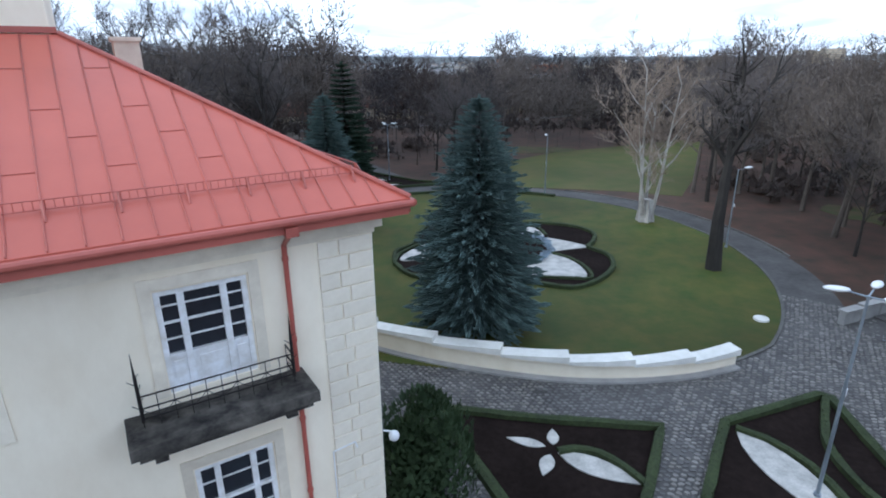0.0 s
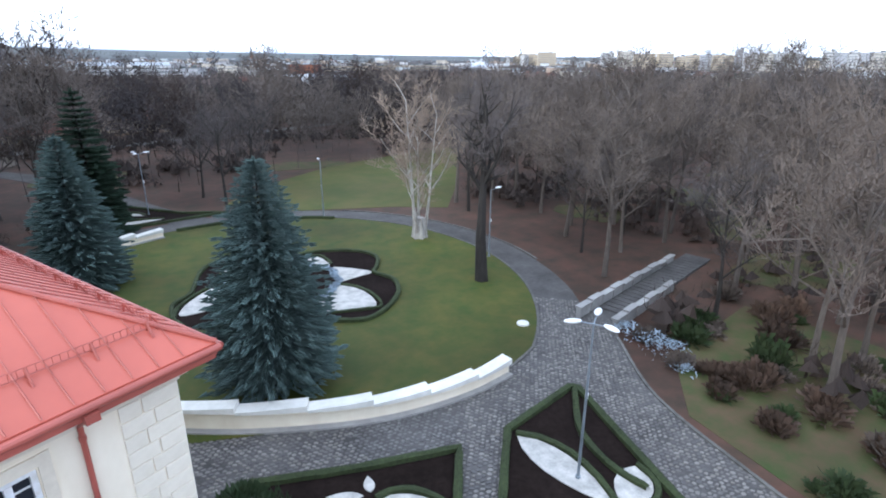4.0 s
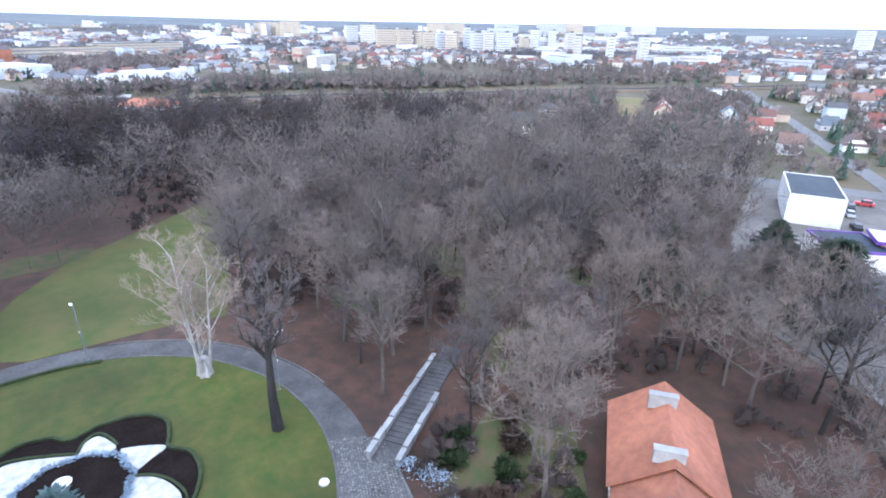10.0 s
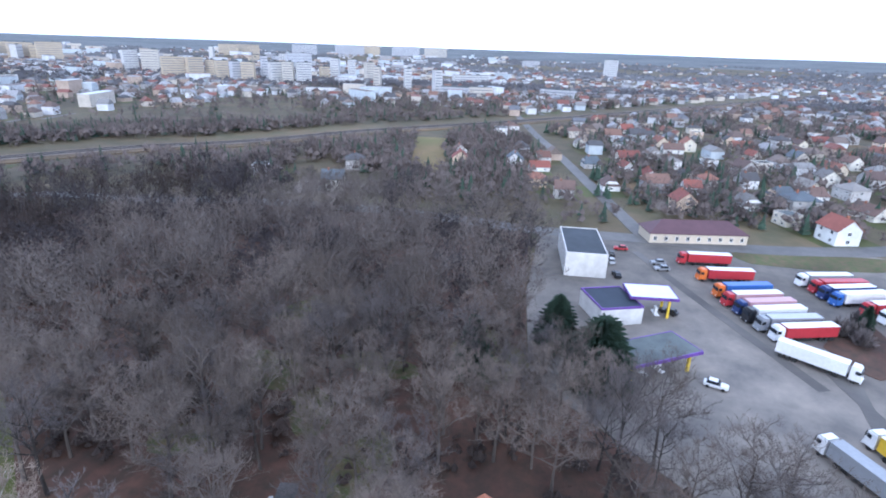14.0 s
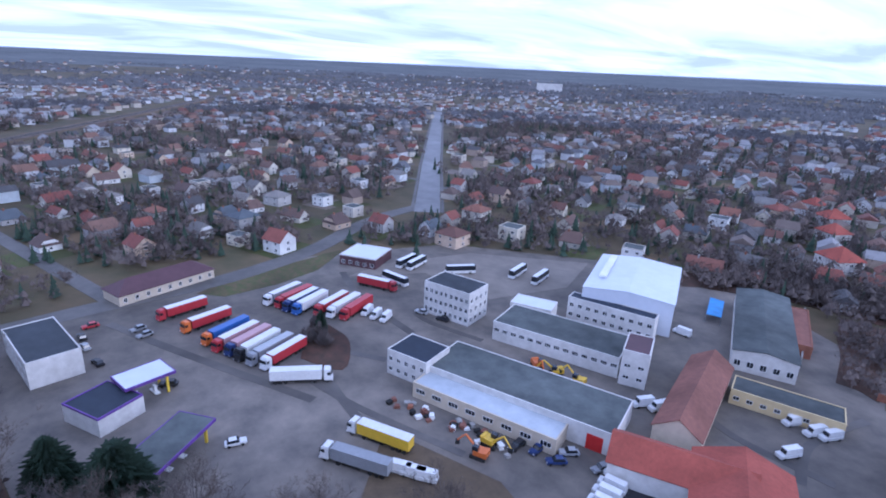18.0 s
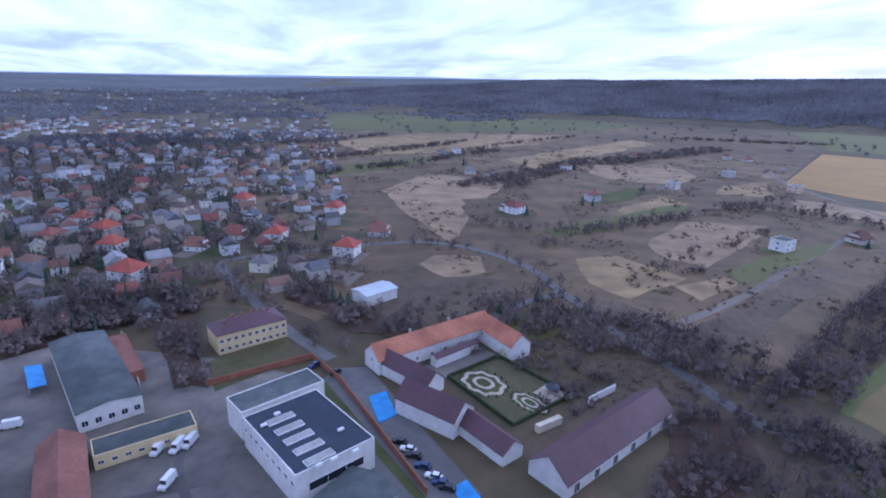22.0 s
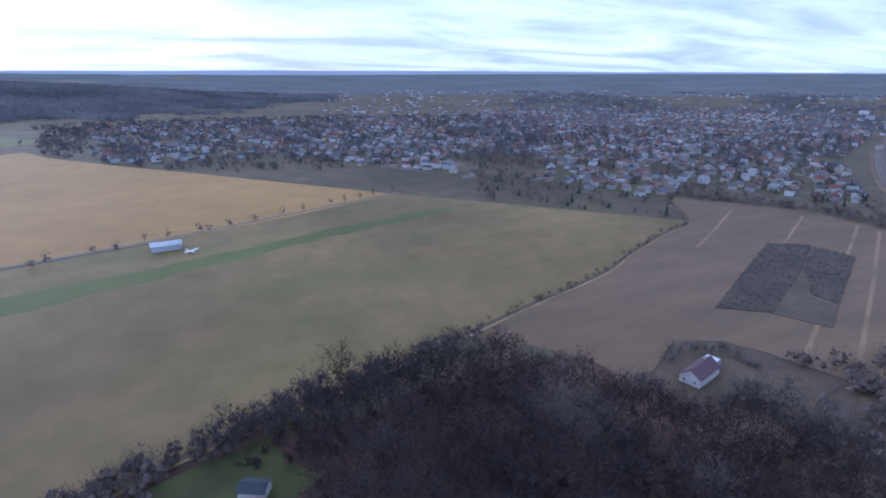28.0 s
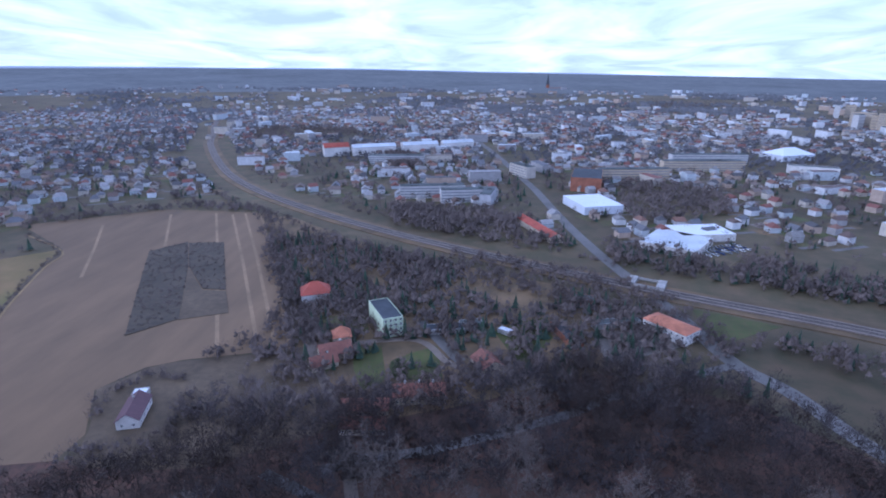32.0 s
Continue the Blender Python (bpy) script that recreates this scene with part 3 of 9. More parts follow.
GREEN_PLOTS = [[(-4, -1427), (-283, -1988), (-609, -1441), (-501, -1014), (-202, -1010), (-32, -1079)],
         [(51, -526), (-33, -626), (-129, -691), (-131, -641), (-43, -569), (35, -495)],
         [(-240, -430), (-286, -455), (-293, -435), (-245, -399), (-225, -396)],
         [(-143, -327), (-293, -389), (-289, -372), (-191, -319), (-147, -309)],
         [(-72, -202), (-88, -193), (-89, -177), (-73, -175), (-68, -192)],
         [(-211, -234), (-292, -266), (-320, -269), (-273, -242), (-204, -214)]]
WEED_PLOTS = [[(-123, -161), (-186, -193), (-266, -231), (-277, -222), (-188, -174), (-132, -142)],
         [(-27, -244), (-50, -247), (-87, -239), (-62, -205), (-24, -186), (-17, -193)]]
for k, poly in enumerate(DRY_PLOTS):
    area("dry_grassland", ragged(poly, k), -0.5, 0.07 + 0.004 * k, (DRY_GRASS, DRY_PINK, DRY_PINK, DRY_GRASS, DRY_PINK, DRY_GRASS)[k % 6] if k not in (11, 13) else FALLOW, "pale straw-coloured dry grassland", "field")
for k, poly in enumerate(GREEN_PLOTS + [[(-789, -711), (-1190, -226), (-1757, -667), (-1402, -1070), (-999, -1009)], [(-356, -1052), (-586, -1060), (-754, -1172), (-625, -1605), (-300, -1500)]]):
    area("green_field", ragged(poly, 40 + k), -0.5, 0.135 + 0.004 * k, LAWN if k == 2 else FIELD_DARKGREEN, "muted green winter crop", "field")
for k, poly in enumerate(WEED_PLOTS):
    area("weed_plot", ragged(poly, 70 + k), -0.5, 0.155 + 0.004 * k, WEEDS, "dark brown plot overgrown with dead weeds", "field")
# grass clumps and bare spots on the pasture and in the dark patch
for k, poly in enumerate(([(-325.5, -196.7), (-357.5, -114.1), (-375.1, -31.1), (-409.7, 60.8), (-444.7, 174.8), (-447.4, 217.9), (-435.9, 208.8), (-423.4, 167.2), (-387.8, 58.0), (-353.3, -29.2), (-324.0, -104.0), (-297.4, -179.3)], [(-365.0, -217.3), (-313.6, -193.6), (-222.3, -149.0), (-152.2, -114.8), (-150.7, -108.1), (-181.6, -122.5), (-223.1, -142.8), (-293.8, -174.3), (-363.0, -209.9)])):
    area("wet_grass", ragged(poly, 90 + k), -0.5, 0.09 + 0.004 * k, FIELD_WET, "lusher green patch of the pasture", "field")
FURROWS = [((-221, 489), (-98, 238)), ((-203, 483), (-91, 240)), ((-232, 485), (-106, 235)), ((-250, 489), (-125, 230)), ((-290, 480), (-200, 300)), ((-330, 440), (-262, 320))]
for a, b in FURROWS:
    strip("tramline", [a, ((a[0] + b[0]) / 2 + 1, (a[1] + b[1]) / 2), b], 2.2, -0.2, 0.085, FURROW, "paler wheel track across the ploughed field", "track")
area("garden_lawn", [(-128, -70), (-152, 1), (-165, 0), (-150, -44), (-138, -100)], -0.5, 0.09, WILD_GREEN, "green grass beside the creek", "grass")
area("ball_pitch", [(249, 113), (354, 154), (359, 134), (253, 95)], -0.5, 0.09, FIELD_GREEN, "straw-coloured mown strip of grass", "field")
for k, poly in enumerate(([(112.2, -186.6), (130.8, -223.8), (99.2, -235.6), (55.6, -244.3), (51.2, -221.4), (97.4, -205.6)], [(66.9, -213.4), (51.0, -217.7), (38.3, -163.2), (47.4, -163.4)], [(19.5, -254.1), (17.0, -231.3), (-4.6, -209.5), (1.3, -246.9)], [(127.2, -232.6), (108.6, -247.3), (68.1, -247.1), (50.0, -237.4), (55.7, -220.2), (80.7, -213.9), (108.5, -192.1)], [(4.3, -211.3), (-8.3, -193.1), (-37.4, -183.0), (-35.9, -198.7), (-16.4, -210.6)], [(-99.3, -121.7), (-117.9, -115.0), (-108.5, -95.4), (-86.0, -81.1), (-71.0, -89.8), (-88.0, -107.1)])):
    area("thicket_floor", ragged(poly, 400 + k), -0.3, 0.20 + 0.003 * k, FOREST_FLOOR, "brown leaf litter below bare thickets", "ground")
area("school_garden", [(41.0, -178.9), (15.8, -198.3), (11.5, -175.2), (35.4, -159.4)], -0.3, 0.19, ROUGH, "dark green garden before the yellow school", "garden")
area("blacktop", [(55.6, -87.2), (44.3, -91.6), (40.2, -82.6), (49.1, -73.7)], -0.2, 0.14, BLACKTOP, "fresh black asphalt apron beside the red-roofed house", "yard")
area("copse_ground", ragged([(-146, 166), (-162, 194), (-151, 213), (-137, 221), (-90, 236), (-80, 238), (-66, 210), (-52, 176), (-92, 150), (-140, 148)], 61), -0.4, 0.07, WEEDS, "dark rough weeds round the farmhouse", "ground")
area("creek_meadow", [(-88, 238), (-88, 250), (-205, 490), (-170, 480), (-60, 380), (-20, 370), (60, 330), (100, 262), (60, 226), (0, 196), (-62, 172)], -0.5, 0.045, FALLOW, "brown gardens and rough ground behind the park", "ground")

# surfaces of the yards
area("gravel_yard", [(179, -78), (169, -106), (137, -113), (132, -146), (147, -174), (180, -136), (185, -96)], -0.2, 0.115, GRAVEL_GREY, "pale gravel of the coach yard", "yard")
area("verge", ragged([(187, -27), (180, -35), (189, -71), (208, -88), (206, -74), (194, -36)], 5), -0.2, 0.13, ROUGH, "worn dry grass verge between road and lorry park", "grass")
area("muddy_corner", ragged([(60, -20), (92, -48), (66, -60), (40, -56), (30, -60), (55, -30)], 6), -0.2, 0.105, WEEDS, "muddy brown edge of the yard below the trees", "ground")
for k, (a, b, w) in enumerate((((176, 0), (110, -38), 2.6), ((168, -20), (118, -62), 2.2), ((140, -52), (96, -44), 2.4), ((120, -40), (76, -58), 2.0), ((184, -78), (128, -76), 2.6), ((140, -84), (114, -92), 2.0), ((60, -118), (30, -118), 2.2), ((36, -150), (34, -112), 2.2))):
    m = ((a[0] + b[0]) / 2 + 4, (a[1] + b[1]) / 2 + 3)
    strip("tyre_track", bent([a, m, b]), w, -0.1, 0.125 + 0.002 * k, YARD_DARK, "dark wet wheel track on the yard", "track")

area("copse_floor", ragged([(-62, -192), (-130, -206), (-150, -120), (-136, -104), (-118, -70), (-112, -62), (-64, -90), (-104, -112), (-98, -126), (-56, -100), (-48, -112), (-80, -138), (-84, -150)], 11), -0.3, 0.05, WEEDS, "dark weedy ground under roadside trees", "ground")
area("court_lawn", ragged([(-112, -58), (-134, -100), (-142, -66), (-160, -16), (-166, 10), (-140, 22), (-120, -6), (-104, -20)], 12), -0.3, 0.075, WILD_GREEN, "green grass round the ball court", "grass")


# ---- the park: round lawn, ring road, flower beds ----
CX, CY = 4.0, 52.5
EDGE_A = [0, 45, 75, 100, 120, 140, 150, 160, 168, 180, 190, 200, 215, 240, 300, 360]
EDGE_R = [25.8, 25.3, 25.2, 25.8, 26.6, 27.6, 27.0, 25.6, 24.9, 24.0, 23.5, 23.6, 24.5, 25.6, 25.6, 25.8]


def edge(a, more=0.0):
    """A point of the lawn's edge at an angle clockwise from +y, pushed outwards by more."""
    r = float(np.interp(a % 360, EDGE_A, EDGE_R)) + more
    return (CX + r * math.sin(radians(a)), CY + r * math.cos(radians(a)))


lawn_poly = [edge(a, -0.15) for a in range(0, 360, 4)]
area("lawn", lawn_poly, -0.3, 0.10, LAWN, "round mown lawn in winter green", "lawn")
ring_mid = [edge(a, 1.9 + 0.5 * float(np.interp(a, [100, 150, 230, 300], [0, 1, 1, 0]))) for a in range(0, 361, 4)]
ring_w = [3.7 + 1.0 * float(np.interp(a, [100, 150, 230, 300], [0, 1, 1, 0])) for a in range(0, 361, 4)]
strip("ring_road", ring_mid, ring_w, -0.3, 0.05, COBBLE_BED, "grey cobbled ring road round the lawn")
GARDEN_ROAD = bent([(30.0, 37), (26.4, 30), (23.4, 23), (22.6, 15), (22.4, 4), (22, -10), (24, -40)])
strip("garden_road", GARDEN_ROAD, 4.4, -0.3, 0.056, COBBLE_BED, "grey cobbled drive past the flower beds")
strip("avenue", bent([(-1, 79.5), (-8, 90), (-18, 108), (-36, 132), (-70, 150)]), 4.6, -0.3, 0.062, COBBLE_BED, "grey park drive leading into the trees")
area("forecourt", [(-14, 33), (20, 28), (25, 27), (21, 15), (21, 2), (2, -2), (-1, 13), (-9, 26)], -0.3, 0.044, COBBLE_BED, "cobbled forecourt beside the palace", "pavement")
area("rough_grass", [(31, 26), (44, 30), (47, 20), (30, 8), (26, 4), (26, 20)], -0.3, 0.045, ROUGH, "rough green grass beside the drive", "grass")
area("rough_grass", [(84, 22), (96, 34), (110, 30), (96, 14)], -0.3, 0.045, ROUGH, "rough green grass under the trees", "grass")


KERB = material("weathered_kerbstone", (0.150, 0.142, 0.132), (0.085, 0.082, 0.074), scale=1.5, large=0.3, world_space=True)


def kerb(pts, name, label):
    left, right = ribbon(pts, 0.22)
    bm = bmesh.new()
    for i in range(len(pts) - 1):
        prism(bm, [left[i], right[i], right[i + 1], left[i + 1]], -0.2, 0.16)
    return tagged(link(name, bm, KERB), label, "kerb", kind="structure")


kerb([edge(a, -0.06) for a in range(20, 150, 2)], "kerb", "pale stone kerb round the lawn")
kerb(ribbon(GARDEN_ROAD[3:], 4.6)[0], "kerb", "pale stone kerb along the drive")
kerb([edge(a, 3.95) for a in range(30, 100, 2)], "kerb", "pale stone kerb round the ring road")


def hedge(name, pts, w, h, label, leaves=26):
    """A clipped hedge: an uneven body with small leaf blades standing out of it."""
    rr = random.Random(len(pts))
    left, right = ribbon(pts, w)
    verts, faces = [], []
    n = len(pts)
    for i in range(n):
        l, r = Vector(left[i]), Vector(right[i])
        for q, z in ((l, 0.0), (l.lerp(r, 0.06), h * rr.uniform(0.85, 1.0)), (l.lerp(r, 0.5), h * rr.uniform(0.95, 1.12)), (l.lerp(r, 0.94), h * rr.uniform(0.85, 1.0)), (r, 0.0)):
            verts.append((q.x + rr.uniform(-.03, .03), q.y + rr.uniform(-.03, .03), z))
    for i in range(n - 1):
        for k in range(4):
            faces.append((i * 5 + k, i * 5 + k + 1, i * 5 + k + 6, i * 5 + k + 5))
    for i in range(n - 1):
        a, b = Vector(pts[i]), Vector(pts[i + 1])
        for k in range(max(2, int((b - a).length * leaves))):
            q = a.lerp(b, rr.random())
            nrm = Vector((-(b - a).y, (b - a).x)).normalized() * rr.uniform(-w / 2, w / 2)
            z, s = h * rr.uniform(0.5, 1.1), 0.07
            o = len(verts)
            for _ in range(3):
                verts.append((q.x + nrm.x + rr.uniform(-s, s), q.y + nrm.y + rr.uniform(-s, s), z + rr.uniform(-s, s)))
            faces.append((o, o + 1, o + 2))
    return tagged(mesh_from(name, verts, faces, HEDGE), label, "hedge")


def closed(pts, steps=6):
    out = bent([*pts, pts[0]], steps)
    return out


def petal(a, b, w, n=7):
    """A pointed leaf shape from a to b, w wide."""
    a, b = Vector(a), Vector(b)
    d = b - a
    nrm = Vector((-d.y, d.x)).normalized()
    up = [a + d * i / n + nrm * w / 2 * math.sin(math.pi * (i / n) ** 0.8) for i in range(n + 1)]
    dn = [a + d * i / n - nrm * w / 2 * math.sin(math.pi * (i / n) ** 0.8) for i in range(n - 1, 0, -1)]
    return [tuple(q) for q in up + dn]


# the four-leaved bed in the middle of the lawn
FX, FY = 6.1, 51.8
bed = empty("flower_bed", Matrix.Identity(4), "four-leaved flower bed with black soil and white gravel", "flower bed")
OUTER = [(-3.9, 47.6), (-4.1, 51.0), (-2.6, 53.2), (-2.2, 55.0), (-1.6, 58.6), (-0.4, 61.2), (1.6, 62.4), (4.6, 63.6), (7.2, 62.4), (8.6, 60.4), (11.6, 60.6), (15.2, 59.2), (16.9, 56.4), (16.0, 53.2), (15.2, 51.6), (16.4, 49.0), (15.8, 45.8), (13.8, 43.0), (11.4, 41.4), (9.0, 42.0), (6.4, 43.6), (3.6, 42.6), (0.4, 43.2), (-2.4, 44.8)]
bm = bmesh.new(); prism(bm, closed(OUTER, 4)[:-1], 0.0, 0.14)
part("soil", bm, SOIL, bed)
WHITE_LEAVES = [[(8.2, 57.4), (5.4, 59.8), (3.2, 61.2), (2.0, 61.0), (1.2, 59.4), (0.6, 57.0), (0.9, 55.2), (2.2, 54.6), (5.0, 56.2)],
                [(1.3, 54.9), (-0.3, 54.3), (-1.9, 52.6), (-3.2, 50.4), (-3.4, 48.6), (-1.2, 48.8), (1.2, 49.4), (1.6, 52.0)],
                [(8.0, 57.0), (8.8, 58.1), (9.7, 58.9), (10.8, 58.9), (11.3, 57.4), (11.4, 55.6), (9.6, 55.6)],
                [(11.7, 55.0), (13.4, 53.8), (15.1, 51.9), (13.2, 51.2), (11.2, 50.7), (10.6, 52.4)],
                [(10.8, 50.1), (12.2, 48.6), (13.0, 46.4), (12.9, 43.8), (11.1, 43.8), (8.6, 44.2), (6.4, 45.6), (8.0, 47.2), (9.6, 48.4)],
                [(6.0, 46.6), (4.0, 44.6), (2.2, 45.2), (2.0, 47.0), (2.8, 48.8)]]
for poly in WHITE_LEAVES:
    bm = bmesh.new(); prism(bm, closed(poly, 4)[:-1], 0.05, 0.20)
    part("gravel_petal", bm, WHITE_GRAVEL, bed, "white gravel leaf")
RING = [(0.9, 51.4), (0.7, 53.3), (1.4, 54.9), (2.9, 56.5), (5.2, 57.4), (7.9, 57.1), (10.6, 55.2), (11.3, 52.8), (11.0, 50.4), (9.9, 48.4), (8.4, 47.1), (6.4, 46.8), (3.6, 47.8), (1.7, 49.4)]
ring_line = closed(RING, 8)[:-1]
bm = bmesh.new(); prism(bm, ring_line, 0.05, 0.26)
part("centre_soil", bm, SOIL, bed)
rr = random.Random(3)
verts, faces = [], []
for i in range(1300):
    a = rr.uniform(0, 2 * math.pi)
    x, y = ring_line[int(a / (2 * math.pi) * len(ring_line)) % len(ring_line)]
    q = 1 + rr.uniform(-0.07, 0.05) + 0.03 * math.sin(11 * a)
    p = Vector((FX + (x - FX) * q + rr.uniform(-.12, .12), FY + (y - FY) * q + rr.uniform(-.12, .12), 0.24))
    o = len(verts)
    for _ in range(4):
        d = Vector((rr.uniform(-1, 1), rr.uniform(-1, 1), rr.uniform(0.2, 1))) * 0.28
        verts += [tuple(p), tuple(p + d), tuple(p + d * 0.6 + Vector((rr.uniform(-.12, .12), rr.uniform(-.12, .12), 0.05)))]
        faces.append((len(verts) - 3, len(verts) - 2, len(verts) - 1))
SILVER = material("silver_leaves", (0.38, 0.44, 0.50), (0.26, 0.32, 0.38), scale=2, bump=0.1)
mesh_from("silver_border", verts, faces, SILVER, bed)["label"] = "pale blue-grey silver-leaved border plants"
bm = bmesh.new()
cone(bm, (FX - 0.3, FY + 1.2, 0.2), (FX - 0.3, FY + 1.2, 1.0), 0.25, 0.35, 12); cone(bm, (FX - 0.3, FY + 1.2, 1.0), (FX - 0.3, FY + 1.2, 1.3), 0.3, 0.85, 16)
tagged(link("stone_urn", bm, CAPSTONE), "white stone urn in the middle of the flower bed", "urn")
hedge("box_hedge", closed(OUTER, 5), 0.42, 0.42, "low clipped box hedge round the flower bed")
for poly in (WHITE_LEAVES[0][:6], WHITE_LEAVES[1][:5], WHITE_LEAVES[2][:6], WHITE_LEAVES[4][:6]):
    hedge("box_hedge", bent([(FX + (x - FX) * 1.05, FY + (y - FY) * 1.05) for x, y in poly], 4), 0.32, 0.36, "low clipped box hedge along a gravel leaf")
hedge("box_hedge", [edge(a, -0.6) for a in range(-18, 32, 2)], 0.5, 0.45, "low dark hedge along the far edge of the lawn")


# beds by the drive: triangular plots of soil edged with box
def plot(outline, petals, label):
    b = empty("flower_bed", Matrix.Identity(4), label, "flower bed")
    bm = bmesh.new(); prism(bm, outline, 0.0, 0.12)
    part("soil", bm, SOIL, b)
    for a, c, w in petals:
        bm = bmesh.new(); prism(bm, petal(a, c, w), 0.05, 0.17)
        part("gravel_petal", bm, WHITE_GRAVEL, b, "white gravel leaf")
    hedge("box_hedge", [tuple(Vector(outline[i]).lerp(Vector(outline[(i + 1) % len(outline)]), k / 6)) for i in range(len(outline)) for k in range(6)] + [outline[0]], 0.5, 0.42, "low clipped box hedge round a soil bed")
    for a, c, w in petals:
        if w > 1:
            hedge("box_hedge", petal(a, c, w + 0.5)[:8], 0.35, 0.38, "low clipped box hedge beside a gravel leaf")
    return b


plot([(14.6, 23.4), (20.9, 25.6), (21.3, 25.3), (19.7, 15.0), (19.4, 5.0), (10.0, 8.0), (11.2, 18.3)], [((14.9, 22.9), (16.6, 15.6), 2.0), ((19.6, 17.8), (16.6, 15.2), 2.0), ((13.0, 10.5), (17.5, 12.5), 1.6)], "triangular soil bed with white gravel leaves by the drive")
plot([(-0.2, 25.1), (5.5, 23.9), (11.2, 23.1), (9.0, 18.9), (7.6, 16.4), (3.0, 17.5)], [((5.6, 21.4), (9.0, 19.2), 1.25), ((5.1, 21.9), (3.3, 22.6), 0.6), ((5.5, 22.0), (5.7, 23.2), 0.6), ((5.2, 21.3), (4.6, 19.9), 0.7)], "soil bed with a white gravel flower beside the palace")
plot([(-14, 80.5), (-7, 81.0), (2.6, 83.6), (-3, 85.6), (-11.5, 93.5)], [((-11.8, 82.4), (-5.4, 83.6), 1.5), ((-11.0, 88.5), (-7.8, 86.4), 1.2)], "soil bed with white gravel leaves beyond the lawn")
hedge("box_hedge", bent([(21.0, 25.2), (18.6, 21.5), (18.2, 18.4), (18.8, 16.2)]), 0.4, 0.4, "low clipped box hedge across a soil bed")


# ---- stepped white garden walls ----
def stepped_wall(name, line, z_lo, z_hi, label, n):
    w = empty(name, Matrix.Identity(4), label, "garden wall")
    pts = bent(line, 12)
    total = len(pts) - 1
    bm = bmesh.new()
    left, right = ribbon(pts, 0.42)
    for i in range(total):
        k = int(i * n / total)
        top = z_lo + (z_hi - z_lo) * k / max(1, n - 1)
        prism(bm, [left[i], right[i], right[i + 1], left[i + 1]], -0.3, top)
    part("wall_body", bm, PLASTER, w, "cream rendered wall")
    l2, r2 = ribbon(pts, 0.95)
    for k in range(n):
        i0, i1 = k * total // n, (k + 1) * total // n
        top = z_lo + (z_hi - z_lo) * k / max(1, n - 1)
        bm = bmesh.new()
        outline = l2[i0:i1 + 1] + r2[i0:i1 + 1][::-1]
        m = i1 - i0 + 1
        lo = [bm.verts.new((*q, top + 0.003)) for q in outline]
        hi = [bm.verts.new((*q, top + 0.20 + 0.22 * (min(i, 2 * m - 1 - i) / (m - 1)))) for i, q in enumerate(outline)]
        for i in range(2 * m):
            bm.faces.new((lo[i], lo[(i + 1) % (2 * m)], hi[(i + 1) % (2 * m)], hi[i]))
        for i in range(m - 1):
            bm.faces.new((hi[i], hi[i + 1], hi[2 * m - 2 - i], hi[2 * m - 1 - i])); bm.faces.new((lo[i + 1], lo[i], lo[2 * m - 1 - i], lo[2 * m - 2 - i]))
        bmesh.ops.recalc_face_normals(bm, faces=bm.faces)
        part("capstone", bm, CAPSTONE, w, "white sloped capstone")
    bm = bmesh.new()
    l3, r3 = ribbon(pts, 1.3)
    for i in range(total):
        prism(bm, [l3[i], r3[i], r3[i + 1], l3[i + 1]], -0.2, 0.20)
    part("plinth", bm, CONCRETE, w, "dark stone footing")
    return w


stepped_wall("garden_wall", [(-11.5, 37.4), (-8.0, 34.8), (-4.2, 32.4), (-0.2, 30.4), (3.8, 29.0), (7.6, 28.1), (11.3, 27.9), (14.9, 28.3), (18.0, 29.2)], 1.60, 0.95, "curved cream garden wall with white stepped capstones", 8)
stepped_wall("garden_wall", [(-14.5, 67.0), (-12.5, 69.6), (-9.9, 71.8), (-7.6, 73.4), (-5.4, 74.6)], 1.2, 0.8, "curved cream garden wall with white stepped capstones", 3)


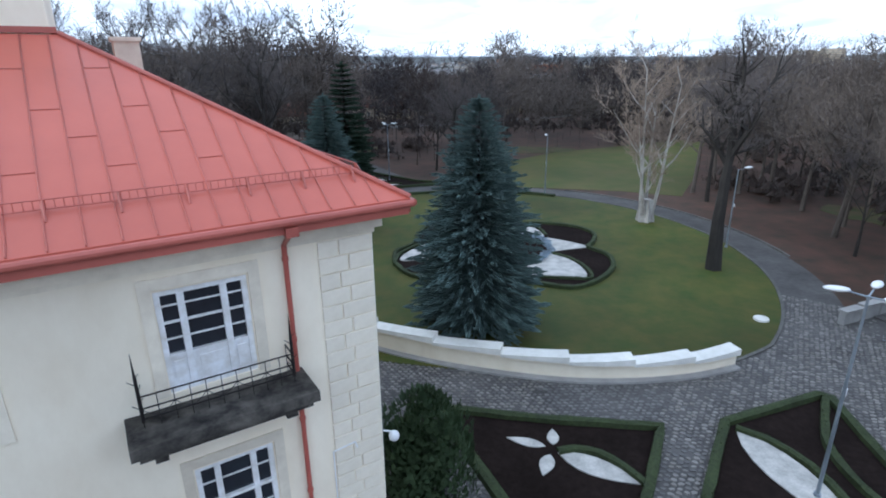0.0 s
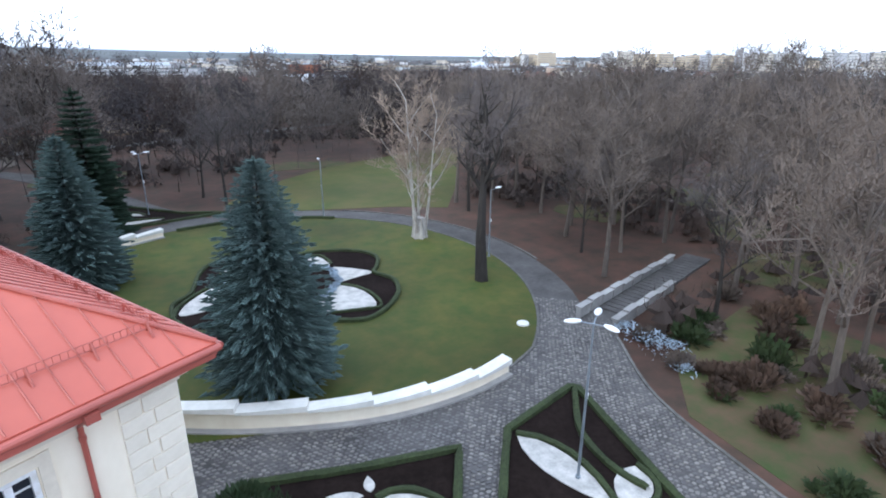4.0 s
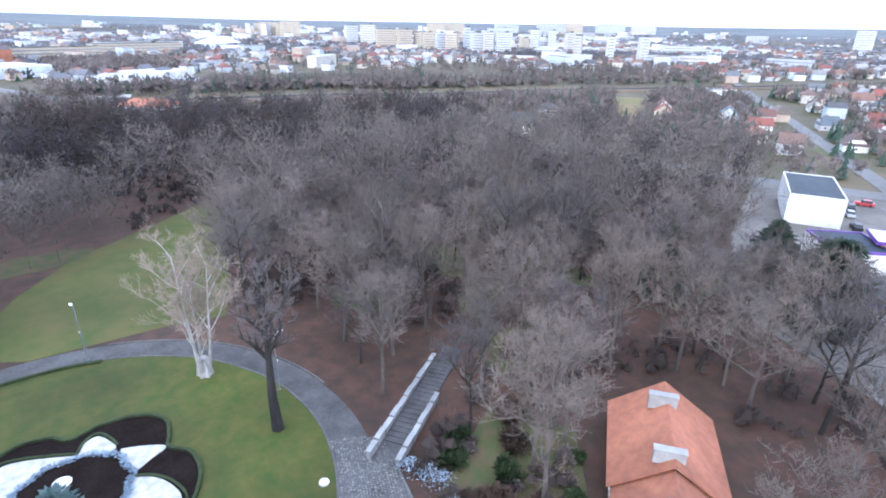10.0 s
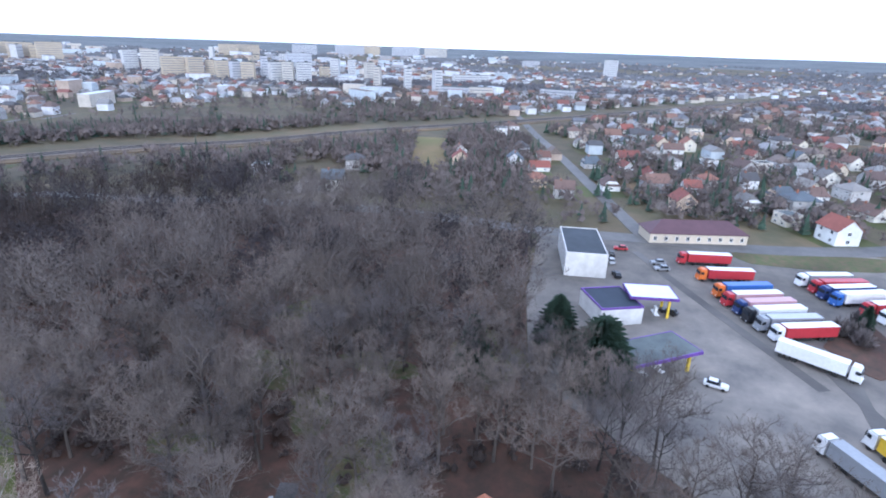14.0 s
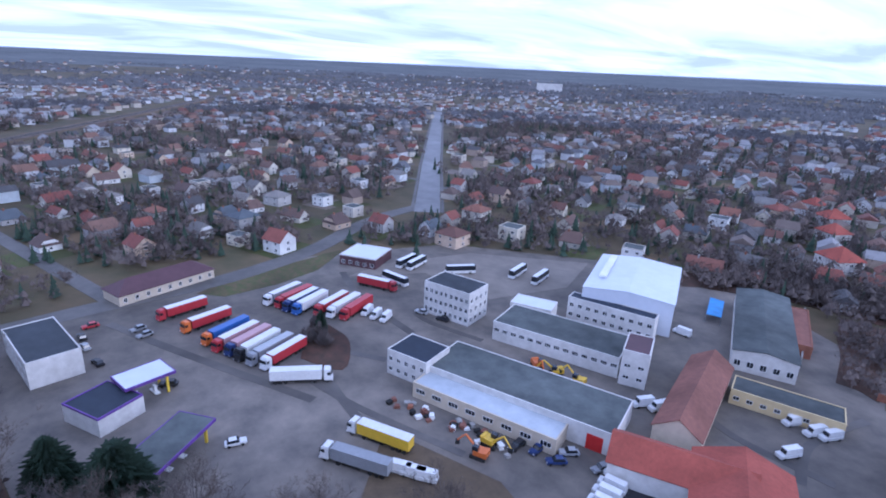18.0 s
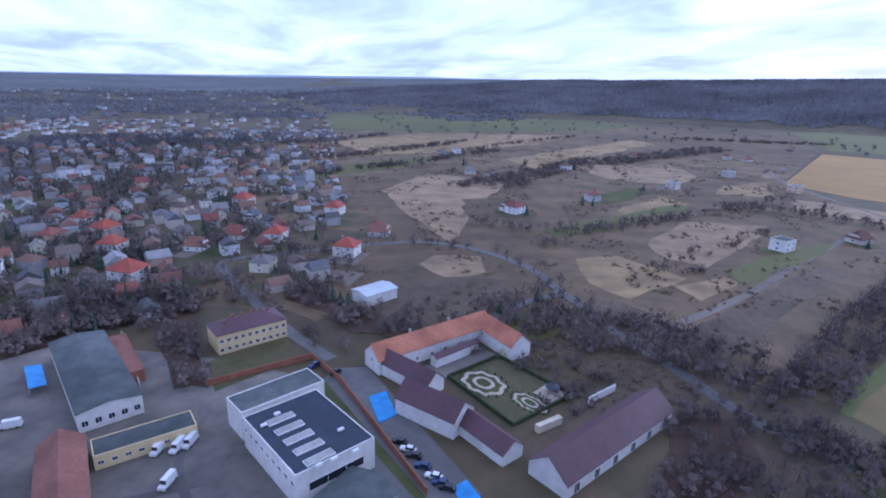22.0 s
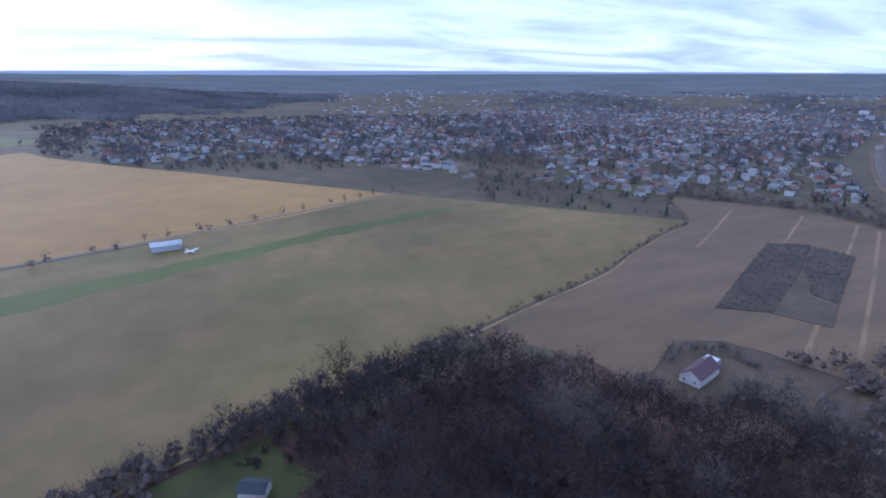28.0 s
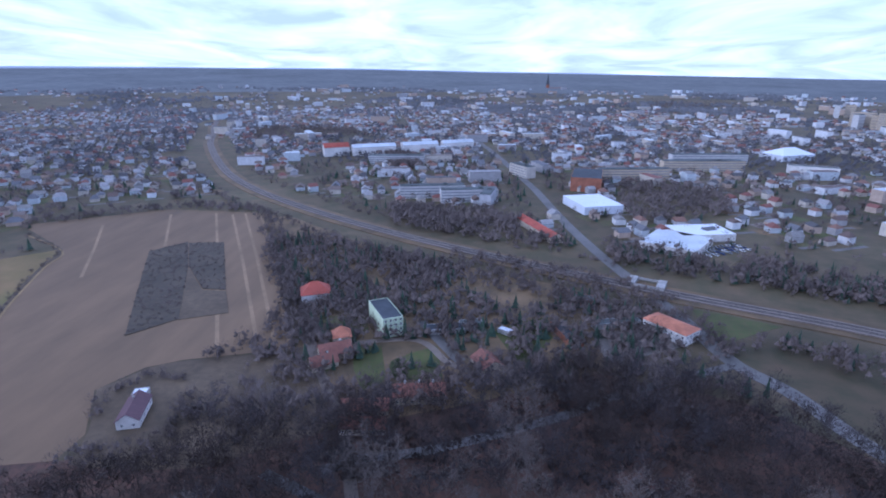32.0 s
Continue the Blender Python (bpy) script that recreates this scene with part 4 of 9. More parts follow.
# ---- conifers ----
def conifer(name, x, y, h, r, label, needles, seed, levels=30, skirt=0.5, tuft=0.26, full=0.62):
    rr = random.Random(seed)
    t = empty(name, pose(x, y, 0, 0, 0, rr.uniform(0, 360)), label, "tree")
    bm = bmesh.new()
    cone(bm, (0, 0, -0.2), (0, 0, h * 0.97), 0.028 * h * 0.7, 0.02, 8)
    part("trunk", bm, BARK_DARK, t)
    verts, faces = [], []

    def tuft_at(p, d, s):
        side = d.cross(Vector((0, 0, 1)))
        side = side.normalized() if side.length > 1e-3 else Vector((1, 0, 0))
        upv = side.cross(d)
        for w in (side, (side + upv * 1.2).normalized(), (side - upv * 1.2).normalized()):
            o = len(verts)
            verts.extend([tuple(p - d * s * 0.3 - w * s * 0.35), tuple(p + d * s * 1.1), tuple(p - d * s * 0.3 + w * s * 0.35)])
            faces.append((o, o + 1, o + 2))

    for lv in range(levels):
        f = (lv + rr.random() * 0.5) / levels
        z = skirt + (h - skirt) * f ** 0.92
        reach = r * (1 - f) ** full * min(1, 0.86 + 1.2 * f) * rr.uniform(0.90, 1.08) + 0.10
        n = max(7, int(20 * (1 - f * 0.55)))
        a0 = rr.uniform(0, 6.3)
        for k in range(n):
            a = a0 + 2 * math.pi * k / n + rr.uniform(-0.12, 0.12)
            ln = reach * rr.uniform(0.78, 1.12)
            droop = 0.28 * (1 - f) - 0.35 * f
            steps = max(3, int(ln / 0.34))
            for s in range(steps):
                q = (s + 1) / steps
                if q < 0.12 and f < 0.8:
                    continue
                rad, zz = ln * q, z - ln * droop * q * (1 - 0.45 * q)
                for e in range(3 if q < 0.9 else 2):
                    spread = (e - 1) * 0.34 * (1.15 - q) * ln * 0.55
                    aa = a + spread / max(rad, 0.4)
                    p = Vector((rad * math.cos(aa), rad * math.sin(aa), zz + rr.uniform(-0.08, 0.08)))
                    d = Vector((math.cos(aa), math.sin(aa), -droop * 0.4 + rr.uniform(-0.15, 0.25))).normalized()
                    tuft_at(p, d, tuft * rr.uniform(0.8, 1.35) * (0.75 + 0.5 * (1 - f)))
    for k in range(14):
        tuft_at(Vector((0, 0, h * (0.95 + 0.05 * k / 14))), Vector((rr.uniform(-.5, .5), rr.uniform(-.5, .5), 1)).normalized(), tuft)
    mesh_from("crown", verts, faces, needles, t)
    return t


conifer("blue_spruce", 2.7, 34.3, 15.8, 4.7, "tall blue spruce on the lawn behind the garden wall", SPRUCE_BLUE, 1, levels=46, skirt=1.5, tuft=0.30, full=0.66)
conifer("blue_spruce", -11.9, 60.2, 14.8, 4.6, "dense blue spruce on the far side of the lawn", SPRUCE_BLUE, 2, levels=42, tuft=0.34, full=0.70)
conifer("dark_fir", -12.5, 77.5, 18.0, 4.0, "dark green fir behind the blue spruce", SPRUCE_DARK, 3, levels=26, tuft=0.5)
conifer("dark_fir", 95.0, 3.0, 14.0, 6.5, "broad dark green fir beside the filling station", SPRUCE_DARK, 4, levels=40, tuft=0.5, full=0.42)
conifer("dark_fir", 106.0, 13.0, 12.0, 5.0, "dark green fir beside the filling station", SPRUCE_DARK, 5, levels=36, tuft=0.5)
conifer("dark_fir", 88.0, 26.0, 13.0, 4.0, "dark green fir in the park", SPRUCE_DARK, 6, levels=34, tuft=0.5)


# ---- lamps ----
def park_lamp(x, y, h, heads, label, turn=0):
    l = empty("street_lamp", pose(x, y, 0, 0, 0, turn), label, "street lamp", "park lamps")
    bm = bmesh.new()
    cone(bm, (0, 0, 0), (0, 0, 0.3), 0.16, 0.14, 10); cone(bm, (0, 0, 0.3), (0, 0, h - 0.1), 0.085, 0.05, 10)
    part("pole", bm, GREY_STEEL, l, "blue-grey steel pole")
    bm = bmesh.new()
    box(bm, 0.11, 0, h * 0.55, 0.14, 0.16, 0.3)
    part("control_box", bm, LAMP_HEAD, l, "small white box on the pole")
    for k in range(heads):
        a = 2 * math.pi * k / heads
        c, s = math.cos(a), math.sin(a)
        bm = bmesh.new()
        cone(bm, (0, 0, h - 0.15), (0.75 * c, 0.75 * s, h + 0.02), 0.035, 0.03, 8)
        arm = part("arm", bm, GREY_STEEL, l)
        bm = bmesh.new()
        bmesh.ops.create_uvsphere(bm, u_segments=14, v_segments=8, radius=1, matrix=pose(1.05 * c, 1.05 * s, h + 0.06, 0, 0, math.degrees(a)) @ Matrix.Diagonal((0.46, 0.19, 0.11, 1)))
        part("lamp_head", bm, LAMP_HEAD, l, "white oval lamp head", smooth=True)
    return l


park_lamp(16.0, 18.4, 9.5, 3, "blue-grey street lamp with three white heads in a soil bed", 40)
park_lamp(-7.5, 87.0, 9.0, 3, "blue-grey street lamp with three white heads beyond the lawn", 10)
park_lamp(15.4, 75.8, 8.2, 1, "blue-grey street lamp with one white head beside the ring road", 90)
park_lamp(28.85, 51.3, 8.0, 1, "blue-grey street lamp with one white head beside the ring road", 8)

# manhole cover on the lawn
bm = bmesh.new()
cone(bm, (23.2, 35.2, 0.05), (23.2, 35.2, 0.22), 0.55, 0.5, 16)
tagged(link("manhole_cover", bm, CAPSTONE), "pale round concrete cover on the lawn", "manhole cover")

# ---- steps leading down into the park, with pale stone parapets ----
stair = empty("garden_steps", Matrix.Identity(4), "long stone steps with pale stepped parapets under the trees", "steps")
S0, S1 = Vector((28.9, 32.7)), Vector((50.0, 41.0))
along = (S1 - S0).normalized()
cross = Vector((-along.y, along.x))
bm = bmesh.new()
pts = [S0 + cross * 1.45, S0 - cross * 1.45, S1 - cross * 1.45, S1 + cross * 1.45]
prism(bm, [tuple(q) for q in pts], -0.3, 0.09)
part("landing", bm, COBBLE_BED, stair, "worn grey stone flight")
for k in range(24):
    bm = bmesh.new()
    c = S0 + along * (3.5 + k * 0.85)
    box(bm, c.x, c.y, 0.14, 0.75, 2.8, 0.14, math.degrees(math.atan2(along.y, along.x)))
    part("step", bm, COBBLE_BED, stair)
for s in (1, -1):
    for k in range(10 if s > 0 else 6):
        a = S0 + along * (k * 2.05) + cross * 1.7 * s
        b = a + along * 1.75
        bm = bmesh.new()
        ang = math.degrees(math.atan2(along.y, along.x))
        m = (a + b) / 2
        top = 1.15 - 0.05 * k + (0.14 if k % 2 else 0.0)
        box(bm, m.x, m.y, top / 2 - 0.15, 1.75, 0.42, top)
        bmesh.ops.rotate(bm, verts=bm.verts, cent=(m.x, m.y, 0), matrix=Matrix.Rotation(radians(ang), 3, "Z"))
        pb = part("parapet", bm, CONCRETE, stair, "pale stone parapet block")
        bm = bmesh.new()
        box(bm, m.x, m.y, top - 0.07, 1.85, 0.62, 0.14, ang)
        part("coping", bm, CONCRETE, pb)

# silver shrubs at the edge of the drive
for x, y, s in ((30.2, 30.4, 1.2), (30.6, 27.8, 1.5), (30.9, 26.4, 1.3), (29.9, 24.2, 0.8)):
    rr = random.Random(int(x * 10))
    verts, faces = [], []
    for i in range(260):
        p = Vector((rr.gauss(0, 0.45), rr.gauss(0, 0.55), 0)) * s
        p.z = max(0.05, 0.75 * s * (1 - (p.length / (1.5 * s)) ** 2)) * rr.uniform(0.5, 1)
        d = Vector((rr.uniform(-1, 1), rr.uniform(-1, 1), rr.uniform(0, 1))) * 0.28
        e = Vector((rr.uniform(-1, 1), rr.uniform(-1, 1), rr.uniform(-.3, .6))) * 0.14
        o = len(verts)
        verts += [tuple(p + Vector((x, y, 0))), tuple(p + d + Vector((x, y, 0))), tuple(p + d * 0.5 + e + Vector((x, y, 0)))]
        faces.append((o, o + 1, o + 2))
    tagged(mesh_from("silver_shrub", verts, faces, SILVER), "pale silver-green creeping shrub beside the drive", "shrub")


# ---- bare trees ----
def grow_tree(seed, height, spread=0.5, limbs=9, twig=0.03, trunk_r=0.3, bare=0.3, fan=6, up=0.5, lift=0.35):
    """Branch segments (a, b, ra, rb, level) of a bare tree."""
    rng = random.Random(seed)
    segs = []

    def bough(p, d, length, r, level):
        n = 3 if level < 2 else 2
        pts = [p]
        for i in range(n):
            d = (d + Vector((rng.uniform(-1, 1), rng.uniform(-1, 1), rng.uniform(-0.6, 1))) * 0.22).normalized()
            q = pts[-1] + d * length / n
            segs.append((pts[-1], q, r * (1 - 0.75 * i / n), r * (1 - 0.75 * (i + 1) / n), level))
            pts.append(q)
        if level >= 4:
            return
        kids = (0, 6, 6, fan)[level] if level else limbs
        for k in range(kids):
            f = rng.uniform(0.25, 1.0)
            i = min(int(f * n), n - 1)
            base = pts[i].lerp(pts[i + 1], f * n - i)
            side = Vector((rng.uniform(-1, 1), rng.uniform(-1, 1), rng.uniform(-0.2, 1) * up)).normalized()
            bough(base, (d * 0.55 + side).normalized(), length * rng.uniform(0.42, 0.62), max(r * 0.45, twig), level + 1)

    top = Vector((rng.uniform(-0.4, 0.4), rng.uniform(-0.4, 0.4), height * 0.72))
    pts = [Vector((0, 0, -0.3)), Vector((rng.uniform(-.15, .15), rng.uniform(-.15, .15), height * 0.2)), Vector((top.x * .5, top.y * .5, height * 0.45)), top]
    for i in range(3):
        segs.append((pts[i], pts[i + 1], trunk_r * (1 - 0.28 * i), trunk_r * (1 - 0.28 * (i + 1)), 0))
    for k in range(limbs):
        f = bare + (1 - bare) * (k + rng.random()) / limbs
        z = f * height * 0.72
        i = 0 if z < pts[1].z else 1 if z < pts[2].z else 2
        base = pts[i].lerp(pts[i + 1], (z - pts[i].z) / (pts[i + 1].z - pts[i].z))
        a = k * 2.4 + rng.uniform(-0.5, 0.5)
        d = Vector((math.cos(a), math.sin(a), rng.uniform(lift, lift + 0.75) + 1.2 * max(0, f - 0.7)))
        bough(base, d.normalized(), height * spread * (1.1 - 0.55 * f) * rng.uniform(0.8, 1.1), trunk_r * 0.42 * (1.25 - 0.6 * f), 1)
    return segs


def seg_mesh(segs, sides=4):
    verts, faces = [], []
    for a, b, ra, rb, lv in segs:
        d = (b - a).normalized()
        u = d.orthogonal().normalized()
        v = d.cross(u)
        k = sides + 2 if lv == 0 else sides if lv == 1 else 3
        s = len(verts)
        for c, r in ((a, ra), (b, rb)):
            for i in range(k):
                w = 2 * math.pi * i / k
                verts.append(tuple(c + (u * math.cos(w) + v * math.sin(w)) * r))
        for i in range(k):
            faces.append((s + i, s + (i + 1) % k, s + k + (i + 1) % k, s + k + i))
    return verts, faces


def blade_mesh(segs, width):
    """Fine twigs as slim crossed blades."""
    verts, faces = [], []
    for a, b, ra, rb, lv in segs:
        d = (b - a).normalized()
        u = d.orthogonal().normalized() * width
        v = d.cross(u)
        s = len(verts)
        verts += [tuple(a + u), tuple(a - u * 0.5 + v * 0.8), tuple(a - u * 0.5 - v * 0.8), tuple(b)]
        faces += [(s, s + 1, s + 3), (s + 1, s + 2, s + 3), (s + 2, s, s + 3)]
    return verts, faces


def flat_blades(segs, width, rr):
    """Far twigs: one slim blade each, a little longer than the twig."""
    verts, faces = [], []
    for a, b, ra, rb, lv in segs:
        d = b - a
        u = d.cross(Vector((rr.uniform(-1, 1), rr.uniform(-1, 1), rr.uniform(-1, 1))))
        u = u.normalized() * width if u.length > 1e-4 else Vector((width, 0, 0))
        s = len(verts)
        verts += [tuple(a + u), tuple(a - u), tuple(b + d * 0.35)]
        faces.append((s, s + 1, s + 2))
    return verts, faces


def make_tree(m, seed, height, label, bark, twigs, name="bare_tree", **kw):
    segs = grow_tree(seed, height, **kw)
    tree = empty(name, m, label, "tree")
    w = seg_mesh([s for s in segs if s[4] <= 2])
    mesh_from("trunk", *w, bark, tree)
    t = blade_mesh([s for s in segs if s[4] > 2], kw.get("twig", 0.03))
    mesh_from("crown", *t, twigs, tree)
    return tree


GONE = (0, 0, -60)
COTTAGE_C = (42, 10)


def clear_of(x, y, gap=0.0):
    """True where a park tree may stand."""
    if math.hypot(x - CX, y - CY) < 32 + gap or inside(x, y, MEADOW_POLY):
        return False
    if abs((x - 44) * 0.41 - (y - 9) * 0.91) < 8.5 and abs((x - 44) * 0.91 + (y - 9) * 0.41) < 20 or math.hypot(x - 22, y - 15) < 13 or math.hypot(x + 6, y - 22) < 24 or math.hypot(x, y) < 24:
        return False
    d = Vector((x + 8, y - 90)) - Vector((-28, 42)) * max(0, min(1, (Vector((x + 8, y - 90)).dot(Vector((-28, 42)))) / 2548))
    if d.length < 6 or abs((x - 40) * 0.37 - (y - 37.4) * 0.93) < 4 and 26 < x < 54 or 24 < x < 47 and 6 < y < 31 and rng.random() < 0.55:
        return False
    if -152 < x < -98 and y < 14 or x < -98 and y < -12:
        return False
    return True


kinds = []
for i, (h, sp, lb) in enumerate([(19, 0.42, 9), (22, 0.40, 10), (17, 0.46, 9), (24, 0.38, 11), (15, 0.5, 8), (20, 0.36, 10)]):
    kinds.append((grow_tree(40 + i, h, spread=sp, limbs=lb, trunk_r=0.012 * h + 0.06, bare=0.34, twig=0.03, up=1.1, lift=0.65), i % 3 == 1))
rng = random.Random(5)
masters, spots = [], []
for i, (segs, dark) in enumerate(kinds):
    t = empty("bare_tree", Matrix.Translation((0, 0, 0)), "tall bare deciduous park tree with grey-brown twigs", "tree", "bare park trees")
    mesh_from("trunk", *seg_mesh([s for s in segs if s[4] <= 2]), BARK_DARK if dark else BARK, t)
    mesh_from("crown", *blade_mesh([s for s in segs if s[4] > 2], 0.027), TWIGS_DARK if dark else TWIGS, t)
    masters.append(t)
FOREST = [(-176, 104), (-190, 86), (-180, 50), (-169, 14), (-158, -8), (-150, 14), (-130, 20), (-112, -50), (-60, -80), (-25, -70), (-35, 20), (-34, 60), (-16, 84), (8, 86), (30, 78), (40, 60), (34, 34), (30, 12), (26, 0), (40, -6), (52, -46), (66, -22), (90, 14), (128, 24), (180, 34), (182, 90), (172, 150), (120, 205), (60, 224), (0, 194), (-45, 176), (-62, 168), (-84, 172), (-100, 150), (-118, 134), (-134, 128), (-152, 122)]
tries = 0
while len(spots) < 1150 and tries < 40000:
    tries += 1
    x, y = rng.uniform(-180, 218), rng.uniform(-60, 238)
    if not inside(x, y, FOREST) or not clear_of(x, y):
        continue
    near = 4.4 if math.hypot(x, y) < 150 else 4.8
    if any((x - a) ** 2 + (y - b) ** 2 < near * near for a, b, _ in spots):
        continue
    spots.append((x, y, len(spots)))
spots.sort(key=lambda s: math.hypot(s[0], s[1]))
bags = [([], []) for _ in range(3)]
for j, (x, y, _) in enumerate(spots):
    k, s, a = rng.randrange(6), rng.uniform(0.82, 1.18) * (1.15 if x < -12 else 0.95), rng.uniform(0, 360)
    m = pose(x, y, 0, rng.uniform(-3, 3), rng.uniform(-3, 3), a) @ Matrix.Diagonal((s, s, s * rng.uniform(0.85, 1.05), 1))
    if j < 290:
        if j < 6:
            masters[j].matrix_world = m
        else:
            c = copy_thing(masters[k], m)
            c.matrix_basis = m
    else:
        segs = kinds[k][0]
        pick = [q for q in segs if q[4] <= 1 or (q[4] == 2 and rng.random() < 0.6)]
        vs, fs = blade_mesh([q for q in pick], 0.11)
        tv, tf = flat_blades(rng.sample([q for q in segs if q[4] > 2], 820), 0.075, rng)
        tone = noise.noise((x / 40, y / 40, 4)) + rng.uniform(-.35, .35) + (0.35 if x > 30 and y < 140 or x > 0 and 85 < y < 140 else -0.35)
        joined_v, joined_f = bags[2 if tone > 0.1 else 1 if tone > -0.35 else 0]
        o = len(joined_v)
        joined_v += [tuple(m @ Vector(q)) for q in vs]
        joined_f += [tuple(i + o for i in f) for f in fs]
        o = len(joined_v)
        joined_v += [tuple(m @ Vector(q)) for q in tv]
        joined_f += [tuple(i + o for i in f) for f in tf]
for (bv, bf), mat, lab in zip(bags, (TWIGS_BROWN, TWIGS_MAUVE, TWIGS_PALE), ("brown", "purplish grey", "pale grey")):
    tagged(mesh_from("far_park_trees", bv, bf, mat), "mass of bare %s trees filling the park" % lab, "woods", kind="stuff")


# the two landmark trees on the lawn
make_tree(pose(24.7, 45.4, 0.1, 0, 0, 20), 71, 22.5, "tall dark bare oak at the edge of the lawn", BARK_DARK, TWIGS_DARK, "oak", spread=0.27, limbs=9, trunk_r=0.78, bare=0.50, twig=0.03, up=1.5, lift=1.25)
birch = empty("birch", pose(24.3, 61.2, 0.1), "white-barked bare birch with several trunks beside the ring road", "tree")
for k, (dx, dy, lean_x, lean_y, h) in enumerate(((-0.5, 0.3, -0.9, 0.6, 23.5), (0.5, -0.2, 2.6, -0.6, 21.5), (0.1, 0.6, 0.8, 1.6, 18), (-0.2, -0.5, -2.9, -0.4, 14.5))):
    segs = grow_tree(90 + k, h, spread=0.30, limbs=7, trunk_r=0.24, bare=0.28, twig=0.022, up=1.0, lift=0.9, fan=6)
    sh = lambda p: Vector((p.x + dx + lean_x * p.z / h, p.y + dy + lean_y * p.z / h, p.z))
    segs = [(sh(a), sh(b), ra, rb, lv) for a, b, ra, rb, lv in segs]
    mesh_from("trunk", *seg_mesh([s for s in segs if s[4] <= 1]), BARK_BIRCH, birch)
    mesh_from("crown", *blade_mesh([s for s in segs if s[4] > 1], 0.028), TWIGS_BIRCH, birch)
bm = bmesh.new()
vs = cone(bm, (0, 0, -0.1), (0, 0, 2.6), 0.95, 0.6, 12)
for v in vs:
    q = 0.8 + 0.35 * abs(math.sin(3 * math.atan2(v.co.y, v.co.x)))
    v.co.x *= q; v.co.y *= q
part("root_base", bm, BARK_BIRCH, birch, "split pale trunk base")


# brushwood and bushes at the foot of the trees
def bush(name, x, y, r, h, mat, seed, label, n=700, z=0.0):
    """A scruffy bush: several lobes of thin shoots leaning apart."""
    rr = random.Random(seed)
    verts, faces = [], []
    lobes = [(rr.uniform(-.55, .55) * r, rr.uniform(-.55, .55) * r, rr.uniform(.35, .8) * r, rr.uniform(.45, 1.0) * h) for _ in range(6)]
    for i in range(n):
        lx, ly, lr, lh = rr.choice(lobes)
        a, q = rr.uniform(0, 6.283), rr.random() ** 0.6
        b = Vector((x + lx + lr * 0.3 * q * math.cos(a), y + ly + lr * 0.3 * q * math.sin(a), z))
        t = Vector((x + lx + lr * q * math.cos(a) * rr.uniform(.6, 1.5), y + ly + lr * q * math.sin(a) * rr.uniform(.6, 1.5), z + lh * (1 - 0.5 * q * q) * rr.uniform(0.4, 1.2)))
        b = b.lerp(t, rr.uniform(0, 0.5))
        s = 0.02
        o = len(verts)
        verts += [tuple(b + Vector((s, 0, 0))), tuple(b + Vector((-s, s, 0))), tuple(t), tuple(t + Vector((rr.uniform(-.3, .3), rr.uniform(-.3, .3), rr.uniform(-.2, .2))))]
        faces += [(o, o + 1, o + 2), (o + 1, o + 2, o + 3)]
    return tagged(mesh_from(name, verts, faces, mat), label, "bush")


def yew_tree(x, y, h, r, seed, label):
    """A dense columnar evergreen: upright sprays packed on several joined columns."""
    rr = random.Random(seed)
    t = empty("yew", pose(x, y, 0), label, "tree")
    bm = bmesh.new(); cone(bm, (0, 0, -0.2), (0, 0, h * 0.8), 0.16, 0.05, 8)
    part("trunk", bm, BARK_DARK, t)
    verts, faces = [], []
    stems = [(0, 0, h, r)] + [(rr.uniform(-.6, .6) * r, rr.uniform(-.6, .6) * r, h * rr.uniform(.72, .96), r * rr.uniform(.45, .7)) for _ in range(7)]
    for sx, sy, sh, sr in stems:
        for i in range(int(1500 * sr * sh / (r * h))):
            f, a = rr.random(), rr.uniform(0, 6.283)
            q = sr * min(1, 2.4 * (1 - f) ** 0.7, 0.75 + f * 1.2) * rr.uniform(0.75, 1.08)
            p = Vector((sx + q * math.cos(a), sy + q * math.sin(a), 0.1 + f * sh * 0.97))
            d = Vector((math.cos(a) * rr.uniform(0, .6), math.sin(a) * rr.uniform(0, .6), 1)).normalized() * rr.uniform(0.16, 0.42)
            w = Vector((-math.sin(a), math.cos(a), rr.uniform(-.4, .4))) * rr.uniform(0.06, 0.13)
            o = len(verts)
            verts += [tuple(p - w), tuple(p + w), tuple(p + d)]
            faces.append((o, o + 1, o + 2))
    mesh_from("crown", verts, faces, YEW, t)
    return t


yew_tree(-0.7, 18.5, 5.6, 1.9, 7, "broad dark green columnar yew at the palace corner")
BRAMBLE = material("reddish_bramble", (0.110, 0.070, 0.050), (0.066, 0.046, 0.034), scale=0.8, jitter=0.2)
GREEN_BUSH = material("dark_evergreen_bush", (0.030, 0.050, 0.018), (0.055, 0.075, 0.028), scale=1.2, jitter=0.2)
for k, (x, y, r, h) in enumerate(((34, 27, 1.8, 1.8), (33, 21, 1.6, 2.2), (34.5, 17, 2.0, 1.5), (36, 22, 1.5, 2.5), (30, 17, 1.3, 1.2), (40, 24, 2.0, 2.0), (37, 29, 1.8, 1.5), (33, 12, 1.6, 1.6), (44, 27, 2.0, 1.8))):
    bush("bramble_bush", x, y, r, h, BRAMBLE if k % 3 else GREEN_BUSH, k, "tangled bare reddish bush beside the drive" if k % 3 else "low dark evergreen bush beside the drive")

